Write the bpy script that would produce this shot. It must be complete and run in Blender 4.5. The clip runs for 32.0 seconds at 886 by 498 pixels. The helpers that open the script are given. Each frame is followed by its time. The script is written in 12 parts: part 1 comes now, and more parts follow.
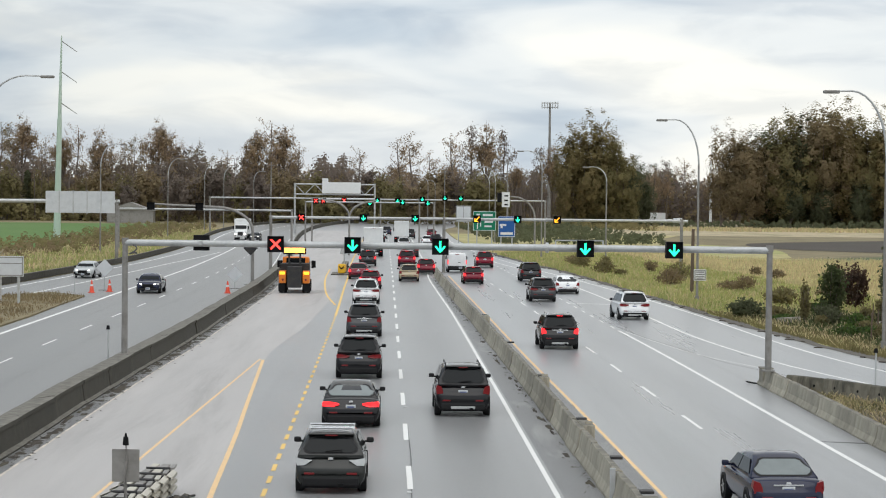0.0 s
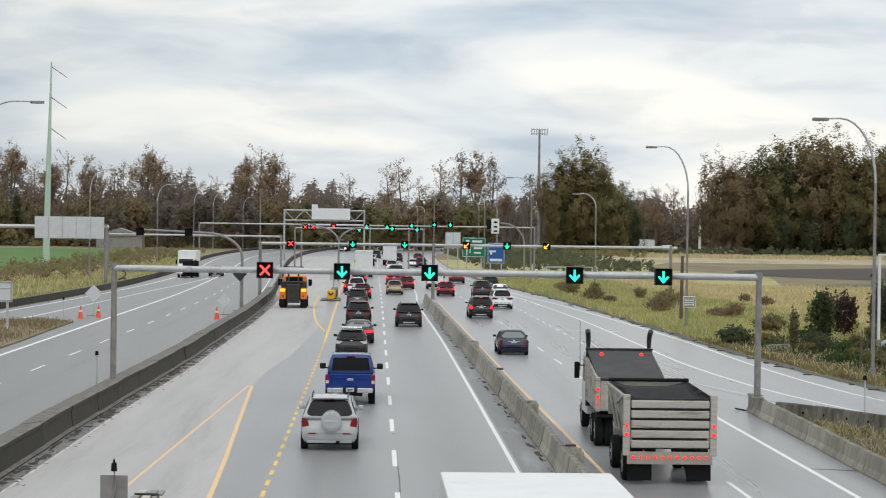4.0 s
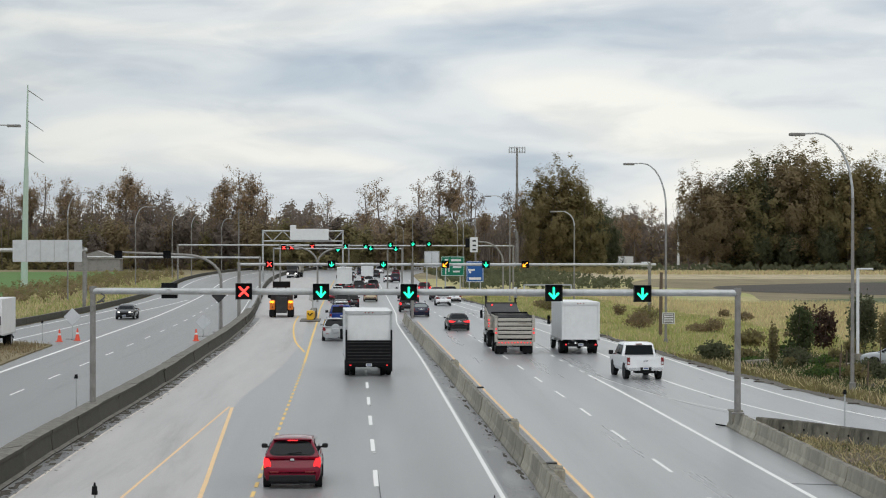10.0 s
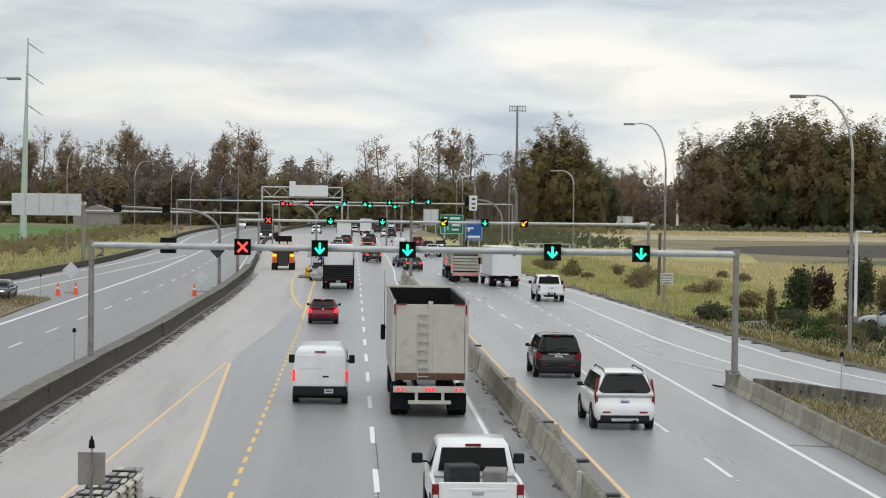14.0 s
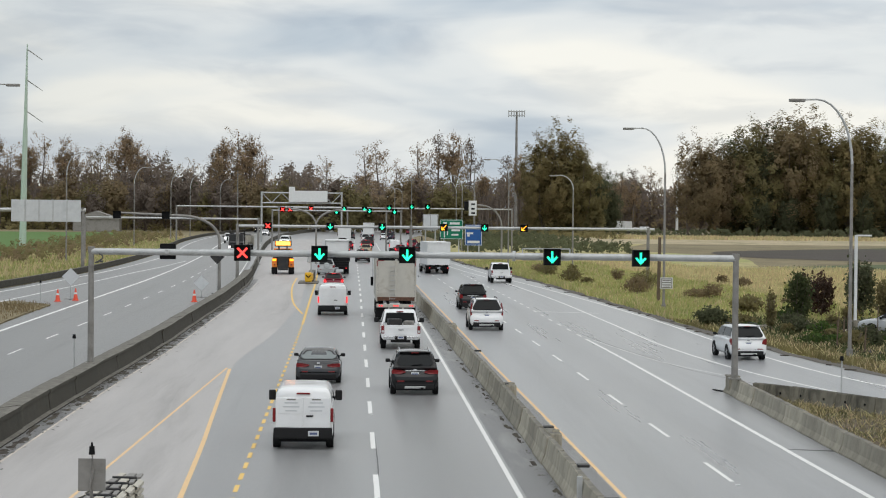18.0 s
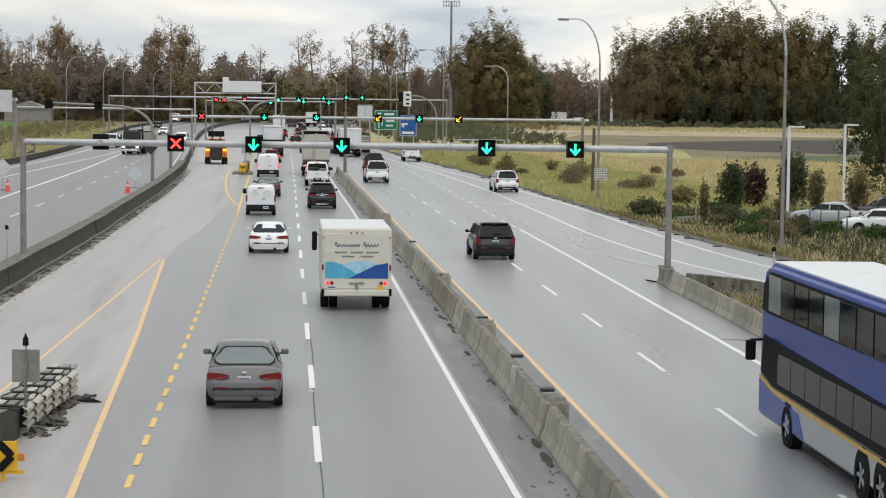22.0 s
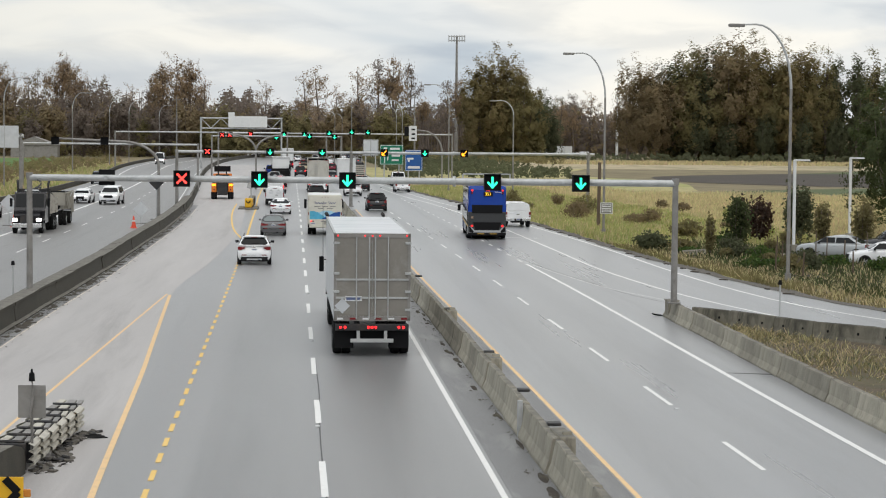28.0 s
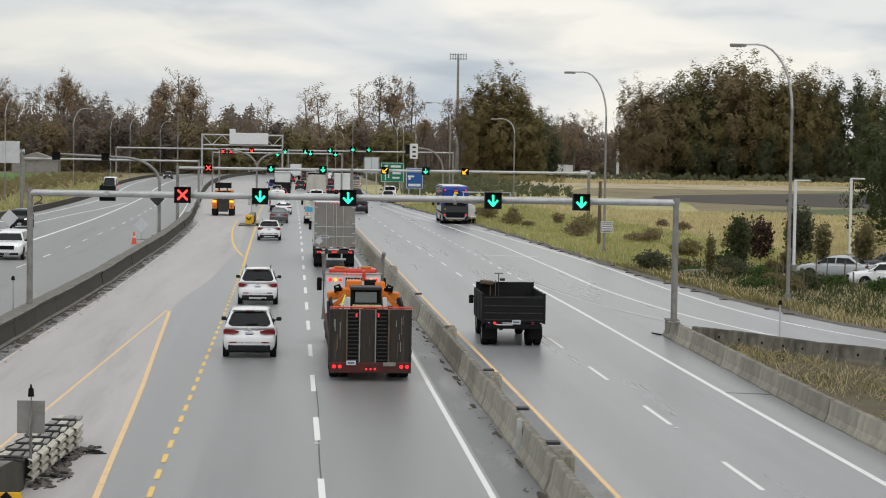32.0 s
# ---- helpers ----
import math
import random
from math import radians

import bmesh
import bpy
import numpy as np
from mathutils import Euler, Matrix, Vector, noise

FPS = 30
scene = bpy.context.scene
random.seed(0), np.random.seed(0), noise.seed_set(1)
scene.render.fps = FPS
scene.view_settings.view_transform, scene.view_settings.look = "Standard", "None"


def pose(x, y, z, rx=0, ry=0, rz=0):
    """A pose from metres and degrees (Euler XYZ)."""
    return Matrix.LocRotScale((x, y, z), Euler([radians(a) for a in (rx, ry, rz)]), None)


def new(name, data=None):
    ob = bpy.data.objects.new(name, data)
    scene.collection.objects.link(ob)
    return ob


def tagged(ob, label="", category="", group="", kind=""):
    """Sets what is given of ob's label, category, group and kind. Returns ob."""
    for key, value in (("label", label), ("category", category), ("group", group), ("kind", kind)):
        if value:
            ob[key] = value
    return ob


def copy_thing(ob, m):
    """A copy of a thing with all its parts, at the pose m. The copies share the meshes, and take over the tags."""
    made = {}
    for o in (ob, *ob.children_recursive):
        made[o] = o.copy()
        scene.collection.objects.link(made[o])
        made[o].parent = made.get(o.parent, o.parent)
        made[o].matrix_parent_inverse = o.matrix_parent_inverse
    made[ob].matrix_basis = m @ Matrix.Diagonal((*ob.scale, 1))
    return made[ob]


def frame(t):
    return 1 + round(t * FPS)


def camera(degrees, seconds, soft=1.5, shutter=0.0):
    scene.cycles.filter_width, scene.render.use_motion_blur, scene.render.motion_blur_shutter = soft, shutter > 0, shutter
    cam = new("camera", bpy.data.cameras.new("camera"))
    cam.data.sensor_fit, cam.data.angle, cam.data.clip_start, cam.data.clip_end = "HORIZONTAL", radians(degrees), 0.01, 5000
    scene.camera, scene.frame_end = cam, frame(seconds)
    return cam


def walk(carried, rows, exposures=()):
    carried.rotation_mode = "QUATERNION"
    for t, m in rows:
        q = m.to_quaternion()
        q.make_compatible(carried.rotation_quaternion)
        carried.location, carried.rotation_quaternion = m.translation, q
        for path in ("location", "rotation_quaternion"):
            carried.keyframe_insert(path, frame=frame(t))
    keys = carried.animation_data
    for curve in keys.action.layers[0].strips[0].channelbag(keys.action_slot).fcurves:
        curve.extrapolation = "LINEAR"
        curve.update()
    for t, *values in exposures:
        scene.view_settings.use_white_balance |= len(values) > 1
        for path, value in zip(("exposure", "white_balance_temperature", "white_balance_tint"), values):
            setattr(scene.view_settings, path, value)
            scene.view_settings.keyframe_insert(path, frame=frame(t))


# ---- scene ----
cam = camera(23.62, 32.0, soft=1.1)
EYE = (0.0, 0.0, 7.4)
# seconds, tilt, lean, turn of the held camera
HELD = (
    (0, 88.611, -0.598, -1.542),
    (0.5, 88.420, -0.533, -1.426),
    (1, 88.302, -0.528, -1.569),
    (1.5, 88.554, -0.550, -1.769),
    (2, 88.731, -0.597, -1.854),
    (2.5, 88.766, -0.435, -1.591),
    (3, 89.039, -0.680, -1.581),
    (3.5, 89.340, -0.724, -1.694),
    (5.5, 89.242, -0.524, -2.355),
    (6, 89.284, -0.393, -2.474),
    (6.5, 89.341, -0.320, -2.377),
    (7, 89.522, -0.308, -2.145),
    (7.5, 89.519, 0.142, -1.925),
    (8, 89.516, -0.196, -2.006),
    (8.5, 89.728, -0.511, -2.423),
    (9, 90.013, -0.442, -2.536),
    (9.5, 90.022, -0.164, -2.514),
    (10, 89.845, -0.079, -2.405),
    (10.5, 89.722, -0.205, -2.413),
    (11, 89.513, -0.393, -2.431),
    (11.5, 89.163, -0.633, -2.359),
    (12, 88.661, -0.852, -2.326),
    (12.5, 88.516, -0.897, -2.423),
    (13, 88.873, -0.840, -2.515),
    (13.5, 88.959, -0.757, -2.517),
    (14, 88.708, -0.738, -2.425),
    (14.5, 88.465, -0.619, -2.428),
    (16.5, 88.486, -0.605, -2.703),
    (17, 88.564, -0.634, -2.749),
    (17.5, 88.783, -0.698, -2.746),
    (18, 88.848, -0.563, -2.437),
    (18.5, 88.677, -0.286, -1.681),
    (19, 88.462, -0.348, -1.233),
    (19.5, 87.742, -0.530, -1.856),
    (20, 86.951, -1.011, -2.455),
    (20.5, 86.288, -0.758, -3.224),
    (21, 86.117, -0.665, -4.153),
    (21.5, 85.840, -0.213, -4.367),
    (22, 85.918, -0.678, -4.203),
    (22.5, 86.326, -1.214, -3.949),
    (23, 86.441, -0.891, -3.603),
    (23.5, 86.720, -0.846, -3.407),
    (24, 87.147, -0.630, -3.398),
    (24.5, 87.315, -0.648, -3.774),
    (25, 87.232, -0.626, -4.099),
    (25.5, 87.287, -0.699, -4.038),
    (26, 87.353, -0.708, -3.940),
    (26.5, 87.048, -0.474, -3.993),
    (28.5, 86.790, -0.538, -4.102),
    (29, 86.682, -0.593, -4.160),
    (29.5, 86.635, -0.589, -4.115),
    (30, 86.743, -0.315, -3.858),
    (30.5, 86.988, -0.648, -3.678),
    (31, 87.296, -0.987, -3.760),
    (31.5, 87.382, -1.050, -3.892),
    (32, 87.330, -0.853, -4.027),
)
walk(cam, [(t, pose(*EYE, a, b, c)) for t, a, b, c in HELD], exposures=((0, 0.26, 6440, 10), (3, 0.24, 6440, 10), (6, 0.15, 6420, 10), (9, 0.06, 6390, 10), (12.5, 0.17, 6480, 10), (17, 0.09, 6480, 10), (19, 0.09, 6480, 10), (21.5, 0.22, 6560, 11), (24, 0.08, 6570, 11), (25, 0.07, 6570, 11), (26, 0.17, 6570, 11), (29, 0.17, 6580, 11), (31, 0.12, 6600, 11), (32, 0.08, 6600, 11)))

# ---- light ----
SUN_UP, SUN_AROUND = radians(62), radians(200)
world = bpy.data.worlds.new("overcast_sky")
scene.world = world
world.use_nodes = True
wt = world.node_tree
wt.nodes.clear()


def wnode(kind, **sets):
    n = wt.nodes.new(kind)
    for k, v in sets.items():
        n.inputs[k.replace("_", " ")].default_value = v
    return n


w_out, w_bg = wnode("ShaderNodeOutputWorld"), wnode("ShaderNodeBackground", Strength=0.96)
w_sky = wt.nodes.new("ShaderNodeTexSky")
w_sky.sky_type, w_sky.sun_disc, w_sky.sun_elevation, w_sky.sun_rotation = "NISHITA", False, SUN_UP, SUN_AROUND
w_dim = wt.nodes.new("ShaderNodeVectorMath")
w_dim.operation = "SCALE"
w_dim.inputs["Scale"].default_value = 0.09
w_co = wt.nodes.new("ShaderNodeTexCoord")


def cloud_noise(scale, shift, size, detail, rough, twist):
    m = wnode("ShaderNodeMapping", Scale=scale, Location=shift)
    n = wnode("ShaderNodeTexNoise", Scale=size, Detail=detail, Roughness=rough, Distortion=twist)
    wt.links.new(w_co.outputs["Generated"], m.inputs["Vector"])
    wt.links.new(m.outputs["Vector"], n.inputs["Vector"])
    return n.outputs["Fac"]


def w_ramp(fac, *stops):
    r = wt.nodes.new("ShaderNodeValToRGB")
    r.color_ramp.interpolation = "EASE"
    while len(r.color_ramp.elements) < len(stops):
        r.color_ramp.elements.new(0.5)
    for e, (p, c) in zip(r.color_ramp.elements, stops):
        e.position, e.color = p, (*c, 1)
    wt.links.new(fac, r.inputs["Fac"])
    return r.outputs["Color"]


def w_mix(fac, a, b, how="MIX"):
    m = wt.nodes.new("ShaderNodeMix")
    m.data_type, m.blend_type = "RGBA", how
    for sock, val in ((m.inputs[0], fac), (m.inputs[6], a), (m.inputs[7], b)):
        if isinstance(val, (int, float)):
            sock.default_value = val
        elif isinstance(val, tuple):
            sock.default_value = (*val, 1)
        else:
            wt.links.new(val, sock)
    return m.outputs[2]


broad = cloud_noise((5.5, 5.5, 24), (1.3, 0.4, 0.2), 1.0, 4, 0.45, 0.4)
fine = cloud_noise((13, 13, 48), (0.2, 0.9, 3.1), 1.0, 6, 0.52, 0.5)
sheet_c = w_ramp(broad, (0.30, (0.52, 0.59, 0.66)), (0.46, (0.77, 0.795, 0.80)), (0.60, (0.93, 0.915, 0.855)))
wisps = w_ramp(fine, (0.34, (0.84, 0.86, 0.89)), (0.58, (1.05, 1.045, 1.03)))
w_side = wt.nodes.new("ShaderNodeSeparateXYZ")
wt.links.new(w_co.outputs["Generated"], w_side.inputs[0])
bank = wnode("ShaderNodeMapRange", From_Min=-0.45, From_Max=0.05)
wt.links.new(w_side.outputs["X"], bank.inputs["Value"])
bank_c = w_ramp(bank.outputs[0], (0.0, (0.52, 0.58, 0.64)), (1.0, (1, 1, 1)))
clouds = w_mix(1.0, w_mix(0.85, sheet_c, wisps, "MULTIPLY"), bank_c, "MULTIPLY")
wt.links.new(w_sky.outputs["Color"], w_dim.inputs[0])
wt.links.new(w_mix(0.90, w_dim.outputs[0], clouds), w_bg.inputs["Color"])
wt.links.new(w_bg.outputs["Background"], w_out.inputs["Surface"])
sun = new("sun", bpy.data.lights.new("sun", "SUN"))
sun.data.energy, sun.data.angle, sun.data.color = 1.2, radians(70), (1.0, 0.985, 0.96)
sun.matrix_basis = Matrix.Translation((0, 0, 60)) @ Euler((radians(90) - SUN_UP, 0, math.pi - SUN_AROUND)).to_matrix().to_4x4()

# ---- materials ----


def material(name, color, rough=0.6, metal=0.0, vary=0.18, size=3.0, bump=0.0, bsize=30.0, stretch=(1, 1, 1), stain=None, stain_size=0.4,
             stain_from=0.5, emit=0.0, spec=0.5, by_object=0.0, by_island=0.0, hue=0.0, rough_vary=0.1):
    """A worn surface: grain and stains at two scales, in the thing's own space."""
    mat = bpy.data.materials.new(name)
    mat.use_nodes = True
    t = mat.node_tree
    b = t.nodes["Principled BSDF"]
    b.inputs["Metallic"].default_value = metal
    b.inputs["Specular IOR Level"].default_value = spec

    def add(kind, **sets):
        n = t.nodes.new(kind)
        for k, v in sets.items():
            n.inputs[k.replace("_", " ")].default_value = v
        return n

    def mixed(fac, a, c, how="MIX"):
        m = t.nodes.new("ShaderNodeMix")
        m.data_type, m.blend_type = "RGBA", how
        for sock, val in ((m.inputs[0], fac), (m.inputs[6], a), (m.inputs[7], c)):
            if isinstance(val, (int, float)):
                sock.default_value = val
            elif isinstance(val, tuple):
                sock.default_value = (*val[:3], 1)
            else:
                t.links.new(val, sock)
        return m.outputs[2]

    co = t.nodes.new("ShaderNodeTexCoord")
    mp = add("ShaderNodeMapping", Scale=stretch)
    t.links.new(co.outputs["Object"], mp.inputs["Vector"])
    n1 = add("ShaderNodeTexNoise", Scale=size, Detail=6, Roughness=0.65)
    t.links.new(mp.outputs["Vector"], n1.inputs["Vector"])
    lo = tuple(max(0, c * (1 - vary)) for c in color)
    hi = tuple(min(1, c * (1 + vary)) for c in color)
    spread = add("ShaderNodeMapRange", From_Min=0.3, From_Max=0.7)
    t.links.new(n1.outputs["Fac"], spread.inputs["Value"])
    col = mixed(spread.outputs[0], lo, hi)
    if stain:
        n2 = add("ShaderNodeTexNoise", Scale=stain_size, Detail=8, Roughness=0.7, Distortion=0.6)
        t.links.new(mp.outputs["Vector"], n2.inputs["Vector"])
        r = add("ShaderNodeMapRange", From_Min=stain_from, From_Max=stain_from + 0.18)
        t.links.new(n2.outputs["Fac"], r.inputs["Value"])
        col = mixed(r.outputs[0], col, stain)
    if by_object or by_island:
        src = t.nodes.new("ShaderNodeObjectInfo" if by_object else "ShaderNodeNewGeometry")
        rnd = src.outputs["Random"] if by_object else src.outputs["Random Per Island"]
        hs = add("ShaderNodeHueSaturation")
        amount = by_object or by_island
        v = add("ShaderNodeMapRange", To_Min=1 - amount, To_Max=1 + amount)
        t.links.new(rnd, v.inputs["Value"])
        t.links.new(v.outputs[0], hs.inputs["Value"])
        if hue:
            h = add("ShaderNodeMapRange", To_Min=0.5 - hue, To_Max=0.5 + hue)
            wn = t.nodes.new("ShaderNodeTexWhiteNoise")
            wn.noise_dimensions = "1D"
            t.links.new(rnd, wn.inputs["W"])
            t.links.new(wn.outputs["Value"], h.inputs["Value"])
            t.links.new(h.outputs[0], hs.inputs["Hue"])
        t.links.new(col, hs.inputs["Color"])
        col = hs.outputs["Color"]
    t.links.new(col, b.inputs["Base Color"])
    rr = add("ShaderNodeMapRange", To_Min=max(0.02, rough - rough_vary), To_Max=min(1, rough + rough_vary))
    t.links.new(n1.outputs["Fac"], rr.inputs["Value"])
    t.links.new(rr.outputs[0], b.inputs["Roughness"])
    if bump:
        n3 = add("ShaderNodeTexNoise", Scale=bsize, Detail=4)
        t.links.new(co.outputs["Object"], n3.inputs["Vector"])
        bp = add("ShaderNodeBump", Strength=bump, Distance=0.05)
        t.links.new(n3.outputs["Fac"], bp.inputs["Height"])
        t.links.new(bp.outputs["Normal"], b.inputs["Normal"])
    if emit:
        b.inputs["Emission Color"].default_value = (*color, 1)
        b.inputs["Emission Strength"].default_value = emit
    return mat


def paint(name, color, rough=0.16, vary=0.05):
    """Car paint with a clear coat and thin road film."""
    mat = material(name, color, rough, 0.0, vary, 1.5, stain=tuple(c * 0.85 + 0.003 for c in color), stain_size=1.2, stain_from=0.62, spec=0.25, rough_vary=0.05)
    b = mat.node_tree.nodes["Principled BSDF"]
    b.inputs["Coat Weight"].default_value = 0.3
    b.inputs["Coat Roughness"].default_value = 0.05
    return mat


ASPHALT = material("asphalt", (0.272, 0.274, 0.276), 0.31, 0, 0.18, 0.8, 0.25, 60, (1, 0.012, 1), (0.242, 0.244, 0.248), 0.45, 0.50, spec=0.5)
ASPHALT_BLUE = material("smooth_bluish_asphalt", (0.290, 0.297, 0.306), 0.30, 0, 0.12, 0.7, 0.12, 60, (1, 0.03, 1), (0.245, 0.25, 0.257), 0.40, 0.48, spec=0.55)
MEADOW = material("rough_meadow", (0.40, 0.35, 0.165), 0.95, 0, 0.25, 0.35, 0.4, 6, (1, 0.4, 1), (0.26, 0.29, 0.085), 0.06, 0.47)
DRY_MEADOW = material("dry_straw_meadow", (0.42, 0.35, 0.225), 0.95, 0, 0.25, 0.3, 0.4, 6, (1, 0.4, 1), (0.20, 0.20, 0.10), 0.05, 0.49)
MULCH = material("dark_mulch", (0.055, 0.045, 0.035), 0.95, 0, 0.4, 2, 0.5, 15, stain=(0.10, 0.09, 0.06), stain_size=0.5)
GORE = material("weedy_earth", (0.11, 0.085, 0.055), 0.95, 0, 0.4, 1.2, 0.5, 12, stain=(0.085, 0.085, 0.035), stain_size=0.35, stain_from=0.48)
TARP = material("black_mesh_tarpaulin", (0.045, 0.045, 0.048), 0.75, 0, 0.25, 4, stain=(0.075, 0.073, 0.07), stain_size=1.0)
ASPHALT_OLD = material("faded_asphalt", (0.44, 0.422, 0.412), 0.55, 0, 0.10, 0.9, 0.25, 60, (1, 0.06, 1), (0.335, 0.32, 0.312), 0.35, 0.52)
SHOULDER = material("shoulder_asphalt", (0.155, 0.156, 0.158), 0.40, 0, 0.18, 2.2, 0.3, 60, (1, 0.2, 1), (0.30, 0.30, 0.295), 0.6, 0.53)
ASPHALT_LEFT = material("older_grey_asphalt", (0.215, 0.212, 0.208), 0.38, 0, 0.16, 0.7, 0.25, 60, (1, 0.02, 1), (0.17, 0.168, 0.165), 0.4, 0.50)
CRACK = material("tar_seal", (0.045, 0.045, 0.047), 0.45, 0, 0.2, 3)
WHITE_LINE = material("white_road_paint", (0.82, 0.82, 0.80), 0.6, 0, 0.08, 6, stain=(0.58, 0.58, 0.57), stain_size=1.6, stain_from=0.58)
WORN_LINE = material("half_worn_edge_paint", (0.66, 0.60, 0.52), 0.6, 0, 0.15, 5, stain=(0.40, 0.37, 0.345), stain_size=0.8, stain_from=0.46)
YELLOW_LINE = material("yellow_road_paint", (0.82, 0.55, 0.16), 0.6, 0, 0.10, 6, stain=(0.60, 0.45, 0.24), stain_size=1.2, stain_from=0.57)
OLD_YELLOW = material("faded_orange_road_paint", (0.80, 0.55, 0.28), 0.6, 0, 0.12, 6, stain=(0.62, 0.47, 0.30), stain_size=1.2, stain_from=0.55)
CONCRETE = material("stained_concrete", (0.345, 0.318, 0.255), 0.85, 0, 0.24, 2.2, 0.35, 25, (1, 1, 0.45), (0.11, 0.10, 0.08), 1.5, 0.53, by_object=0.22)
# darker, patchier concrete for the ramp barrier's blocks
CONCRETE_PATCHY = material("patchy_dark_concrete", (0.20, 0.185, 0.145), 0.88, 0, 0.35, 1.6, 0.4, 20, (1, 1, 0.5), (0.055, 0.052, 0.04), 0.9, 0.46, by_object=0.15)
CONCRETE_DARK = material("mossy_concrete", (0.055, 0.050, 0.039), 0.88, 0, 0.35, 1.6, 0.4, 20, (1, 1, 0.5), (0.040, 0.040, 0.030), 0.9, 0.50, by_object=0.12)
GALV = material("galvanised_steel", (0.50, 0.51, 0.51), 0.5, 0.35, 0.12, 3, stain=(0.36, 0.37, 0.37), stain_size=1.1)
GALV_DARK = material("weathered_steel_post", (0.27, 0.26, 0.245), 0.6, 0.2, 0.16, 3, stain=(0.18, 0.17, 0.155), stain_size=1.1)
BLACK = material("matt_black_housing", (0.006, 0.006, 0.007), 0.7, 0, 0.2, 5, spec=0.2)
DARK_STEEL = material("dark_steel", (0.028, 0.028, 0.030), 0.55, 0.2, 0.25, 5, stain=(0.06, 0.05, 0.042), stain_size=2)
RUBBER = material("tyre_rubber", (0.012, 0.012, 0.012), 0.85, 0, 0.2, 8, spec=0.2)
TRIM = material("black_plastic_trim", (0.012, 0.012, 0.013), 0.6, 0, 0.2, 5, spec=0.3)
RIM = material("alloy_rim", (0.45, 0.46, 0.47), 0.35, 0.7, 0.1, 4)
CHROME = material("chrome", (0.75, 0.76, 0.77), 0.15, 0.9, 0.05, 4)
GLASS = material("tinted_window", (0.006, 0.008, 0.009), 0.05, 0, 0.1, 2, spec=0.17, rough_vary=0.03)
# pale base colour stands for reflected sky and light through the cabin
GLASS_LIGHT = material("light_filled_window", (0.20, 0.225, 0.225), 0.06, 0, 0.08, 2.5, spec=0.45, rough_vary=0.03)
RED_LENS = material("red_lens", (0.20, 0.006, 0.009), 0.3, 0, 0.1, 6)
RED_LIT = material("lit_red_lamp", (1.0, 0.025, 0.03), 0.3, 0, 0.05, 6, emit=1.15)
AMBER_LENS = material("amber_lens", (0.6, 0.22, 0.03), 0.25, 0, 0.1, 6)
CLEAR_LENS = material("clear_lamp_lens", (0.7, 0.72, 0.73), 0.12, 0.2, 0.1, 6)
HEAD_LIT = material("lit_headlamp", (1.0, 0.97, 0.90), 0.2, 0, 0.02, 6, emit=3.0)
PLATE = material("pale_plate", (0.62, 0.64, 0.66), 0.45, 0, 0.06, 8)
PLATE_BAR = material("plate_bars", (0.10, 0.13, 0.25), 0.5, 0, 0.1, 8)
LED_RED = material("red_led", (1.0, 0.05, 0.04), 0.4, 0, 0.02, 6, emit=2.2)
LED_GREEN = material("green_led", (0.02, 1.0, 0.50), 0.4, 0, 0.02, 6, emit=1.3)
LED_AMBER = material("amber_led", (1.0, 0.40, 0.02), 0.4, 0, 0.02, 6, emit=1.8)
SIGN_BACK = material("bare_aluminium_panel", (0.62, 0.64, 0.66), 0.5, 0.2, 0.06, 2, stain=(0.54, 0.56, 0.58), stain_size=0.8)
SIGN_GREEN = material("green_sign_face", (0.0, 0.18, 0.10), 0.4, 0, 0.08, 3)
SIGN_BLUE = material("blue_sign_face", (0.01, 0.09, 0.33), 0.4, 0, 0.08, 3)
SIGN_WHITE = material("white_sign_face", (0.72, 0.73, 0.73), 0.45, 0, 0.05, 3)
SIGN_YELLOW = material("yellow_sign_face", (0.80, 0.45, 0.02), 0.4, 0, 0.06, 3)
CONE_RED = material("fluorescent_cone", (0.80, 0.10, 0.05), 0.5, 0, 0.06, 5)
DIRT = material("road_grit", (0.12, 0.11, 0.095), 0.95, 0, 0.35, 4, 0.5, 30)
SOIL = material("field_ground", (0.20, 0.165, 0.09), 0.95, 0, 0.35, 0.12, 0.3, 8, stain=(0.28, 0.235, 0.135), stain_size=0.05, stain_from=0.5)
GRASS_GREEN = material("green_crop", (0.085, 0.17, 0.035), 0.9, 0, 0.2, 0.3, 0.3, 10, stain=(0.11, 0.185, 0.05), stain_size=0.04)
GRASS_DULL = material("dull_short_grass", (0.085, 0.11, 0.042), 0.95, 0, 0.25, 0.25, 0.3, 8, stain=(0.17, 0.15, 0.07), stain_size=0.05, stain_from=0.52)
PLOUGHED = material("ploughed_earth", (0.058, 0.047, 0.037), 0.95, 0, 0.3, 0.6, 0.4, 6, (0.3, 1, 1), (0.105, 0.10, 0.055), 0.05, 0.54)
BLADE_DRY = material("dry_grass_blades", (0.60, 0.51, 0.29), 0.85, 0, 0.2, 0.15, by_island=0.2, hue=0.03)
BLADE_GREEN = material("green_grass_blades", (0.40, 0.42, 0.155), 0.85, 0, 0.25, 0.15, by_island=0.2, hue=0.03)
BARK = material("grey_brown_bark", (0.15, 0.12, 0.10), 0.9, 0, 0.3, 3, 0.4, 12)
LEAF_BROWN = material("autumn_brown_leaves", (0.275, 0.215, 0.128), 0.85, 0, 0.32, 0.33, by_island=0.06, hue=0.01, spec=0.1)
LEAF_RUST = material("rust_leaves", (0.35, 0.258, 0.165), 0.85, 0, 0.3, 0.33, by_island=0.07, hue=0.01, spec=0.1)
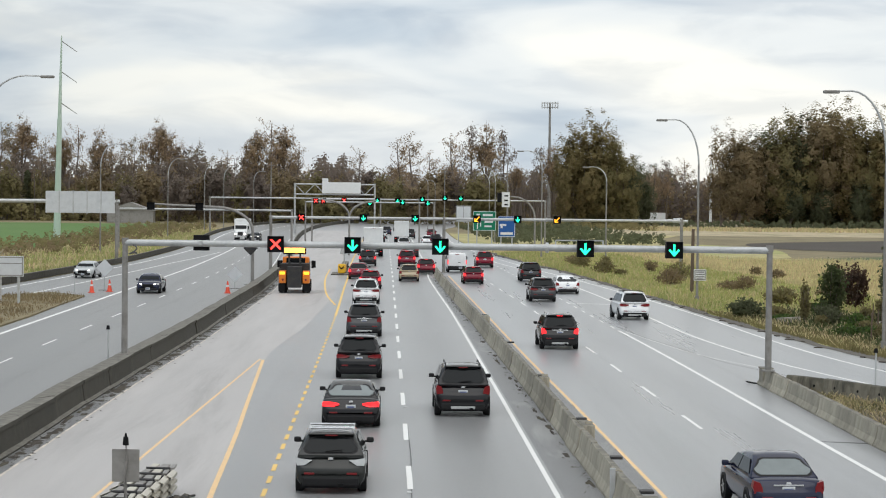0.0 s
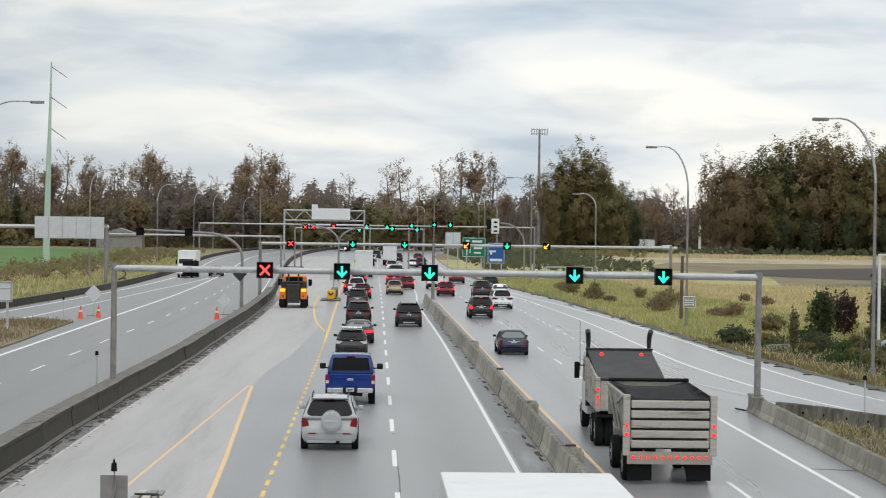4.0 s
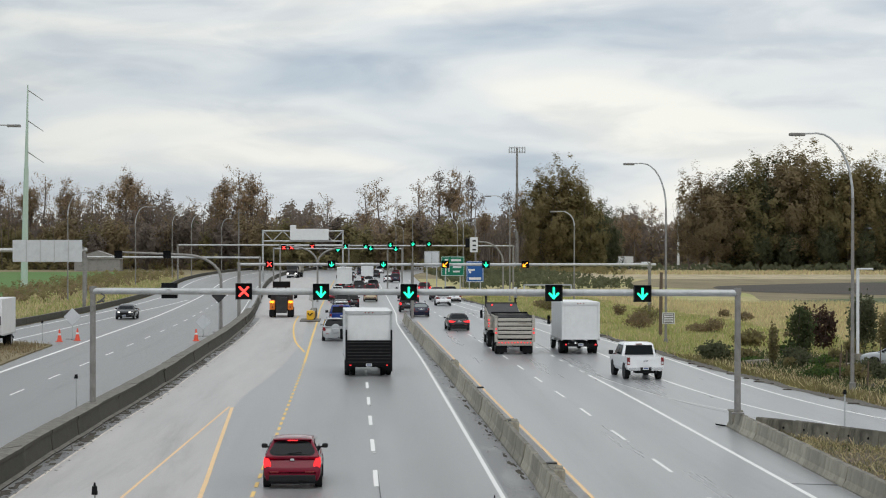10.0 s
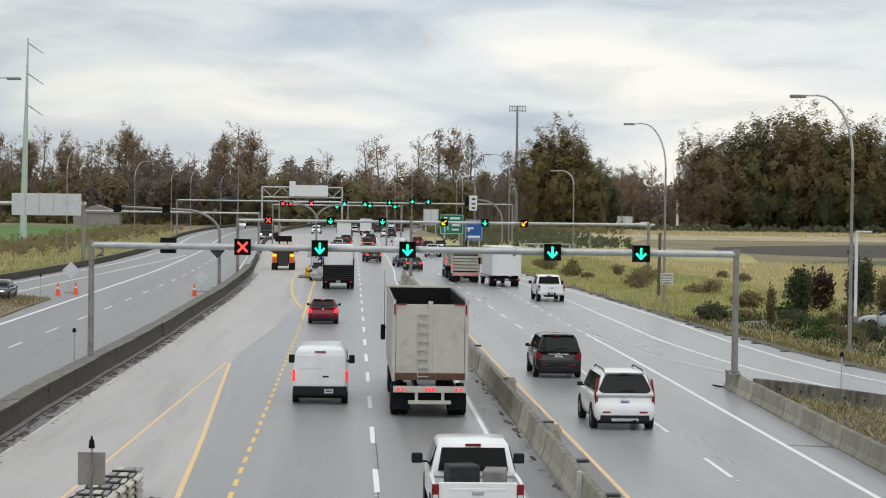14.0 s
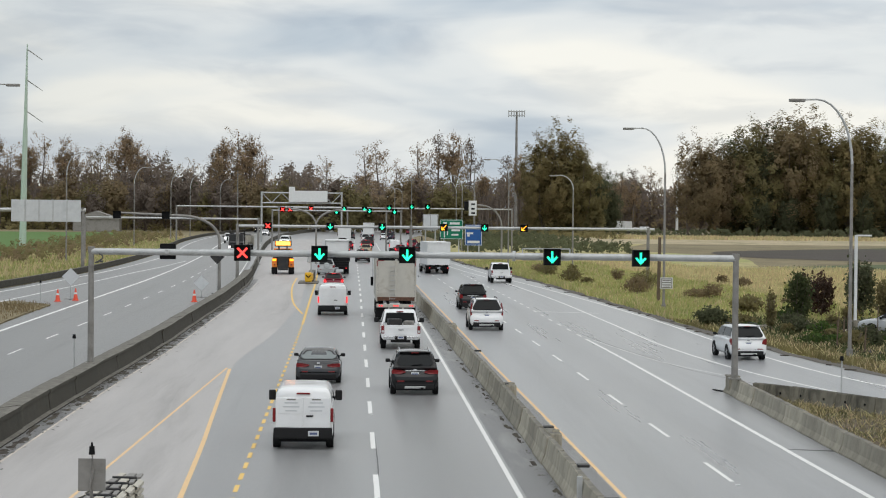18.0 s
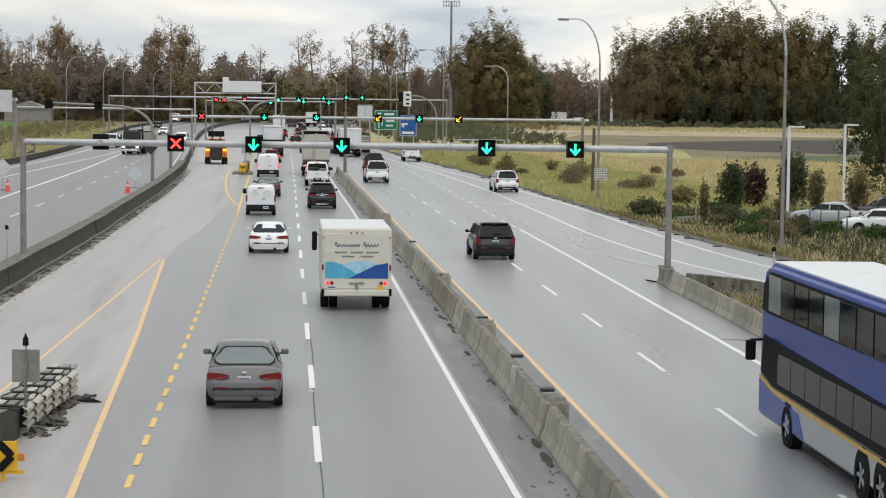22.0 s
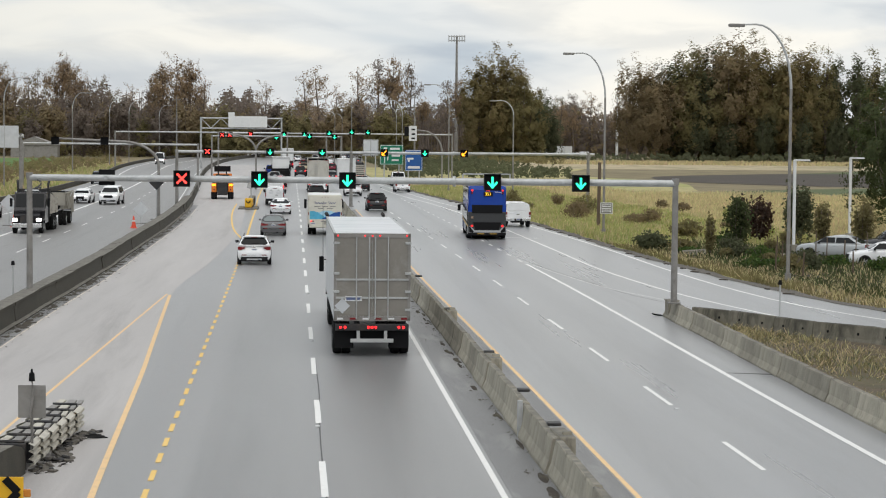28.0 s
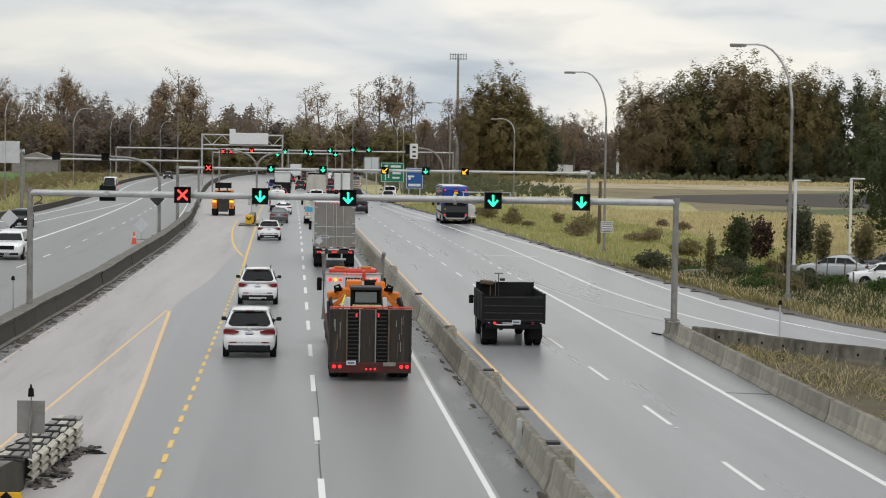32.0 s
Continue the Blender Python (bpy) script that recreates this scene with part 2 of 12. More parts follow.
LEAF_OLIVE = material("olive_leaves", (0.235, 0.205, 0.100), 0.85, 0, 0.35, 0.33, by_island=0.06, hue=0.01, spec=0.1)
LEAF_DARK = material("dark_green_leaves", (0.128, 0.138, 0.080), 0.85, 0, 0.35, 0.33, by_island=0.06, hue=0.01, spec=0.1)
LEAF_MIXED = material("olive_and_rust_leaves", (0.25, 0.205, 0.100), 0.85, 0, 0.3, 0.33, stain=(0.255, 0.19, 0.10), stain_size=0.12, stain_from=0.5, by_island=0.06, hue=0.01, spec=0.1)
LEAF_GREEN = material("fresh_green_leaves", (0.08, 0.13, 0.03), 0.75, 0, 0.3, 0.6, by_island=0.45, hue=0.03)
LEAF_DEEP = material("deep_green_leaves", (0.085, 0.105, 0.040), 0.8, 0, 0.35, 0.2, by_island=0.25, hue=0.02)
LEAF_RED = material("dark_red_leaves", (0.085, 0.05, 0.036), 0.75, 0, 0.3, 0.6, by_island=0.4)
TWIGS = material("bare_twigs", (0.225, 0.185, 0.155), 0.9, 0, 0.3, 0.25, by_island=0.06, hue=0.01, spec=0.1)
def thin_leaf(mat, share_through=0.5):
    """Let part of the light pass through a leaf."""
    t = mat.node_tree
    b = t.nodes["Principled BSDF"]
    tr, mx = t.nodes.new("ShaderNodeBsdfTranslucent"), t.nodes.new("ShaderNodeMixShader")
    t.links.new(b.inputs["Base Color"].links[0].from_socket, tr.inputs["Color"])
    mx.inputs[0].default_value = share_through
    t.links.new(b.outputs["BSDF"], mx.inputs[1])
    t.links.new(tr.outputs["BSDF"], mx.inputs[2])
    t.links.new(mx.outputs[0], t.nodes["Material Output"].inputs["Surface"])


for leaf_mat in (LEAF_BROWN, LEAF_RUST, LEAF_OLIVE, LEAF_DARK, LEAF_MIXED, LEAF_GREEN, LEAF_DEEP, LEAF_RED, TWIGS, BLADE_DRY, BLADE_GREEN):
    thin_leaf(leaf_mat)
WOOD_POST = material("weathered_wood", (0.13, 0.095, 0.065), 0.85, 0, 0.3, 4, 0.4, 20, (4, 4, 0.5))
MAST_GREEN = material("pale_green_mast", (0.48, 0.58, 0.50), 0.55, 0, 0.05, 2)
WIRE = material("cable", (0.10, 0.10, 0.105), 0.6, 0.3)
WHITE_PAINT = material("white_truck_panel", (0.74, 0.75, 0.75), 0.45, 0, 0.05, 2, stain=(0.62, 0.62, 0.60), stain_size=0.7, stain_from=0.58)


def grimy_or_lit_top(mat, color, low=0.55):
    """Recolour the upward faces of a concrete material: lichen and road film, or a paler top as if lit."""
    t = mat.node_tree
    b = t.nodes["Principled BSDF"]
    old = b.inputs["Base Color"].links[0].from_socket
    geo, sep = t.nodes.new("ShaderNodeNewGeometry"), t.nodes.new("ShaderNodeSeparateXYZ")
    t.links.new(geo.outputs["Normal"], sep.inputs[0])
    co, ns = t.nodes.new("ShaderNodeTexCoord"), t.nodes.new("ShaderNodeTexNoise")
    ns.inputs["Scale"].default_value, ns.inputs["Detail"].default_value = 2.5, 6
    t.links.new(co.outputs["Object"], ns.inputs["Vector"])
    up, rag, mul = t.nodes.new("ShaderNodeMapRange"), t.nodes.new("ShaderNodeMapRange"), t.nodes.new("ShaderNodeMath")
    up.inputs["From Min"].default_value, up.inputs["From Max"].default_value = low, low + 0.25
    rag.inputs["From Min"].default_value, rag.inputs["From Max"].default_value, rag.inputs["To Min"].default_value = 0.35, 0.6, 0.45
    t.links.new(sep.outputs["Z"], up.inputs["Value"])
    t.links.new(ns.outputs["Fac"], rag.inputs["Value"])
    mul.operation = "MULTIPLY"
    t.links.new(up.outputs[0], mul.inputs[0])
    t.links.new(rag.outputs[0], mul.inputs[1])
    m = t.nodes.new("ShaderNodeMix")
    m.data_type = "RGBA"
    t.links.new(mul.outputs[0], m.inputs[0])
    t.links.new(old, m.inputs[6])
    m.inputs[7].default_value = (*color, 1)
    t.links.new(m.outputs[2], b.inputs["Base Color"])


def lane_wear(mat, centres, half, dark):
    """Oily wear along the middle of the lanes, ragged at its edges."""
    t = mat.node_tree
    b = t.nodes["Principled BSDF"]
    old = b.inputs["Base Color"].links[0].from_socket
    co, sep, ns = t.nodes.new("ShaderNodeTexCoord"), t.nodes.new("ShaderNodeSeparateXYZ"), t.nodes.new("ShaderNodeTexNoise")
    mp = t.nodes.new("ShaderNodeMapping")
    mp.inputs["Scale"].default_value = (0.5, 0.05, 1)
    ns.inputs["Scale"].default_value, ns.inputs["Detail"].default_value = 1.6, 4
    t.links.new(co.outputs["Object"], sep.inputs[0])
    t.links.new(co.outputs["Object"], mp.inputs["Vector"])
    t.links.new(mp.outputs["Vector"], ns.inputs["Vector"])
    for c in centres:
        off, mag, rng, mul, mix = t.nodes.new("ShaderNodeMath"), t.nodes.new("ShaderNodeMath"), t.nodes.new("ShaderNodeMapRange"), t.nodes.new("ShaderNodeMath"), t.nodes.new("ShaderNodeMix")
        off.operation, mag.operation, mul.operation, mix.data_type, mix.blend_type = "SUBTRACT", "ABSOLUTE", "MULTIPLY", "RGBA", "MULTIPLY"
        off.inputs[1].default_value = c
        rng.interpolation_type = "SMOOTHSTEP"
        rng.inputs["From Min"].default_value, rng.inputs["From Max"].default_value = half, 0.1
        t.links.new(sep.outputs["X"], off.inputs[0])
        t.links.new(off.outputs[0], mag.inputs[0])
        t.links.new(mag.outputs[0], rng.inputs["Value"])
        t.links.new(rng.outputs[0], mul.inputs[0])
        t.links.new(ns.outputs["Fac"], mul.inputs[1])
        t.links.new(mul.outputs[0], mix.inputs[0])
        t.links.new(old, mix.inputs[6])
        mix.inputs[7].default_value = (dark, dark, dark, 1)
        old = mix.outputs[2]
    t.links.new(old, b.inputs["Base Color"])


lane_wear(ASPHALT, (-1.25, 2.55), 1.7, 0.66)
lane_wear(ASPHALT_BLUE, (8.6, 11.8), 1.5, 0.80)
grimy_or_lit_top(CONCRETE, (0.150, 0.142, 0.122))
grimy_or_lit_top(CONCRETE_PATCHY, (0.06, 0.056, 0.048))
# the dark wall's weathered top is also painted paler, as lit from above
grimy_or_lit_top(CONCRETE_DARK, (0.20, 0.188, 0.162), 0.45)

# ---- building helpers ----


def part(name, bm, mat, parent=None, label="", smooth=False):
    """One bmesh as one mesh object under a thing or a part."""
    me = bpy.data.meshes.new(name)
    bm.normal_update()
    bm.to_mesh(me)
    bm.free()
    me.materials.append(mat)
    if smooth:
        for p in me.polygons:
            p.use_smooth = True
    ob = new(name, me)
    ob.parent = parent
    if label:
        ob["label"] = label
    return ob


def share(name, me, parent, m):
    """Another object on the same mesh."""
    ob = new(name, me)
    ob.parent = parent
    ob.matrix_basis = m
    return ob


def thing(name, label, category, group="", m=None, kind=""):
    ob = new(name)
    ob.empty_display_size = 0.2
    if m is not None:
        ob.matrix_basis = m
    return tagged(ob, label, category, group, kind)


def box(bm, x, y, z, sx, sy, sz, rot=None, bevel=0.0):
    """A block centred at x, y, z."""
    g = bmesh.ops.create_cube(bm, size=1.0)
    vs = g["verts"]
    bmesh.ops.scale(bm, vec=(sx, sy, sz), verts=vs)
    if bevel:
        es = list({e for v in vs for e in v.link_edges})
        r = bmesh.ops.bevel(bm, geom=es, offset=bevel, segments=2, affect="EDGES", profile=0.6)
        vs = list({v for f in r["faces"] for v in f.verts} | {v for v in vs if v.is_valid})
    m = Matrix.Translation((x, y, z))
    if rot:
        m = m @ Euler([radians(a) for a in rot]).to_matrix().to_4x4()
    bmesh.ops.transform(bm, matrix=m, verts=vs)
    return vs


def tube(bm, p, q, r0, r1=None, n=10, caps=True):
    """A tapered round bar from p to q."""
    p, q = Vector(p), Vector(q)
    d = q - p
    g = bmesh.ops.create_cone(bm, cap_ends=caps, segments=n, radius1=r0, radius2=r0 if r1 is None else r1, depth=d.length)
    bmesh.ops.transform(bm, matrix=Matrix.Translation((p + q) / 2) @ d.to_track_quat("Z", "Y").to_matrix().to_4x4(), verts=g["verts"])
    return g["verts"]


def pipe(bm, pts, radii, n=8):
    """A bent round bar through pts."""
    if isinstance(radii, (int, float)):
        radii = [radii] * len(pts)
    rings = []
    pts = [Vector(p) for p in pts]
    for i, p in enumerate(pts):
        d = (pts[min(i + 1, len(pts) - 1)] - pts[max(i - 1, 0)]).normalized()
        q = d.to_track_quat("Z", "Y")
        rings.append([bm.verts.new(p + q @ Vector((math.cos(a) * radii[i], math.sin(a) * radii[i], 0))) for a in (2 * math.pi * k / n for k in range(n))])
    for a, b in zip(rings, rings[1:]):
        for k in range(n):
            bm.faces.new((a[k], a[(k + 1) % n], b[(k + 1) % n], b[k]))
    bm.faces.new(rings[0][::-1])
    bm.faces.new(rings[-1])


def prism(bm, outline, y0, y1):
    """An outline in x, z, drawn out along y."""
    a = [bm.verts.new((x, y0, z)) for x, z in outline]
    b = [bm.verts.new((x, y1, z)) for x, z in outline]
    n = len(outline)
    for k in range(n):
        bm.faces.new((a[k], a[(k + 1) % n], b[(k + 1) % n], b[k]))
    bm.faces.new(a[::-1])
    bm.faces.new(b)
    bmesh.ops.recalc_face_normals(bm, faces=bm.faces[:])


def side_prism(bm, outline, x0, x1):
    """An outline in y, z, drawn out along x."""
    a = [bm.verts.new((x0, y, z)) for y, z in outline]
    b = [bm.verts.new((x1, y, z)) for y, z in outline]
    n = len(outline)
    for k in range(n):
        bm.faces.new((a[k], a[(k + 1) % n], b[(k + 1) % n], b[k]))
    bm.faces.new(a[::-1])
    bm.faces.new(b)
    bmesh.ops.recalc_face_normals(bm, faces=bm.faces[:])


def course(*pts):
    """x as a smooth function of y through a few places (y rising)."""
    ys, xs = [p[1] for p in pts], [p[0] for p in pts]
    sl = [(xs[min(i + 1, len(xs) - 1)] - xs[max(i - 1, 0)]) / (ys[min(i + 1, len(ys) - 1)] - ys[max(i - 1, 0)]) for i in range(len(xs))]

    def at(y):
        if y <= ys[0]:
            return xs[0] + sl[0] * (y - ys[0])
        if y >= ys[-1]:
            return xs[-1] + sl[-1] * (y - ys[-1])
        i = max(k for k in range(len(ys) - 1) if ys[k] <= y)
        h = ys[i + 1] - ys[i]
        s = (y - ys[i]) / h
        return ((2 * s**3 - 3 * s**2 + 1) * xs[i] + (s**3 - 2 * s**2 + s) * h * sl[i] + (3 * s**2 - 2 * s**3) * xs[i + 1] + (s**3 - s**2) * h * sl[i + 1])
    return at


def steps(y0, y1, d):
    n = max(1, round((y1 - y0) / d))
    return [y0 + (y1 - y0) * i / n for i in range(n + 1)]


def strip(name, left, right, y0, y1, z, mat, parent=None, label="", kind="", cols=1, d=5.0, thick=0.0):
    """A band of ground between two courses."""
    bm = bmesh.new()
    rows = []
    for y in steps(y0, y1, d):
        a, b = left(y), right(y)
        rows.append([bm.verts.new((a + (b - a) * k / cols, y, z)) for k in range(cols + 1)])
    for r, s in zip(rows, rows[1:]):
        for k in range(cols):
            bm.faces.new((r[k], r[k + 1], s[k + 1], s[k]))
    ob = part(name, bm, mat, parent, label)
    if kind:
        ob["kind"] = kind
    return ob


def line(name, mid, width, y0, y1, mat, parent, z=0.008, d=4.0):
    return strip(name, lambda y: mid(y) - width / 2, lambda y: mid(y) + width / 2, y0, y1, z, mat, parent, d=d)


def dash_mesh(length, width, mat, name="lane_dash"):
    """A thin painted dash with slightly ragged ends."""
    bm = bmesh.new()
    w, rnd = width / 2, random.Random(length)
    pts = [(-w, 0), (-w * 0.3, rnd.uniform(-.06, .02)), (w * 0.4, rnd.uniform(-.05, .05)), (w, 0.02), (w * 1.02, length * .5), (w, length), (0.1 * w, length + rnd.uniform(-.06, .06)), (-w, length), (-w * .98, length * .4)]
    bm.faces.new([bm.verts.new((x, y, 0)) for x, y in pts])
    me = bpy.data.meshes.new(name)
    bm.to_mesh(me)
    bm.free()
    me.materials.append(mat)
    return me


def dashes(name, me, mid, y0, y1, cycle, parent, z=0.008):
    y = y0
    while y < y1:
        turn = math.degrees(math.atan2(-(mid(y + 2) - mid(y)), 2))
        share(name, me, parent, pose(mid(y), y, z, 0, 0, turn))
        y += cycle


def cloud_mesh(name, quads, mat, parent=None, label="", kind=""):
    """Many loose four-cornered faces as one mesh; quads has the shape n, 4, 3."""
    quads = np.asarray(quads, dtype=np.float64)
    n = len(quads)
    me = bpy.data.meshes.new(name)
    me.vertices.add(4 * n)
    me.vertices.foreach_set("co", quads.reshape(-1))
    me.loops.add(4 * n)
    me.loops.foreach_set("vertex_index", np.arange(4 * n, dtype=np.int32))
    me.polygons.add(n)
    me.polygons.foreach_set("loop_start", np.arange(0, 4 * n, 4, dtype=np.int32))
    me.update()
    me.validate()
    me.materials.append(mat)
    ob = new(name, me)
    ob.parent = parent
    return tagged(ob, label=label, kind=kind)


# ---- the courses of the roads, x for each y ----
BEND = lambda y: 0.00042 * max(0.0, y - 430) ** 2
LEFT_WALL = course((-11.4, 20), (-10.9, 66), (-10.6, 88), (-10.2, 105), (-9.9, 138), (-9.75, 170), (-10.2, 209), (-12.9, 295), (-14.9, 357), (-16.2, 423), (-16.0, 490), (-13.4, 556), (-7.0, 620), (12, 740))
LEFT_DASH = course((-16.9, 40), (-16.7, 98), (-16.5, 122), (-16.2, 155), (-16.1, 207), (-17.6, 290), (-19.6, 357), (-20.6, 423), (-20.4, 490), (-17.4, 556), (-11, 620), (8, 740))
LEFT_SOLID = course((-20.4, 40), (-20.2, 112), (-20.0, 164), (-19.9, 220), (-21.3, 300), (-23.9, 375), (-25.6, 440), (-25.2, 490), (-22.5, 556), (-16, 620), (4, 740))
LEFT_SPLIT = course((-31, 60), (-26.5, 150), (-24.3, 200), (-23.3, 227), (-22.3, 248), (-21.5, 276))
LEFT_OUTER = course((-40, 40), (-33, 110), (-29.7, 164), (-27.8, 200), (-26.2, 247), (-26.5, 314), (-29.0, 364), (-31.0, 420), (-31.4, 490), (-28.6, 556), (-22, 620), (-2, 740))
LEFT_EDGE = course((-42, 40), (-34.5, 110), (-31, 164), (-28.9, 203), (-27.8, 247), (-28.6, 314), (-30.8, 364), (-33, 420), (-33.4, 490), (-30.6, 556), (-24, 620), (-4, 740))
MID_YELLOW = course((-2.96, 20), (-2.98, 90), (-3.05, 130), (-3.3, 170), (-3.45, 200), (-3.8, 240), (-3.9, 420))
MID_DASH = lambda y: 0.69 - 0.0012 * max(0, y - 190) + BEND(y)
MID_EDGE = course((4.33, 20), (4.32, 130), (4.05, 175), (4.0, 197), (4.4, 225), (4.6, 420))
RIGHT_WALL = course((6.15, 20), (6.1, 70), (5.95, 99), (5.75, 125), (5.3, 178), (5.2, 201))
RIGHT_YELLOW = course((7.25, 20), (7.08, 41), (6.97, 58), (6.80, 80), (6.62, 99), (6.48, 125), (6.25, 160), (6.0, 201))
RIGHT_DASH = course((10.6, 20), (10.4, 50), (10.2, 83), (10.1, 104), (9.75, 144), (9.2, 180), (8.6, 230))
RIGHT_SOLID = course((13.5, 20), (13.4, 60), (13.35, 100), (13.1, 130), (12.9, 165), (12.4, 205), (12.0, 240))
RAMP_LEFT = course((29, 50), (22.5, 72), (18.9, 90), (17.7, 99), (16.75, 115), (16.6, 133), (16.1, 172), (14.4, 217), (12.6, 245), (11.5, 275))
RAMP_RIGHT = course((35, 50), (27, 74), (22.6, 88), (21.2, 98), (20.5, 112), (20.1, 136), (19.2, 160), (17.3, 195), (15.1, 228), (13.0, 275), (11.2, 330), (11.0, 430))
ROAD_RIGHT = course((40, 50), (31, 70), (25.5, 85), (22.9, 100), (21.6, 117), (20.9, 128), (20.2, 154), (19.4, 176), (18.0, 212), (15.3, 255), (13.0, 310), (12.8, 430), (16, 520), (36, 650), (64, 760))

# ---- ground and roads ----
bm = bmesh.new()
g = bmesh.ops.create_grid(bm, x_segments=60, y_segments=60, size=1.0)
for v in bm.verts:
    v.co = Vector((v.co.x * 2400, 2300 + v.co.y * 2400, -0.06))
ground = part("ground", bm, SOIL)
tagged(ground, "brown and tan rough ground of flat farm fields", "ground", kind="structure")
road = strip("road", LEFT_EDGE, ROAD_RIGHT, -60, 760, 0.0, ASPHALT, None, "damp grey asphalt motorway with worn lane markings", "structure", 10, 8)
road["category"] = "road"
patch_right = course((-3.4, 20), (-4.3, 52), (-5.2, 90), (-5.4, 100), (-4.6, 118), (-4.0, 145), (-3.9, 160), (-4.4, 200), (-5.2, 280), (-6, 420))
strip("faded_lane", lambda y: LEFT_WALL(y) + 0.4, patch_right, 20, 460, 0.004, ASPHALT_OLD, road, "paler worn asphalt of the closed lane", d=4)
strip("median_shoulder", lambda y: MID_EDGE(y) + 0.15, RIGHT_WALL, 20, 195, 0.004, SHOULDER, road, "dark damp shoulder beside the barrier", d=4)
strip("inner_shoulder", RIGHT_WALL, lambda y: RIGHT_YELLOW(y) - 0.1, 20, 200, 0.004, SHOULDER, road, d=4)
strip("right_lanes", lambda y: RIGHT_YELLOW(y) - 0.08, lambda y: ROAD_RIGHT(y) - 0.4, 20, 300, 0.004, ASPHALT_BLUE, road, "smoother bluish asphalt of the outer lanes", cols=3, d=5)
strip("left_lanes", lambda y: LEFT_EDGE(y) + 0.3, lambda y: LEFT_WALL(y) - 0.9, 40, 620, 0.004, ASPHALT_LEFT, road, "darker older asphalt of the oncoming lanes", cols=3, d=6)
strip("wall_gutter", lambda y: LEFT_WALL(y) + 0.3, lambda y: LEFT_WALL(y) + 0.95, 20, 210, 0.006, SHOULDER, road, "gritty gutter strip under the old wall", d=3)
# painted lines
for mid, w, a, b in ((MID_EDGE, 0.135, 20, 420), (RIGHT_SOLID, 0.17, 20, 119), (LEFT_SOLID, 0.25, 40, 620), (LEFT_OUTER, 0.24, 40, 620), (LEFT_SPLIT, 0.22, 60, 276), (RAMP_LEFT, 0.17, 50, 275), (RAMP_RIGHT, 0.17, 50, 430), (lambda y: LEFT_WALL(y) - 1.3, 0.12, 40, 400)):
    line("white_line", mid, w, a, b, WHITE_LINE, road)
line("worn_line", lambda y: LEFT_WALL(y) + 1.0, 0.085, 20, 200, WORN_LINE, road, d=2)
for mid, w, a, b in ((MID_YELLOW, 0.16, 132, 420), (RIGHT_YELLOW, 0.12, 20, 201), (course((-3.45, 20), (-3.95, 40), (-4.22, 51), (-4.55, 65), (-4.81, 73.5), (-5.45, 95)), 0.145, 20, 95.5), (course((-8.1, 20), (-7.05, 52), (-6.6, 66), (-5.62, 96)), 0.095, 20, 96),
                      (course((-3.35, 144), (-4.3, 158), (-5.0, 176), (-5.45, 195), (-5.6, 215)), 0.15, 144, 215)):
    line("yellow_line", mid, w, a, b, OLD_YELLOW if a == 20 else YELLOW_LINE, road, d=2)
long_dash, right_dash, small_dash = dash_mesh(4.7, 0.15, WHITE_LINE), dash_mesh(4.3, 0.125, WHITE_LINE), dash_mesh(2.2, 0.13, WHITE_LINE)
dashes("lane_dash", long_dash, MID_DASH, 31.7, 470, 10.9, road)
dashes("lane_dash", right_dash, RIGHT_DASH, 34.7, 240, 11.15, road)
dashes("lane_dash", small_dash, RIGHT_SOLID, 121, 235, 5.6, road)
dashes("lane_dash", right_dash, LEFT_DASH, 42.5, 620, 12.2, road)
dashes("yellow_dash", dash_mesh(1.35, 0.125, YELLOW_LINE, "yellow_dash"), MID_YELLOW, 30, 132, 2.45, road)
# reflective markers and tar seams
bm = bmesh.new()
box(bm, 0, 0, 0.01, 0.12, 0.12, 0.02, bevel=0.004)
stud = part("road_stud", bm, WHITE_PAINT, road)
stud.matrix_basis = pose(0.66, 52.9, 0.006)
for i in range(14):
    share("road_stud", stud.data, road, pose(MID_DASH(0) + 0.05, 74.6 + 21.8 * i, 0.006))
    if i < 8:
        share("road_stud", stud.data, road, pose(RIGHT_DASH(56.3 + 22.3 * i), 56.2 + 22.3 * i, 0.006))
rnd = random.Random(4)
seam_pts = [(0.74 + rnd.uniform(-.05, .05), y) for y in range(30, 70, 5)]
line("tar_seam", course(*seam_pts), 0.035, 30, 68, CRACK, road, 0.0065, 1)
line("tar_seam", course((17.4, 88), (15.6, 96), (14.8, 104), (13.9, 114), (13.6, 120)), 0.05, 88, 120, CRACK, road, 0.0065, 2)
line("worn_line", course((17.0, 92), (15.2, 100), (14.3, 108), (13.5, 118)), 0.06, 92, 118, WHITE_LINE, road, 0.007, 2)
bm = bmesh.new()
for a, b in (((13.0, 150.0), (17.3, 148.0)),):
    d = Vector((b[0] - a[0], b[1] - a[1], 0)).normalized()
    nrm = Vector((-d.y, d.x, 0)) * 0.16
    bm.faces.new([bm.verts.new(Vector((*p, 0.007)) + s * nrm) for p, s in ((a, -1), (b, -1), (b, 1), (a, 1))])
part("worn_line", bm, WHITE_LINE, road)
# grit along the barriers
quads = []
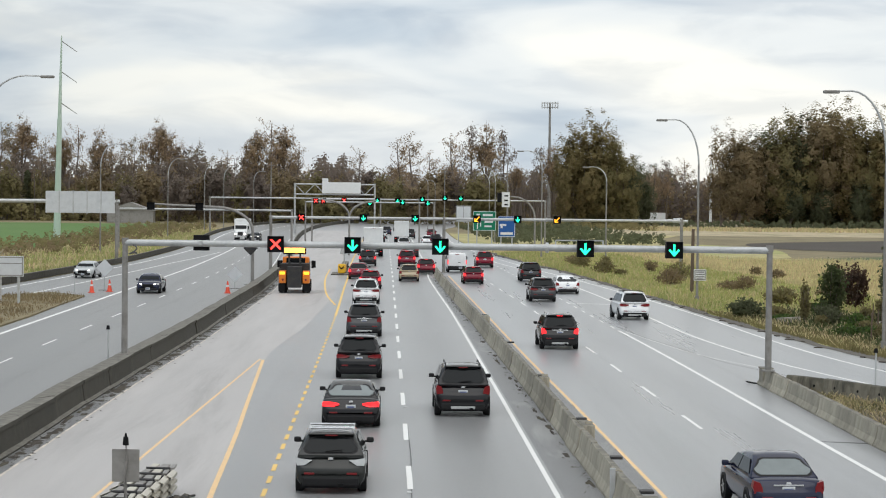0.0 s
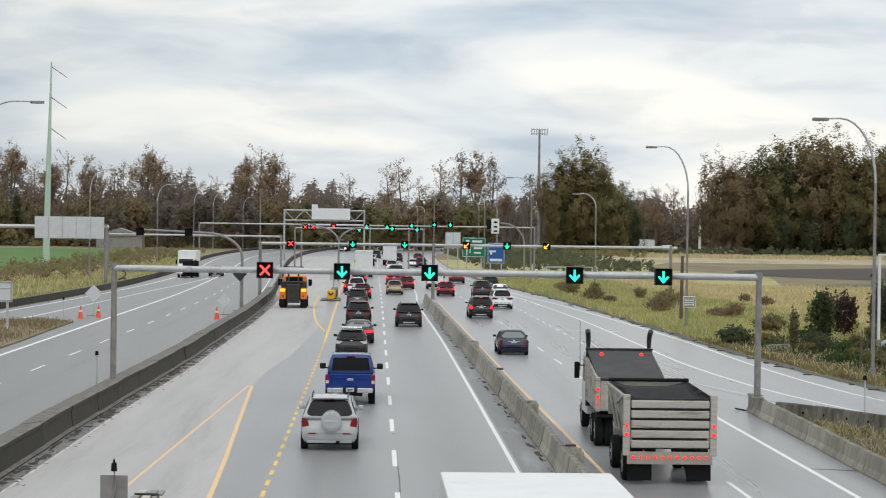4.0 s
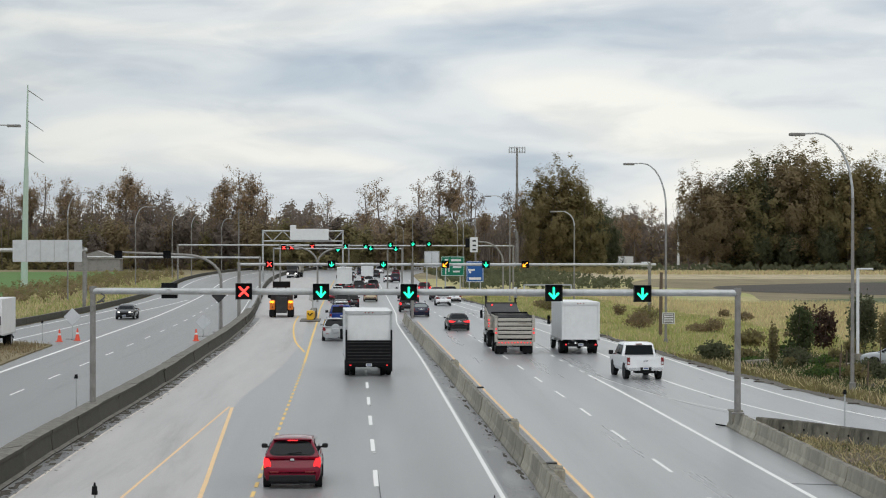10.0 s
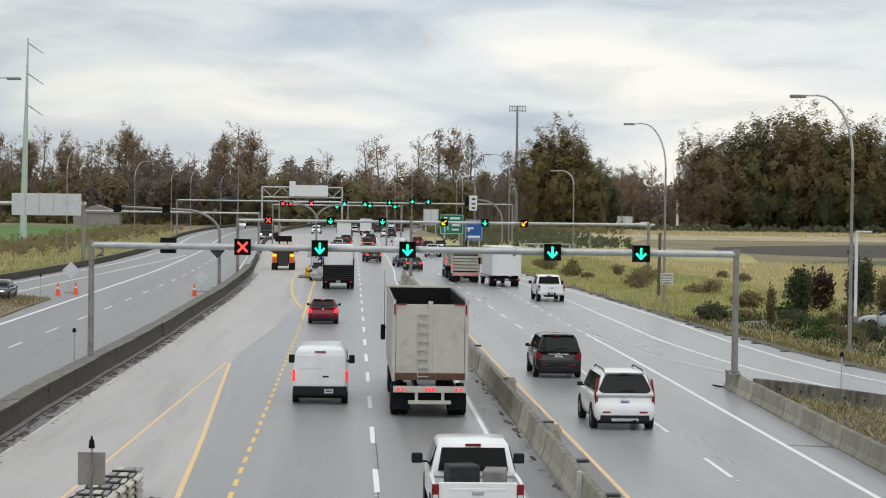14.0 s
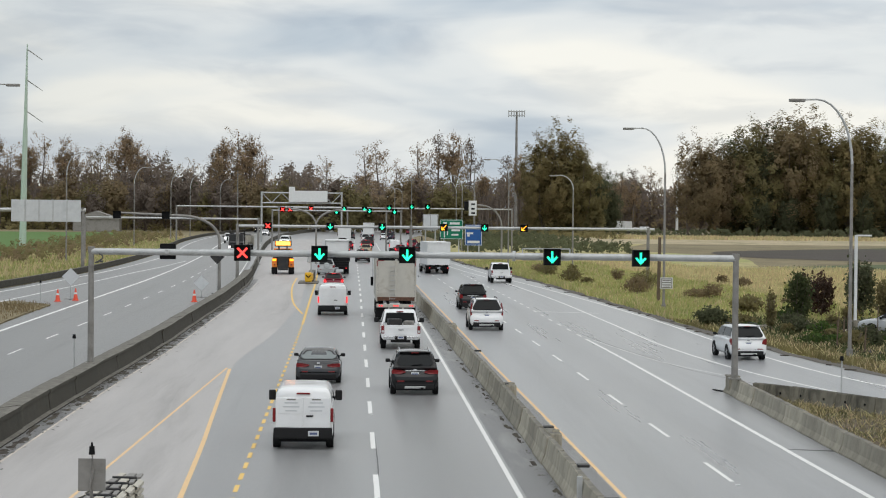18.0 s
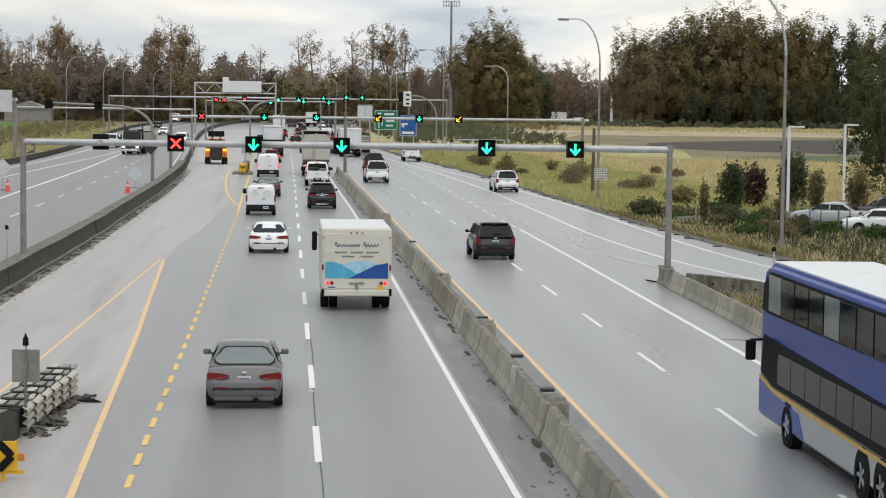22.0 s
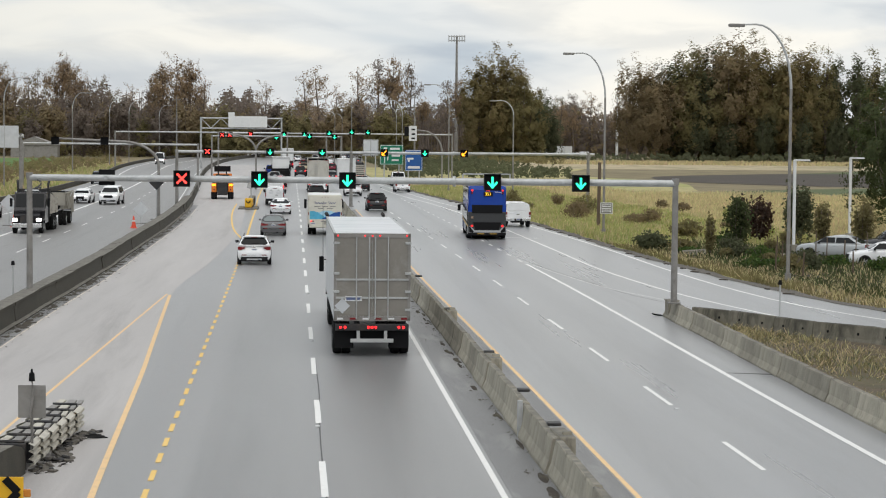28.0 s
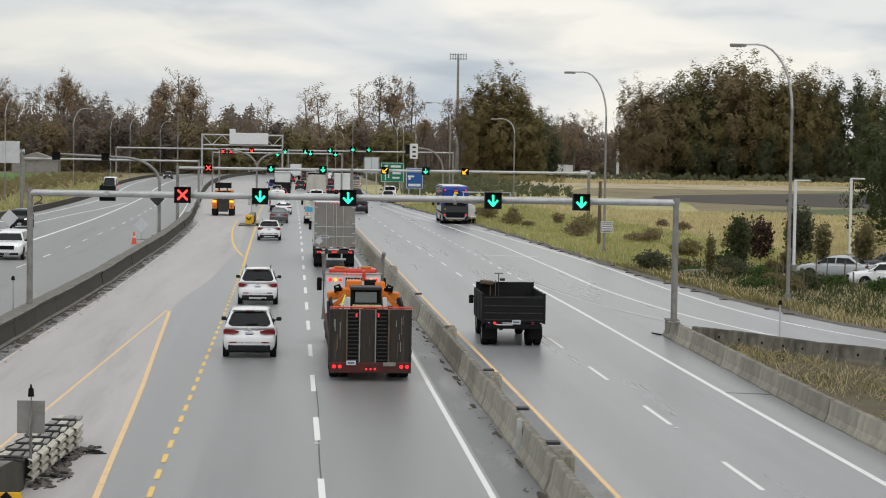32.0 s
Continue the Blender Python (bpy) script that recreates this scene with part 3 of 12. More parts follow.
for k in range(1500):
    side = rnd.random()
    y = rnd.uniform(30, 200)
    x = LEFT_WALL(y) + 0.45 + abs(rnd.gauss(0, 0.35)) if side < 0.65 else (RIGHT_WALL(y) - 0.62 - abs(rnd.gauss(0, 0.25)) if side < 0.85 else RIGHT_WALL(y) + 0.0 + abs(rnd.gauss(0, 0.15)))
    s, l, a = rnd.uniform(0.012, 0.045) * (1 if side > 0.65 else 1.5), rnd.uniform(0.03, 0.13), rnd.uniform(-0.8, 0.8)
    c, sn = math.cos(a), math.sin(a)
    z = 0.009 + 0.006 * rnd.random()
    quads.append([(x + c * u * s - sn * v * l, y + sn * u * s + c * v * l, z + (0.02 if (u, v) == (1, 1) else 0)) for u, v in ((-1, -0.7), (0.8, -1), (1, 1), (-0.6, 0.8))])
grit = cloud_mesh("grit", quads, DIRT, None, "dark grit and leaf litter swept against the barriers", "stuff")
grit["category"] = "debris"

# low drifts of soil and leaves along the barriers' feet
bm = bmesh.new()
rnd = random.Random(41)
for k in range(290):
    y = 30 + 165 * rnd.random() ** 1.5
    left = k < 240
    x = LEFT_WALL(y) + rnd.uniform(0.42, 0.80) if left else RIGHT_WALL(y) - 0.70 - rnd.uniform(0.0, 0.16)
    w, ln, h = rnd.uniform(0.06, 0.22) if left else rnd.uniform(0.04, 0.12), rnd.uniform(0.15, 0.9), rnd.uniform(0.015, 0.06)
    ring = [bm.verts.new((x + w * math.cos(a) * rnd.uniform(0.6, 1.25), y + ln * math.sin(a) * rnd.uniform(0.6, 1.25), 0.008)) for a in (j * math.pi / 5 for j in range(10))]
    top = bm.verts.new((x + rnd.uniform(-.3, .3) * w, y + rnd.uniform(-.3, .3) * ln, h))
    for a, b in zip(ring, ring[1:] + ring[:1]):
        bm.faces.new((a, b, top))
tagged(part("soil_drift", bm, MULCH), "dark drifts of soil and leaves at the barriers' feet", "debris", kind="stuff")

# fields and verges
for nm, lab, mat, l, r, a, b, z in (
        ("crop_field", "bright green crop field behind the verge", GRASS_GREEN, course((-190, 285), (-230, 600)), course((-46, 285), (-40, 350), (-45, 480), (-52, 540)), 285, 540, -0.02),
        ("ploughed_field", "dark ploughed strip in the field", PLOUGHED, course((84, 296), (62, 322), (60, 350), (66, 372), (96, 402)), course((190, 296), (260, 402)), 296, 402, -0.02),
        ("grass_strip", "short green grass strip in the field", GRASS_DULL, course((50, 252), (58, 276), (84, 296)), course((150, 252), (190, 296)), 252, 296, -0.02),
        ("grass_strip", "short green grass strip in the field", GRASS_DULL, course((96, 402), (112, 425), (120, 440)), course((220, 402), (240, 440)), 402, 440, -0.02),
        ("dry_meadow", "pale straw-coloured meadow behind the ploughed strip", DRY_MEADOW, course((40, 440), (52, 565)), course((240, 440), (260, 565)), 441, 566, -0.04),
        ("rough_meadow", "yellow-green rough meadow beside the motorway", MEADOW, lambda y: ROAD_RIGHT(y) + 0.3, course((48, 100), (52, 160), (130, 270)), 100, 273, -0.03),
        ("rough_meadow", "yellow-green rough meadow beside the motorway", MEADOW, lambda y: ROAD_RIGHT(y) + 0.3, course((53, 274), (59, 326), (49, 375), (61, 440)), 274, 440, -0.03),
        ("planting_bed", "dark mulched planting bed beside the car park", MULCH, lambda y: ROAD_RIGHT(y) + 1.8, course((50, 96), (46, 138)), 98, 138, -0.015)):
    tagged(strip(nm, l, r, a, b, z, mat, None, lab, "structure", 4, 12), category="field")

# ---- concrete barriers ----
JERSEY = ((-0.25, 0), (-0.25, 0.08), (-0.16, 0.30), (-0.09, 0.76), (-0.07, 0.79), (0.07, 0.79), (0.09, 0.76), (0.16, 0.30), (0.25, 0.08), (0.25, 0))
OLD_WALL = ((-0.80, 0), (-0.74, 0.55), (-0.55, 0.78), (0.14, 0.86), (0.24, 0.85), (0.24, 0.74), (0.18, 0.70), (0.26, 0.12), (0.40, 0.07), (0.40, 0))


def barrier_mesh(name, outline, length, mat, seed, rough=0.006):
    bm, rr = bmesh.new(), random.Random(seed)
    rings = []
    for y in steps(0.0, length - (0.03 if length > 5 else 0.06), 1.0):
        rings.append([bm.verts.new((x + rr.uniform(-rough, rough), y, max(0, z + (rr.uniform(-rough, rough) if z > 0.05 else 0)))) for x, z in outline])
    n = len(outline)
    for a, b in zip(rings, rings[1:]):
        for k in range(n - 1):
            bm.faces.new((a[k], b[k], b[k + 1], a[k + 1]))
    bm.faces.new(rings[0])
    bm.faces.new(rings[-1][::-1])
    for v in list(rings[0]) + list(rings[-1]):
        if v.co.z > 0.6 and rr.random() < 0.25:
            v.co.z -= rr.uniform(0.01, 0.05)
    bmesh.ops.recalc_face_normals(bm, faces=bm.faces[:])
    me = bpy.data.meshes.new(name)
    bm.to_mesh(me)
    bm.free()
    me.materials.append(mat)
    return me


def barrier_run(name, label, path, outline, length, y0, y1, mat, seed):
    run = thing(name, label, "barrier", kind="structure")
    kinds = [barrier_mesh("barrier_block", outline, length, mat, seed + k) for k in range(4)]
    rr = random.Random(seed)
    y = y0
    while y < y1:
        yaw = math.degrees(math.atan2(-(path(y + length) - path(y)), length))
        share("barrier_block", rr.choice(kinds), run, pose(path(y) + rr.uniform(-.025, .025), y, rr.uniform(-.02, 0), 0, rr.uniform(-1.2, 1.2), yaw + rr.uniform(-.3, .3)))
        y += length * math.cos(radians(yaw))
    return run


barrier_run("median_barrier", "weathered precast concrete median barrier with chipped joints", lambda y: RIGHT_WALL(y) - 0.38, JERSEY, 3.05, 21, 199, CONCRETE, 3)
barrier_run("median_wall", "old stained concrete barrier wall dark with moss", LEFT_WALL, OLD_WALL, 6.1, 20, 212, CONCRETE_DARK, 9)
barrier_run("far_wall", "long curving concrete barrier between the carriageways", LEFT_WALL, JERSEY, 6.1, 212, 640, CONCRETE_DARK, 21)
LOW_JERSEY = tuple((x, z * 0.87) for x, z in JERSEY)
barrier_run("ramp_gore_barrier", "pale precast concrete roadside barrier with a dark weathered top", course((14.95, 20), (15.0, 55), (15.15, 70), (15.3, 85)), LOW_JERSEY, 3.05, 21, 82, CONCRETE, 31)
ramp_run = thing("ramp_barrier", "grey concrete barrier with drainage holes curving along the slip road", "barrier", kind="structure")
ramp_pts = [Vector(p) for p in ((15.45, 80.6), (16.6, 79.1), (17.75, 76.5), (18.7, 74.5), (20.3, 72.3), (21.4, 69.7), (22.6, 67.0), (23.8, 63.8), (25.0, 60.4), (26.2, 56.8), (27.4, 53.2), (28.6, 49.5))]
bm = bmesh.new()
tube(bm, (0.06, 0, 0), (0.09, 0, 0), 0.05, 0.05, 10)
hole = part("drain_hole", bm, BLACK, ramp_run)
hole.matrix_basis = pose(0, 0, -1)
for k, (p, q) in enumerate(zip(ramp_pts, ramp_pts[1:])):
    ln = (q - p).length
    me = barrier_mesh("barrier_block", [(x * 0.8, z * 0.96) for x, z in JERSEY], ln + 0.04, CONCRETE_PATCHY, 40 + k)
    turn = math.degrees(math.atan2(-(q.x - p.x), q.y - p.y))
    block = share("barrier_block", me, ramp_run, pose(p.x, p.y, 0.0, 0, 0, turn))
    for s in (0.25, 0.75):
        share("drain_hole", hole.data, ramp_run, pose(p.x, p.y, 0, 0, 0, turn) @ pose(0.035, ln * s, 0.45))
bm = bmesh.new()
box(bm, 0, 0, 0.72, 0.5, 0.85, 0.05, bevel=0.02)
box(bm, 0, 0, 0.36, 0.42, 0.8, 0.71, bevel=0.02)
part("end_block", bm, CONCRETE, bpy.data.objects["ramp_gore_barrier"], "square end block under the gantry post").matrix_basis = pose(15.28, 84.3, 0)
# steel plate over a joint of the median barrier
bm = bmesh.new()
box(bm, 0, 0, 0.45, 0.13, 0.10, 0.9, bevel=0.01)
plate = part("joint_plate", bm, GALV, bpy.data.objects["median_barrier"], "upright pale steel joint plate")
plate.matrix_basis = pose(RIGHT_WALL(51.0) - 0.58, 51.0, 0)

# grass island on the left and the dry triangle on the right
bm = bmesh.new()
bm.faces.new([bm.verts.new((x, y, 0.10)) for x, y in ((-21.6, 153), (-21.5, 141), (-21.2, 128), (-21.2, 114), (-21.4, 90), (-33, 90), (-30.5, 125), (-28.2, 150), (-25.0, 158.5))])
r = bmesh.ops.extrude_face_region(bm, geom=bm.faces[:])
bmesh.ops.translate(bm, vec=(0, 0, -0.16), verts=[v for v in r["geom"] if isinstance(v, bmesh.types.BMVert)])
bmesh.ops.recalc_face_normals(bm, faces=bm.faces[:])
tagged(part("gore_island", bm, SOIL), "raised kerbed island with brown dry grass", "traffic island", kind="structure")
bm = bmesh.new()
bm.faces.new([bm.verts.new((x, y, 0.17)) for x, y in ((15.35, 20), (38, 20), (28.5, 49.5), (24.9, 60.4), (22.5, 67.0), (20.2, 72.3), (18.6, 74.5), (17.7, 76.5), (16.5, 79.0), (15.5, 80.5))])
tagged(part("gore_ground", bm, GORE), "bare earth and dry grass between two barriers", "ground", kind="structure")

strip("road_edge", lambda y: ROAD_RIGHT(y) - 0.12 + 0.12 * math.sin(y * 0.8) * math.sin(y * 0.37), lambda y: ROAD_RIGHT(y) + 0.75 + 0.3 * math.sin(y * 0.45), 70, 300, 0.012, DIRT, road, "broken dark earthy edge of the asphalt", d=1.0)
rnd = random.Random(12)
bm = bmesh.new()
for k in range(60):
    y = rnd.uniform(76, 290)
    box(bm, ROAD_RIGHT(y) - 0.2 + rnd.uniform(-0.25, 0.5), y, 0.02, rnd.uniform(0.08, 0.25), rnd.uniform(0.15, 0.6), 0.07, (0, 0, rnd.uniform(0, 90)), 0.03)
tagged(part("clods", bm, MULCH), "dark clods of earth along the road's edge", "debris", kind="stuff")
bm = bmesh.new()
box(bm, 0, 0, 0.0, 0.30, 0.34, 0.07, bevel=0.015)
cap = part("cable_cap", bm, DARK_STEEL, bpy.data.objects["median_barrier"], "dark steel cap on the barrier's end")
cap.matrix_basis = pose(RIGHT_WALL(53.7) - 0.2, 53.7, 0.83)
for y in (47.4, 63.1, 78.4, 96.5, 118.9):
    share("cable_cap", cap.data, bpy.data.objects["median_barrier"], pose(RIGHT_WALL(y) - 0.2, y, 0.83))
# low terminal blocks where two runs of the median barrier overlap
for y in (46.0, 62.0, 78.5, 118.0):
    bm = bmesh.new()
    box(bm, 0, 0, 0.42, 0.34, 1.5, 0.84, (0, 0, 2.5), 0.04)
    box(bm, 0.05, -0.35, 0.86, 0.22, 0.18, 0.10, bevel=0.02)
    part("end_block", bm, CONCRETE, bpy.data.objects["median_barrier"], "chunky end block of the barrier").matrix_basis = pose(RIGHT_WALL(y) - 0.18, y, 0)

bm = bmesh.new()
vs = [bm.verts.new(p) for p in ((13.48, 64.67, 0.0075), (14.85, 64.16, 0.0075), (14.87, 64.51, 0.0075), (13.48, 64.85, 0.0075))]
bm.faces.new(vs)
part("tar_seam", bm, CRACK, road)
# small dark debris piece by the gantry's foot
scrap = tagged(new("rubber_scrap", bpy.data.meshes.new("rubber_scrap")), "small black scrap of debris on the damp asphalt", "debris")
bm = bmesh.new()
box(bm, 0, 0, 0.05, 0.5, 0.16, 0.05, (8, 10, 20), 0.02)
box(bm, 0.4, -0.25, 0.04, 0.4, 0.12, 0.04, (0, -8, -25), 0.015)
bm.to_mesh(scrap.data)
bm.free()
scrap.data.materials.append(RUBBER)
scrap.matrix_basis = pose(14.87, 85.22, 0.0)

# ---- lane signals and gantries ----


def bar(bm, a, b, w, y):
    """A flat bar in the x-z plane, a little thick."""
    a, b = Vector((a[0], 0, a[1])), Vector((b[0], 0, b[1]))
    d = b - a
    ang = math.degrees(math.atan2(d.z, d.x))
    m = (a + b) / 2
    box(bm, m.x, y, m.z, d.length, 0.02, w, (0, -ang, 0))


def signal(kind, x, y, z, size=0.66, group="lane signals", label=""):
    """A square lane-control signal with its visor and lit symbol, facing the camera side."""
    looks = {"cross": "red cross", "arrow": "green downward arrow", "merge": "amber slanting arrow", "dark": "unlit face"}
    sig = thing("lane_signal", label or "black lane-control signal on the gantry showing a " + looks[kind], "traffic signal", group, pose(x, y, z))
    s = size
    bm = bmesh.new()
    box(bm, 0, 0.05, 0, s, 0.24, s, bevel=0.02)
    part("housing", bm, BLACK, sig)
    bm = bmesh.new()
    for px, pz, sx, sz in ((0, s / 2 - 0.015, s, 0.03), (-s / 2 + 0.015, 0, 0.03, s), (s / 2 - 0.015, 0, 0.03, s)):
        box(bm, px, -0.16, pz, sx, 0.18, sz)
    part("visor", bm, BLACK, sig)
    bm = bmesh.new()
    box(bm, 0, 0.28, 0.0, 0.14, 0.55, 0.16)
    part("bracket", bm, GALV, sig)
    bm = bmesh.new()
    if kind == "cross":
        bar(bm, (-0.30 * s, -0.30 * s), (0.30 * s, 0.30 * s), 0.12 * s, -0.085)
        bar(bm, (-0.30 * s, 0.30 * s), (0.30 * s, -0.30 * s), 0.12 * s, -0.09)
        part("lit_cross", bm, LED_RED, sig)
    elif kind == "arrow":
        bar(bm, (0, 0.34 * s), (0, -0.30 * s), 0.13 * s, -0.085)
        bar(bm, (-0.29 * s, 0.02 * s), (0.02 * s, -0.33 * s), 0.12 * s, -0.09)
        bar(bm, (0.29 * s, 0.02 * s), (-0.02 * s, -0.33 * s), 0.12 * s, -0.095)
        part("lit_arrow", bm, LED_GREEN, sig)
    elif kind == "merge":
        bar(bm, (0.30 * s, 0.30 * s), (-0.28 * s, -0.28 * s), 0.12 * s, -0.085)
        bar(bm, (-0.30 * s, 0.10 * s), (-0.30 * s, -0.33 * s), 0.11 * s, -0.09)
        bar(bm, (-0.30 * s, -0.30 * s), (0.12 * s, -0.30 * s), 0.11 * s, -0.095)
        part("lit_arrow", bm, LED_AMBER, sig)
    else:
        bm.free()
    return sig


def gantry(name, label, a, b, za, zb, r, post_r, posts=(0, 1), base_z=0.0, joints=(), mat=GALV):
    """A round beam on posts across the road."""
    gan = thing(name, label, "gantry")
    p, q = Vector((*a, za)), Vector((*b, zb))
    bm = bmesh.new()
    tube(bm, p, q, r, r, 16)
    part("beam", bm, mat, gan, smooth=False)
    for s in posts:
        at = p.lerp(q, s)
        bm = bmesh.new()
        tube(bm, (at.x, at.y, base_z), (at.x, at.y, at.z + 0.02), post_r * 1.15, post_r, 14)
        part("post", bm, GALV_DARK if mat is GALV else mat, gan)
        bm = bmesh.new()
        box(bm, at.x, at.y, base_z + 0.03, post_r * 4, post_r * 4, 0.06, bevel=0.01)
        part("base_flange", bm, GALV_DARK, gan)
        bm = bmesh.new()
        tube(bm, (at.x, at.y, at.z - 0.05), (at.x, at.y, at.z + r + 0.06), post_r * 1.25, post_r * 1.25, 14)
        part("collar", bm, GALV_DARK, gan)
    for s in joints:
        at = p.lerp(q, s)
        d = (q - p).normalized()
        bm = bmesh.new()
        tube(bm, at - d * 0.05, at + d * 0.05, r * 1.55, r * 1.55, 16)
        part("bolted_joint", bm, mat, gan)
    return gan


A1, B1 = (-10.82, 88.4), (15.05, 82.6)
main = gantry("lane_gantry", "grey galvanised tubular gantry on concrete barriers across the lanes", A1, B1, 5.40, 5.46, 0.135, 0.115, base_z=0.72, joints=(0.668,))


def on_main(x):
    s = (x - A1[0]) / (B1[0] - A1[0])
    return A1[1] + s * (B1[1] - A1[1])


# cable loop at the left end
bm = bmesh.new()
pipe(bm, [(A1[0] + 0.35 + 0.16 * math.sin(a * 1.3), A1[1] - 0.25, 5.30 - 0.05 * a - 0.10 * (1 - math.cos(a))) for a in (k * 0.45 for k in range(16))], 0.035, 6)
part("cable_loop", bm, WIRE, main)
for x, kind in ((-4.48, "cross"), (-1.33, "arrow"), (2.20, "arrow"), (7.92, "arrow"), (11.35, "arrow")):
    signal(kind, x, on_main(x) - 0.36, 5.43)
# backs of two signals for the other side
for x in (-7.62,):
    s = signal("dark", x, on_main(x) + 0.1, 5.50, 0.64, "reverse signals", "back of a black lane-control signal on the gantry")
    s.matrix_basis = pose(x, on_main(x) + 0.30, 5.43, 0, 0, 180)
# small framed sign mount
bm = bmesh.new()
for px, pz, sx, sz in ((0, 0.34, 1.9, 0.05), (0, -0.1, 1.9, 0.05), (-0.95, 0.12, 0.05, 0.46), (0.95, 0.12, 0.05, 0.46)):
    box(bm, px, 0, pz, sx, 0.05, sz)
part("sign_frame", bm, GALV, main).matrix_basis = pose(7.75, on_main(7.75) + 0.3, 5.40)

A2, B2 = (-11.3, 209.0), (29.9, 209.0)
second = gantry("lane_gantry", "long grey tubular lane-signal gantry farther along the motorway", A2, B2, 5.30, 5.30, 0.14, 0.15, (0, 0.414, 0.985), joints=(0.66,))
for x, kind in ((-8.3, "cross"), (-2.2, "arrow"), (2.9, "arrow"), (9.0, "merge"), (13.0, "arrow"), (16.9, "merge")):
    signal(kind, x, 208.6, 5.32, 0.74, "distant lane signals")
# gantries over the far carriageway
gantry("sign_gantry", "grey gantry over the oncoming carriageway", (-60, 235), (-29.4, 235), 6.5, 6.6, 0.22, 0.18, (0.02, 0.99))
board = thing("sign_board", "back of a large bare aluminium sign board on a gantry", "road sign", m=pose(-33.7, 234.74, 6.5))
for k in range(5):
    bm = bmesh.new()
    box(bm, -3.06 + 1.53 * k, 0, 0, 1.49, 0.06, 2.4, bevel=0.01)
    part("panel", bm, SIGN_BACK, board)
for k in range(4):
    bm = bmesh.new()
    box(bm, -2.3 + 1.53 * k, -0.06, 0, 0.10, 0.06, 2.6)
    part("stiffener", bm, GALV, board)
gantry("lane_gantry", "thin grey gantry over the oncoming carriageway", (-32.9, 262), (-11.6, 262), 5.65, 5.6, 0.12, 0.13, (0, 1))
gantry("lane_gantry", "grey tubular gantry with lane signals far along the motorway", (-33.5, 405), (-1.0, 405), 7.0, 7.0, 0.14, 0.15, (0, 1))
for x, z, kind in ((-10.9, 6.7, "cross"), (-9.7, 6.7, "cross"), (-6.8, 6.8, "cross"), (-2.5, 6.4, "arrow"), (-1.4, 6.8, "arrow"), (1.9, 6.8, "arrow"), (2.6, 6.6, "arrow"), (5.9, 7.1, "arrow"), (6.5, 6.5, "arrow"), (9.6, 7.3, "arrow"), (12.2, 7.3, "arrow")):
    k = 330 if z < 6.75 else 345
    signal(kind, x, k, z, 0.85, "farthest lane signals", "small far lane signal showing a red cross" if kind == "cross" else "small far lane signal showing a green arrow")
gantry("lane_gantry", "far grey tubular gantry holding small lane signals", (-12, 345.5), (26, 345.5), 7.0, 7.0, 0.11, 0.13, (0, 0.46, 1))
gantry("lane_gantry", "far low gantry holding small green lane signals", (-12.5, 330.5), (7.5, 330.5), 6.55, 6.55, 0.10, 0.12, (0, 1))
# truss gantry with a white board
truss = thing("truss_gantry", "far lattice truss gantry carrying a white message board", "gantry")
for z in (7.8, 9.8):
    for y in (419.2, 420.8):
        bm = bmesh.new()
        tube(bm, (-18, y, z), (-2.2, y, z), 0.13, 0.13, 8)
        part("chord", bm, GALV, truss)
for k in range(8):
    bm = bmesh.new()
    x = -18 + 1.975 * k
    tube(bm, (x, 419.2, 7.8 if k % 2 else 9.8), (x + 1.975, 419.2, 9.8 if k % 2 else 7.8), 0.08, 0.08, 6)
    part("brace", bm, GALV, truss)
for x in (-18, -2.2):
    for y in (419.2, 420.8):
        bm = bmesh.new()
        tube(bm, (x, y, 0), (x, y, 10), 0.16, 0.16, 8)
        part("leg", bm, GALV, truss)
bm = bmesh.new()
box(bm, -8.8, 418.7, 9.1, 7.6, 0.5, 2.2, bevel=0.05)
part("message_board", bm, SIGN_WHITE, truss, "white message board")
bm = bmesh.new()
box(bm, -12.0, 418.7, 10.4, 1.2, 0.4, 1.1, bevel=0.05)
part("beacon_box", bm, SIGN_WHITE, truss)


def arch_mast(name, label, x, y, arms, h=5.0, r=0.12):
    """A pole whose arm bends over the lanes."""
    mast = thing(name, label, "signal mast", m=pose(x, y, 0))
    bm = bmesh.new()
    tube(bm, (0, 0, 0), (0, 0, h), r * 1.2, r, 10)
    part("pole", bm, GALV_DARK, mast)
    for reach, top in arms:
        sgn = 1 if reach > 0 else -1
        rad = min(abs(reach), 3.0)
        pts = [(0, 0, h - 0.4)] + [(sgn * rad * (1 - math.cos(a)), 0, h + (top - h) * math.sin(a)) for a in (k * math.pi / 16 for k in range(9))] + [(reach, 0, top + 0.25)]
        bm = bmesh.new()
        pipe(bm, pts, [r] * (len(pts) - 1) + [r * 0.6], 8)
        part("arm", bm, GALV_DARK, mast)
    return mast


arch_mast("signal_mast", "grey curved mast arm with unlit signals over the lanes", -11.0, 176, [(-8.6, 6.4)], 4.4)
for x in (-15.4, -19.4):
    signal("dark", x, 175.6, 6.45, 0.62, "mast signals", "black unlit lane signal on a curved mast arm")
arch_mast("signal_mast", "grey double-armed curved mast with lane signals", -4.6, 268, [(-3.7, 6.9), (3.4, 6.8)], 4.8)
arch_mast("signal_mast", "grey curved mast arm holding a white sign", 21.0, 298, [(-5.0, 7.6)], 4.6)
sign = thing("lane_sign", "small white lane sign with black blocks on a mast arm", "road sign", m=pose(16.7, 297.6, 7.2))
bm = bmesh.new()
box(bm, 0.15, 0, 0, 1.1, 0.08, 2.1, bevel=0.02)
part("face", bm, SIGN_WHITE, sign)
bm = bmesh.new()
box(bm, -0.75, 0, 0.25, 0.6, 0.2, 1.3, bevel=0.03)
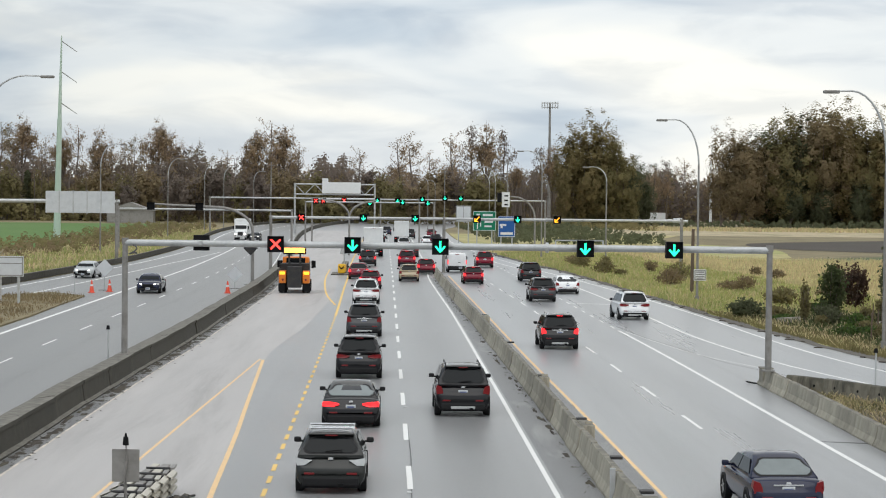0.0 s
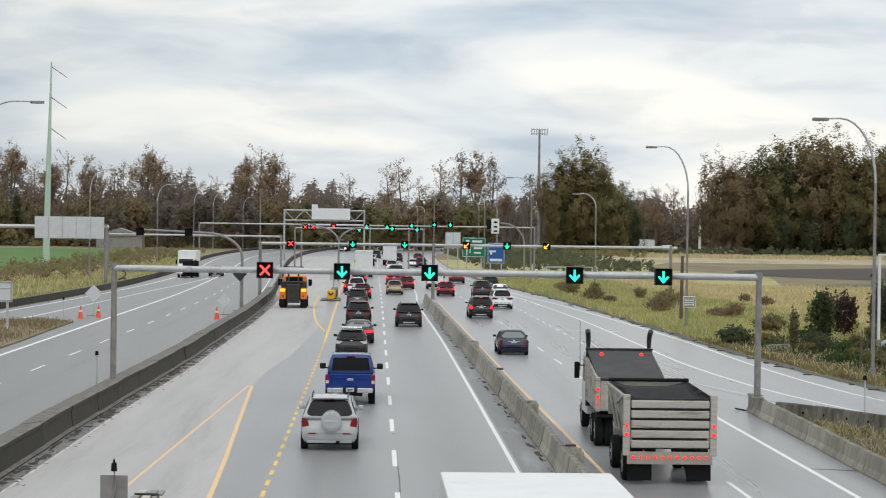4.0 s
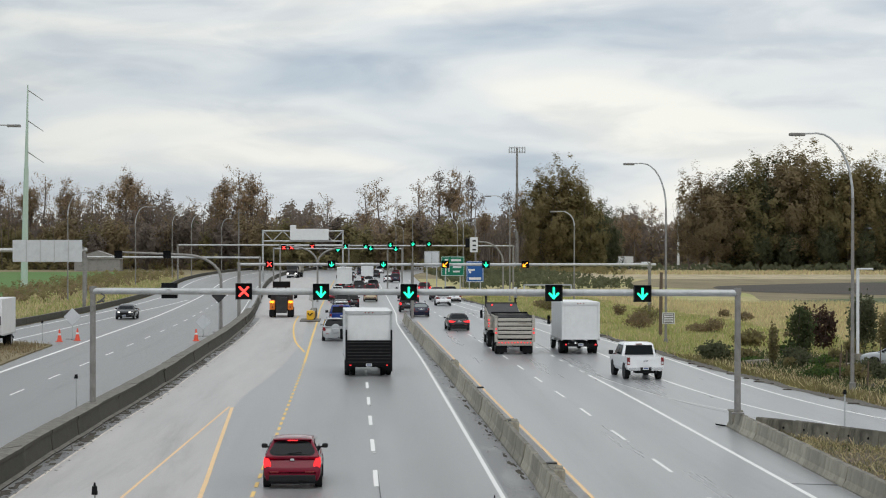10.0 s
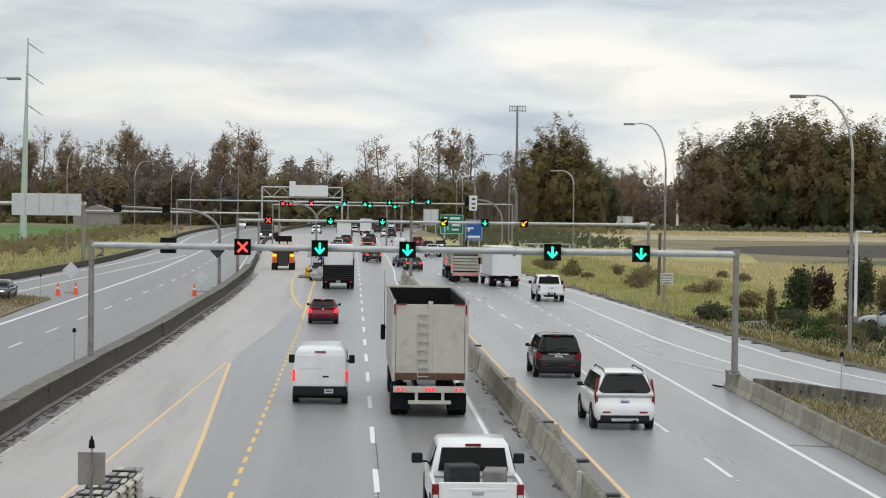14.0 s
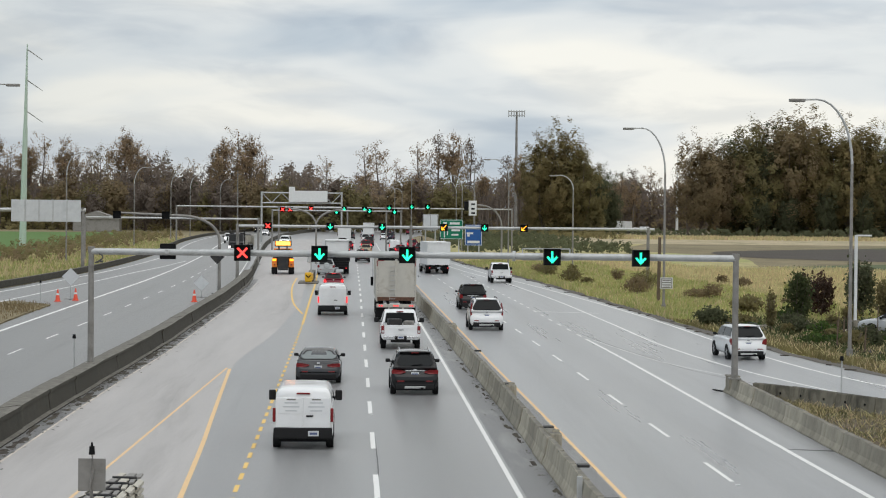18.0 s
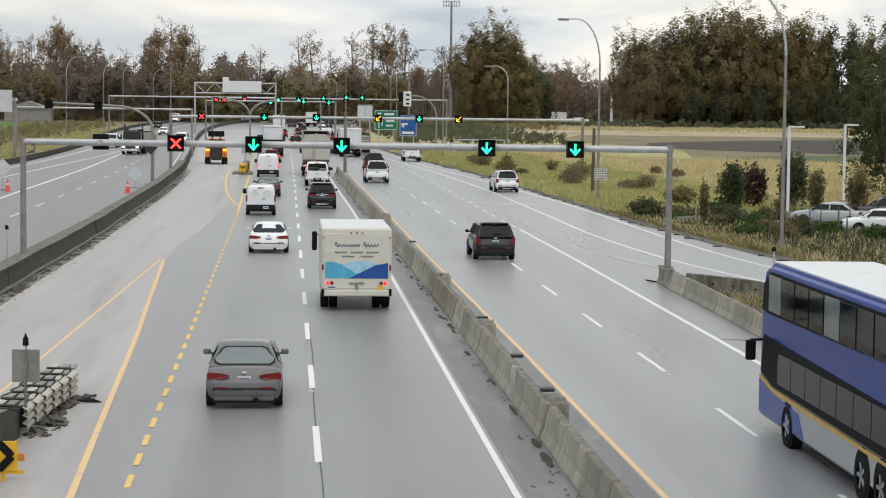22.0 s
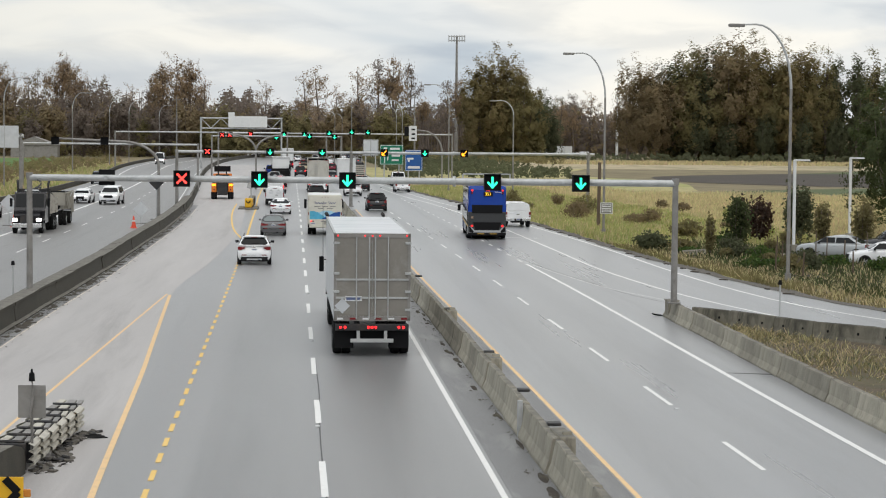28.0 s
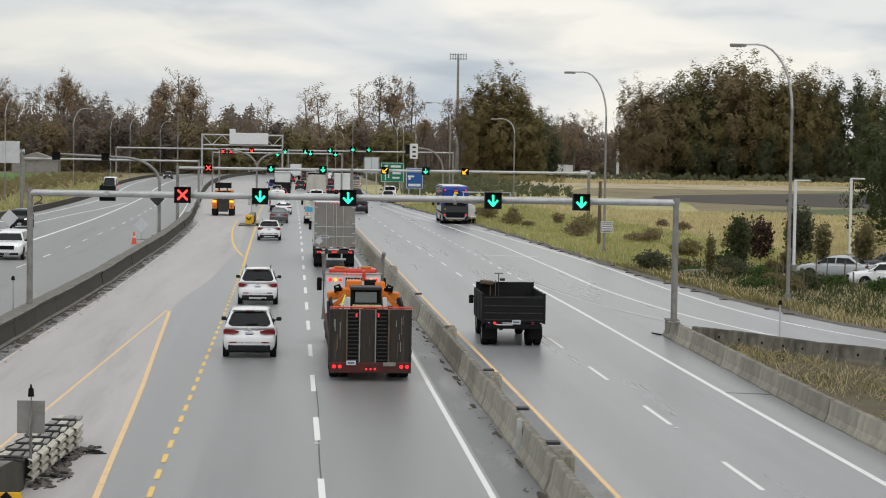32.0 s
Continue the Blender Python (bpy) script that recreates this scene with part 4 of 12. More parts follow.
part("signal_box", bm, BLACK, sign)
bm = bmesh.new()
box(bm, -0.45, 0.25, 0.55, 0.12, 0.5, 0.9)
part("bracket", bm, GALV_DARK, sign)
for z in (0.55, -0.1, -0.7):
    bm = bmesh.new()
    box(bm, 0.2, -0.05, z, 0.5, 0.02, 0.22)
    part("symbol_bar", bm, BLACK, sign)


def road_board(name, label, x, y, z, w, h, mat, rows, posts=True, bar_mat=None):
    """A large direction sign; its unreadable words are plain bars."""
    s = thing(name, label, "road sign", m=pose(x, y, 0))
    bm = bmesh.new()
    box(bm, 0, 0, z, w, 0.08, h, bevel=0.02)
    part("face", bm, mat, s)
    bm = bmesh.new()
    for px, pz, sx, sz in ((0, h / 2 - 0.08, w - 0.1, 0.06), (0, -h / 2 + 0.08, w - 0.1, 0.06), (-w / 2 + 0.08, 0, 0.06, h - 0.1), (w / 2 - 0.08, 0, 0.06, h - 0.1)):
        box(bm, px, -0.045, z + pz, sx, 0.012, sz)
    part("border", bm, bar_mat or SIGN_WHITE, s)
    for px, pz, sx, sz in rows:
        bm = bmesh.new()
        box(bm, px, -0.046, z + pz, sx, 0.014, sz)
        part("text_bar", bm, bar_mat or SIGN_WHITE, s)
    if posts:
        for px in (-w * 0.32, w * 0.32):
            bm = bmesh.new()
            box(bm, px, 0.12, (z + h / 2 - 0.2) / 2, 0.16, 0.14, z + h / 2 - 0.2)
            part("post", bm, GALV, s)
    return s


road_board("direction_sign", "large green motorway direction sign with white lettering bars", 14.0, 300, 4.15, 3.3, 2.8, SIGN_GREEN, ((-0.9, 0.85, 0.5, 0.35), (0.45, 0.85, 1.4, 0.3), (-1.0, -0.5, 0.14, 1.3), (-0.55, -0.35, 0.14, 0.9), (-0.75, 0.1, 0.5, 0.14), (0.6, -0.1, 1.2, 0.3), (0.5, -0.75, 1.0, 0.24)))
road_board("service_sign", "blue service sign with white symbols above grassy verge", 16.8, 294, 3.45, 2.4, 2.9, SIGN_BLUE, ((-0.6, 1.0, 0.3, 0.25), (0.4, 1.0, 0.3, 0.25), (-0.5, 0.25, 0.9, 0.25), (-0.7, -0.05, 0.3, 0.3), (0, -0.95, 1.7, 0.35)))
road_board("panel_sign", "pale blank panels beside the motorway", 11.2, 305, 5.1, 2.2, 2.3, SIGN_BACK, ((0, 0, 0.06, 2.1),), bar_mat=GALV_DARK)
road_board("notice_sign", "small white roadside notice on a post", 22.72, 152.33, 2.0, 0.9, 0.82, SIGN_WHITE, ((0, 0.22, 0.6, 0.08), (0, 0.05, 0.65, 0.08), (0, -0.12, 0.6, 0.08), (0, -0.27, 0.5, 0.07)), posts=False, bar_mat=GALV_DARK)
road_board("board_back", "weathered back of a white sign board on two posts", -24.9, 141, 2.55, 1.9, 1.35, SIGN_BACK, ((0, 0.2, 1.8, 0.05),), bar_mat=GALV_DARK)


# ---- lamps, masts and poles ----


def street_lamp(x, y, h, reach, yaw=0.0, arc=2.4, label="tall grey galvanised street lamp with a curved arm"):
    """A tapered pole whose top sweeps round to a flat lamp head (reach is along its own -x)."""
    lamp = thing("street_lamp", label, "street lamp", "street lamps", pose(x, y, 0, 0, 0, yaw))
    bm = bmesh.new()
    k = h - arc
    tube(bm, (0, 0, 0), (0, 0, k), 0.10, 0.07, 10)
    part("pole", bm, GALV_DARK, lamp)
    bm = bmesh.new()
    pts = [(-(reach * 0.72) * (1 - math.cos(a)), 0, k + arc * math.sin(a)) for a in (j * math.pi / 16 for j in range(9))] + [(-reach, 0, h - 0.02)]
    pipe(bm, pts, [0.07 - 0.003 * j for j in range(len(pts))], 8)
    part("arm", bm, GALV, lamp)
    bm = bmesh.new()
    box(bm, -reach - 0.3, 0, h - 0.06, 0.8, 0.32, 0.16, bevel=0.05)
    part("lamp_head", bm, GALV_DARK, lamp)
    bm = bmesh.new()
    box(bm, 0, 0, 0.25, 0.28, 0.28, 0.5, bevel=0.04)
    part("pole_base", bm, GALV_DARK, lamp)
    return lamp


street_lamp(22.55, 152.5, 13.2, 2.4, 0, 3.2)
street_lamp(24.82, 104.6, 12.9, 2.5, 0, 3.2)
street_lamp(19.3, 262, 13.3, 2.4)
street_lamp(17.8, 345, 12.5, 2.2)
street_lamp(21.0, 430, 12.5, 2.2)
street_lamp(30.0, 520, 12.5, 2.2)
for x, y in ((-23.6, 125), (-34.6, 258), (-36.9, 360), (-35.6, 417), (-34.5, 452), (-33.0, 530)):
    lamp = street_lamp(x, y, 14.3 if y < 200 else 13.5, 3.4 if y < 200 else 2.4, 180, 2.8)
for x, y, h in ((24.6, 236, 11.0), (9.5, 480, 12), (13.0, 560, 12), (3.0, 600, 11)):
    street_lamp(x, y, h, 2.0, 0 if x > 5 else 180, 1.6, "distant grey street lamp above the traffic")

for x, y in ((30.5, 127.2), (37.9, 142)):
    lamp = thing("car_park_lamp", "slim white car-park lamp post with a flat arm", "lamp post", "car park lamps", pose(x, y, 0))
    bm = bmesh.new()
    box(bm, 0, 0, 2.95, 0.17, 0.17, 5.9, bevel=0.015)
    part("post", bm, SIGN_WHITE, lamp)
    bm = bmesh.new()
    box(bm, 0.45, 0, 5.88, 0.95, 0.26, 0.10, bevel=0.03)
    part("lamp_arm", bm, SIGN_WHITE, lamp)
    bm = bmesh.new()
    tube(bm, (0, 0, 0), (0, 0, 0.75), 0.26, 0.26, 14)
    part("footing", bm, CONCRETE, lamp)

bm = bmesh.new()
post = thing("wooden_post", "weathered brown wooden utility post on the verge", "post", m=pose(23.4, 161, 0))
tube(bm, (0, 0, 0), (0.05, 0, 5.2), 0.15, 0.12, 9)
part("pole", bm, WOOD_POST, post)

mono = thing("transmission_pole", "tall tapered pale green steel transmission pole", "utility pole", m=pose(-55.9, 362, 0))
for z0, z1, r0, r1 in ((0, 20, 0.62, 0.40), (20, 34.2, 0.34, 0.10)):
    bm = bmesh.new()
    tube(bm, (0.6 * z0 / 34, 0, z0), (0.6 * z1 / 34, 0, z1), r0, r1, 12)
    part("shaft", bm, MAST_GREEN, mono)
for z in (32.4, 27.2, 21.9):
    bm = bmesh.new()
    tube(bm, (0.6, 0, z + 0.9), (3.2, 0.3, z - 0.9), 0.09, 0.05, 6)
    part("insulator_arm", bm, GALV_DARK, mono)
tower = thing("cell_tower", "tall slim antenna monopole above the tree line", "antenna tower", m=pose(46.2, 600, 0))
bm = bmesh.new()
tube(bm, (0, 0, 0), (0, 0, 34.4), 0.55, 0.28, 10)
part("mast", bm, GALV_DARK, tower)
for z in (33.3, 34.5):
    bm = bmesh.new()
    tube(bm, (-2.3, 0, z), (2.3, 0, z), 0.10, 0.10, 6)
    part("platform_rail", bm, GALV_DARK, tower)
for k in range(7):
    bm = bmesh.new()
    box(bm, -2.25 + 0.75 * k, 0, 33.9, 0.28, 0.2, 1.9, bevel=0.02)
    part("antenna", bm, GALV, tower)
pole2 = thing("flag_mast", "tall pale tapered mast beyond the field", "mast", m=pose(98.4, 640, 0))
bm = bmesh.new()
tube(bm, (0, 0, 0), (0, 0, 13), 0.42, 0.34, 10)
tube(bm, (0, 0, 13), (0, 0, 24.5), 0.22, 0.06, 10)
part("shaft", bm, SIGN_WHITE, pole2)
for x, y, h in ((15.5, 560, 15), (27.5, 480, 16), (32.5, 600, 20), (-26, 480, 15), (70, 640, 15), (76, 640, 13)):
    up = thing("utility_pole", "distant slim grey utility pole", "utility pole", "distant poles", pose(x, y, 0))
    bm = bmesh.new()
    tube(bm, (0, 0, 0), (0, 0, h), 0.16, 0.10, 7)
    part("shaft", bm, GALV_DARK, up)
    bm = bmesh.new()
    box(bm, 0, 0, h - 0.8, 1.8, 0.12, 0.12)
    part("crossarm", bm, GALV_DARK, up)


# ---- cones, diamond signs, markers ----
def cone(x, y):
    c = thing("traffic_cone", "fluorescent red traffic cone on the asphalt", "traffic cone", "traffic cones", pose(x, y, 0))
    bm = bmesh.new()
    tube(bm, (0, 0, 0.04), (0, 0, 0.92), 0.19, 0.045, 14)
    part("body", bm, CONE_RED, c)
    bm = bmesh.new()
    tube(bm, (0, 0, 0.45), (0, 0, 0.62), 0.122, 0.096, 14, False)
    part("reflective_band", bm, SIGN_WHITE, c)
    bm = bmesh.new()
    box(bm, 0, 0, 0.025, 0.5, 0.5, 0.05, bevel=0.012)
    part("base", bm, CONE_RED, c)


for x, y in ((-22.0, 159.5), (-20.9, 161.3), (-11.9, 160.5)):
    cone(x, y)


def diamond(x, y, z, s, mat, label):
    d = thing("diamond_sign", label, "road sign", "diamond signs", pose(x, y, 0))
    bm = bmesh.new()
    box(bm, 0, 0, z, s, 0.03, s, (0, 45, 0), 0.01)
    part("plate", bm, mat, d)
    bm = bmesh.new()
    tube(bm, (0, 0.05, 0), (0, 0.05, z + 0.3), 0.035, 0.035, 8)
    part("stake", bm, GALV, d)
    bm = bmesh.new()
    for a in (0, 90):
        box(bm, 0, 0.05, 0.04, 1.0 if a == 0 else 0.06, 0.06 if a == 0 else 1.0, 0.05)
    part("foot", bm, GALV_DARK, d)


diamond(-21.5, 163, 1.75, 0.95, SIGN_BACK, "bare metal back of a diamond roadworks sign")
diamond(-11.9, 168, 1.15, 0.85, SIGN_BACK, "bare metal back of a diamond roadworks sign on a stand")
diamond(-11.15, 175.5, 3.05, 0.85, DARK_STEEL, "dark back of a diamond sign on the mast")
for x, y, h in ((-12.1, 93, 1.5), (-23.5, 161, 1.35), (19.3, 82.6, 1.5)):
    mk = thing("marker_post", "thin grey delineator post with a dark top", "marker post", "marker posts", pose(x, y, 0))
    bm = bmesh.new()
    tube(bm, (0, 0, 0), (0, 0, h), 0.035, 0.03, 8)
    part("stem", bm, GALV, mk)
    bm = bmesh.new()
    tube(bm, (0, 0, h - 0.02), (0, 0, h + 0.16), 0.09, 0.06, 8)
    part("cap", bm, BLACK, mk)

# low rail along the far left verge
rail = thing("guard_rail", "dark weathered guard rail along the far verge", "guard rail", kind="structure")
for y in steps(150, 600, 6.2):
    if y > 599:
        break
    x0, x1 = LEFT_EDGE(y) - 0.4, LEFT_EDGE(y + 6.2) - 0.4
    bm = bmesh.new()
    a = math.degrees(math.atan2(-(x1 - x0), 6.2))
    box(bm, 0, 3.1, 0.31, 0.24, 6.15, 0.62, bevel=0.05)
    part("rail_block", bm, CONCRETE_DARK, rail).matrix_basis = pose(x0, y, 0, 0, 0, a)

# ---- crash cushion at the start of the closed lane ----
IVORY = material("weathered_ivory_rail", (0.50, 0.475, 0.41), 0.6, 0.1, 0.15, 3, 0.1, 20, stain=(0.22, 0.19, 0.15), stain_size=2.2, stain_from=0.58)
cush = thing("crash_cushion", "grey corrugated guard-rail crash cushion with torn debris", "crash cushion", m=pose(-6.06, 45.4, 0, 0, 0, -4.5))
for side, x in ((1, 0.34), (-1, -0.34)):
    for row in range(3):
        for k in range(6):
            bm = bmesh.new()
            z = 0.13 + 0.168 * row
            prof = ((0, z - 0.01), (0.11 * side, z + 0.04), (0.11 * side, z + 0.11), (0, z + 0.158), (-0.02 * side, z + 0.158), (0.09 * side, z + 0.105), (0.09 * side, z + 0.045), (-0.02 * side, z - 0.01))
            prism(bm, [(x + px, pz) for px, pz in prof], 0.35 + 1.05 * k, 1.62 + 1.05 * k)
            for v in bm.verts:
                if v.co.y < 1.0 + 1.05 * k:
                    v.co.x += 0.085 * side
                    v.co.z += 0.02
            part("fender_panel", bm, IVORY, cush)
for k in range(7):
    bm = bmesh.new()
    box(bm, 0, 0.45 + 1.05 * k, 0.34, 0.66, 0.14, 0.58, bevel=0.02)
    part("diaphragm", bm, DARK_STEEL, cush)
    for j, (px, w) in enumerate(((-0.22, 0.16), (0.05, 0.20), (0.27, 0.12))):
        bm = bmesh.new()
        box(bm, px, 0.9 + 1.05 * k + 0.06 * j, 0.64, w, 0.78, 0.05, (3 - 2 * j, 6 - 5 * j, 5 * j - 4), 0.015)
        part("top_strap", bm, IVORY if (k + j) % 3 == 0 else GALV_DARK, cush)
    bm = bmesh.new()
    tube(bm, (-0.3, 0.45 + 1.05 * k, 0.68), (0.3, 0.45 + 1.05 * k, 0.67), 0.03, 0.035, 8)
    part("cross_rod", bm, DARK_STEEL, cush)
bm = bmesh.new()
side_prism(bm, [(-14, 0), (-14, 0.85), (-2.5, 0.85), (-0.8, 0.78), (0.0, 0.62), (0.3, 0.5), (0.35, 0)], -0.36, 0.34)
part("concrete_nose", bm, CONCRETE_DARK, cush, "dark concrete wall end")
bm = bmesh.new()
pipe(bm, [(0.44, 0.50, 0.5), (0.42, 0.50, 1.3), (0.47, 0.50, 1.6), (0.45, 0.50, 2.1)], 0.028, 8)
part("marker_stem", bm, GALV_DARK, cush)
bm = bmesh.new()
tube(bm, (0.45, 0.50, 1.98), (0.45, 0.50, 2.16), 0.07, 0.055, 8)
tube(bm, (0.45, 0.50, 2.16), (0.45, 0.50, 2.24), 0.03, 0.02, 6)
part("marker_cap", bm, BLACK, cush)
bm = bmesh.new()
box(bm, 0.44, 0.56, 1.53, 0.60, 0.03, 0.71, bevel=0.012)
box(bm, 0.44, 0.575, 0.9, 0.05, 0.03, 0.9)
part("sign_back", bm, GALV_DARK, cush, "grey back of a small sign")
rr = random.Random(8)
for k in range(110):
    bm = bmesh.new()
    sz = rr.uniform(0.05, 0.20)
    yy = rr.uniform(0.2, 6.6)
    box(bm, rr.uniform(0.45, 0.80 + 0.25 * math.sin(yy)), yy, sz * 0.16, sz, sz * rr.uniform(0.6, 2.2), sz * 0.3, (rr.uniform(-25, 25), rr.uniform(-25, 25), rr.uniform(0, 180)), 0.02)
    part("torn_piece", bm, DIRT if k % 3 else DARK_STEEL, cush)
for k in range(3):
    bm = bmesh.new()
    box(bm, 0.75 + 0.12 * k, 6.1 - 0.25 * k, 0.03, 0.5, 0.08, 0.03, (0, 4, 8 + 9 * k), 0.01)
    part("rubber_strip", bm, RUBBER, cush)
chev = thing("chevron_sign", "yellow chevron sign with a black arrow on the wall end", "road sign", m=pose(-5.31, 40.5, -0.31))
bm = bmesh.new()
box(bm, 0, 0, 0.80, 0.46, 0.03, 0.58, bevel=0.012)
part("face", bm, SIGN_YELLOW, chev)
bm = bmesh.new()
bar(bm, (-0.12, 0.26), (0.13, 0.0), 0.15, -0.03)
bar(bm, (-0.12, -0.26), (0.13, 0.0), 0.15, -0.034)
bmesh.ops.translate(bm, vec=(0, 0, 0.80), verts=bm.verts[:])
part("arrow", bm, BLACK, chev)
bm = bmesh.new()
box(bm, 0.30, 0, 0.78, 0.13, 0.08, 0.15, bevel=0.02)
part("lamp", bm, AMBER_LENS, chev)
bm = bmesh.new()
box(bm, -0.05, 0.04, 0.56, 0.08, 0.05, 0.5)
box(bm, 0.05, 0.02, 0.49, 0.6, 0.03, 0.07)
part("bracket", bm, SIGN_YELLOW, chev)
# yellow nose of the median farther along
nose = thing("impact_nose", "yellow impact attenuator at the tip of the median", "crash cushion", m=pose(-4.15, 201, 0))
for k in range(3):
    bm = bmesh.new()
    box(bm, 0.05 * k, 0.9 * k, 0.58, 0.66, 0.7, 0.9 - 0.1 * k, bevel=0.12)
    part("yellow_block", bm, SIGN_YELLOW, nose)
bm = bmesh.new()
box(bm, 0.1, 9, 0.4, 0.6, 14, 0.8, bevel=0.06)
part("concrete_tail", bm, CONCRETE_DARK, nose)
bm = bmesh.new()
box(bm, 0, 1.5, 0.04, 1.9, 6, 0.12, bevel=0.03)
part("pad", bm, CONCRETE_DARK, nose)
bm = bmesh.new()
bar(bm, (-0.22, 0.78), (0.0, 0.55), 0.10, -0.38)
bar(bm, (0.22, 0.78), (0.0, 0.55), 0.10, -0.385)
part("chevron", bm, BLACK, nose)
bm = bmesh.new()
tube(bm, (0.2, 3.0, 0.7), (0.2, 3.0, 2.6), 0.06, 0.06, 8)
box(bm, 0.15, 3.0, 2.2, 0.6, 0.25, 0.7, (0, 10, 20), 0.05)
part("folded_arm", bm, GALV, nose)


# ---- trees and growth ----
def leaf_quads(rr, centres, size, count, spread, hub=None, face=None):
    """Small leaves scattered round the given places."""
    c = np.repeat(np.asarray(centres), count, axis=0)
    n = len(c)
    c = c + rr.normal(0, 1, (n, 3)) * np.asarray(spread)
    a = rr.normal(0, 1, (n, 3))
    if hub is not None or face is not None:
        # leaves look outwards, as foliage turns to the light
        out = (c - np.asarray(hub[0])) / np.asarray(hub[1]) if face is None else np.tile(np.asarray(face, float), (n, 1))
        out = out / (np.linalg.norm(out, axis=1, keepdims=True) + 1e-6) + 0.42 * rr.normal(0, 1, (n, 3)) + (0, 0, 0.15)
        a = np.cross(out, a)
    a /= np.linalg.norm(a, axis=1, keepdims=True)
    b = np.cross(a, rr.normal(0, 1, (n, 3)) if hub is None and face is None else out)
    b /= np.linalg.norm(b, axis=1, keepdims=True)
    s = size * rr.uniform(0.5, 1.3, (n, 1))
    return np.stack([c - a * s, c - b * s * 0.7, c + a * s, c + b * s * 0.7], 1)


def tree(seed, h, width, leaf_mat, leaves, leaf_size, name="tree", label="", bare=0.35, first=0.22, lean=0.35, clump=0.8, limbs=16):
    """A tapered trunk with rising limbs, twigs and a crown of many small leaves."""
    rd, rn = random.Random(seed), np.random.default_rng(seed)
    t = thing(name, label, "tree", "trees")
    bm = bmesh.new()
    tips = []
    trunk = [Vector((0, 0, 0))]
    for k in range(1, 8):
        trunk.append(Vector((trunk[-1].x + rd.uniform(-.02, .02) * h, trunk[-1].y + rd.uniform(-.02, .02) * h, h * 0.95 * k / 7)))
    pipe(bm, trunk, [0.017 * h * (1 - k / 7.6) + 0.02 for k in range(8)], 6)

    def along(s):
        k = min(6, int(s * 7))
        return trunk[k].lerp(trunk[k + 1], s * 7 - k)

    for k in range(limbs):
        s = first + (0.96 - first) * (k + rd.random()) / limbs
        a = rd.uniform(0, 2 * math.pi)
        ln = width * (0.55 + 0.6 * math.sin(math.pi * min(1, (s - first) / (1 - first) * 0.85 + 0.12))) * rd.uniform(0.55, 1.05) * 0.5
        p = along(s)
        up = ln * rd.uniform(lean, lean + 0.9)
        mid = p + Vector((math.cos(a) * ln * 0.5, math.sin(a) * ln * 0.5, up * 0.35))
        q = p + Vector((math.cos(a) * ln, math.sin(a) * ln, up))
        pipe(bm, [p, mid, q], [0.006 * h * (1.15 - s), 0.004 * h * (1.1 - s) + 0.01, 0.015], 4)
        for j in range(4):
            st = mid.lerp(q, rd.uniform(-.3, 1.0))
            e = st + Vector((rd.uniform(-1, 1), rd.uniform(-1, 1), rd.uniform(0.2, 1.3))) * ln * 0.35
            pipe(bm, [st, e], [0.022, 0.01], 3)
            tips.append(e)
        tips += [q, mid.lerp(q, 0.6), mid]
    tips.append(trunk[-1])
    part("trunk", bm, BARK, t)
    tips = [p for p in tips if rd.random() > bare]
    if tips and leaves:
        per = max(1, leaves // len(tips))
        cloud_mesh("crown", leaf_quads(rn, [tuple(p) for p in tips], leaf_size, per, (clump, clump, clump * 0.9)), leaf_mat, t)
    return t


def conifer(seed, h, w, label):
    rn = np.random.default_rng(seed)
    t = thing("conifer", label, "tree", "trees")
    bm = bmesh.new()
    tube(bm, (0, 0, 0), (0, 0, h), 0.25, 0.03, 7)
    part("trunk", bm, BARK, t)
    pts = []
    for k in range(420):
        s = rn.uniform(0.06, 1) ** 0.8
        r = w * 0.5 * (1 - s) * rn.uniform(0.3, 1.1) + 0.1
        a = rn.uniform(0, 6.283)
        pts.append((math.cos(a) * r, math.sin(a) * r, h * s))
    cloud_mesh("crown", leaf_quads(rn, pts, 0.30, 5, (0.3, 0.3, 0.25)), LEAF_DARK, t)
    return t


def clump_quads(rn, centres, outs, radius, per, leaf):
    """Bunches of leaves: each leaf sits on the skin of its bunch and looks outwards and a little up."""
    c = np.repeat(np.asarray(centres, float), per, axis=0)
    o = np.repeat(np.asarray(outs, float), per, axis=0)
    n = len(c)
    v = rn.normal(0, 1, (n, 3))
    v /= np.linalg.norm(v, axis=1, keepdims=True)
    r = np.repeat(radius * rn.uniform(0.6, 1.35, (len(centres), 1)), per, axis=0)
    c = c + v * r * np.abs(rn.normal(0.72, 0.26, (n, 1))) * (1, 1, 1.15)
    nrm = 0.35 * v + 1.1 * o + 0.14 * rn.normal(0, 1, (n, 3)) + (0, 0, 0.3)
    a = np.cross(nrm, rn.normal(0, 1, (n, 3)))
    a /= np.linalg.norm(a, axis=1, keepdims=True)
    b = np.cross(nrm, a)
    b /= np.linalg.norm(b, axis=1, keepdims=True)
    s = leaf * rn.uniform(0.55, 1.3, (n, 1))
    return np.stack([c - a * s, c - b * s * 0.75, c + a * s, c + b * s * 0.75], 1)


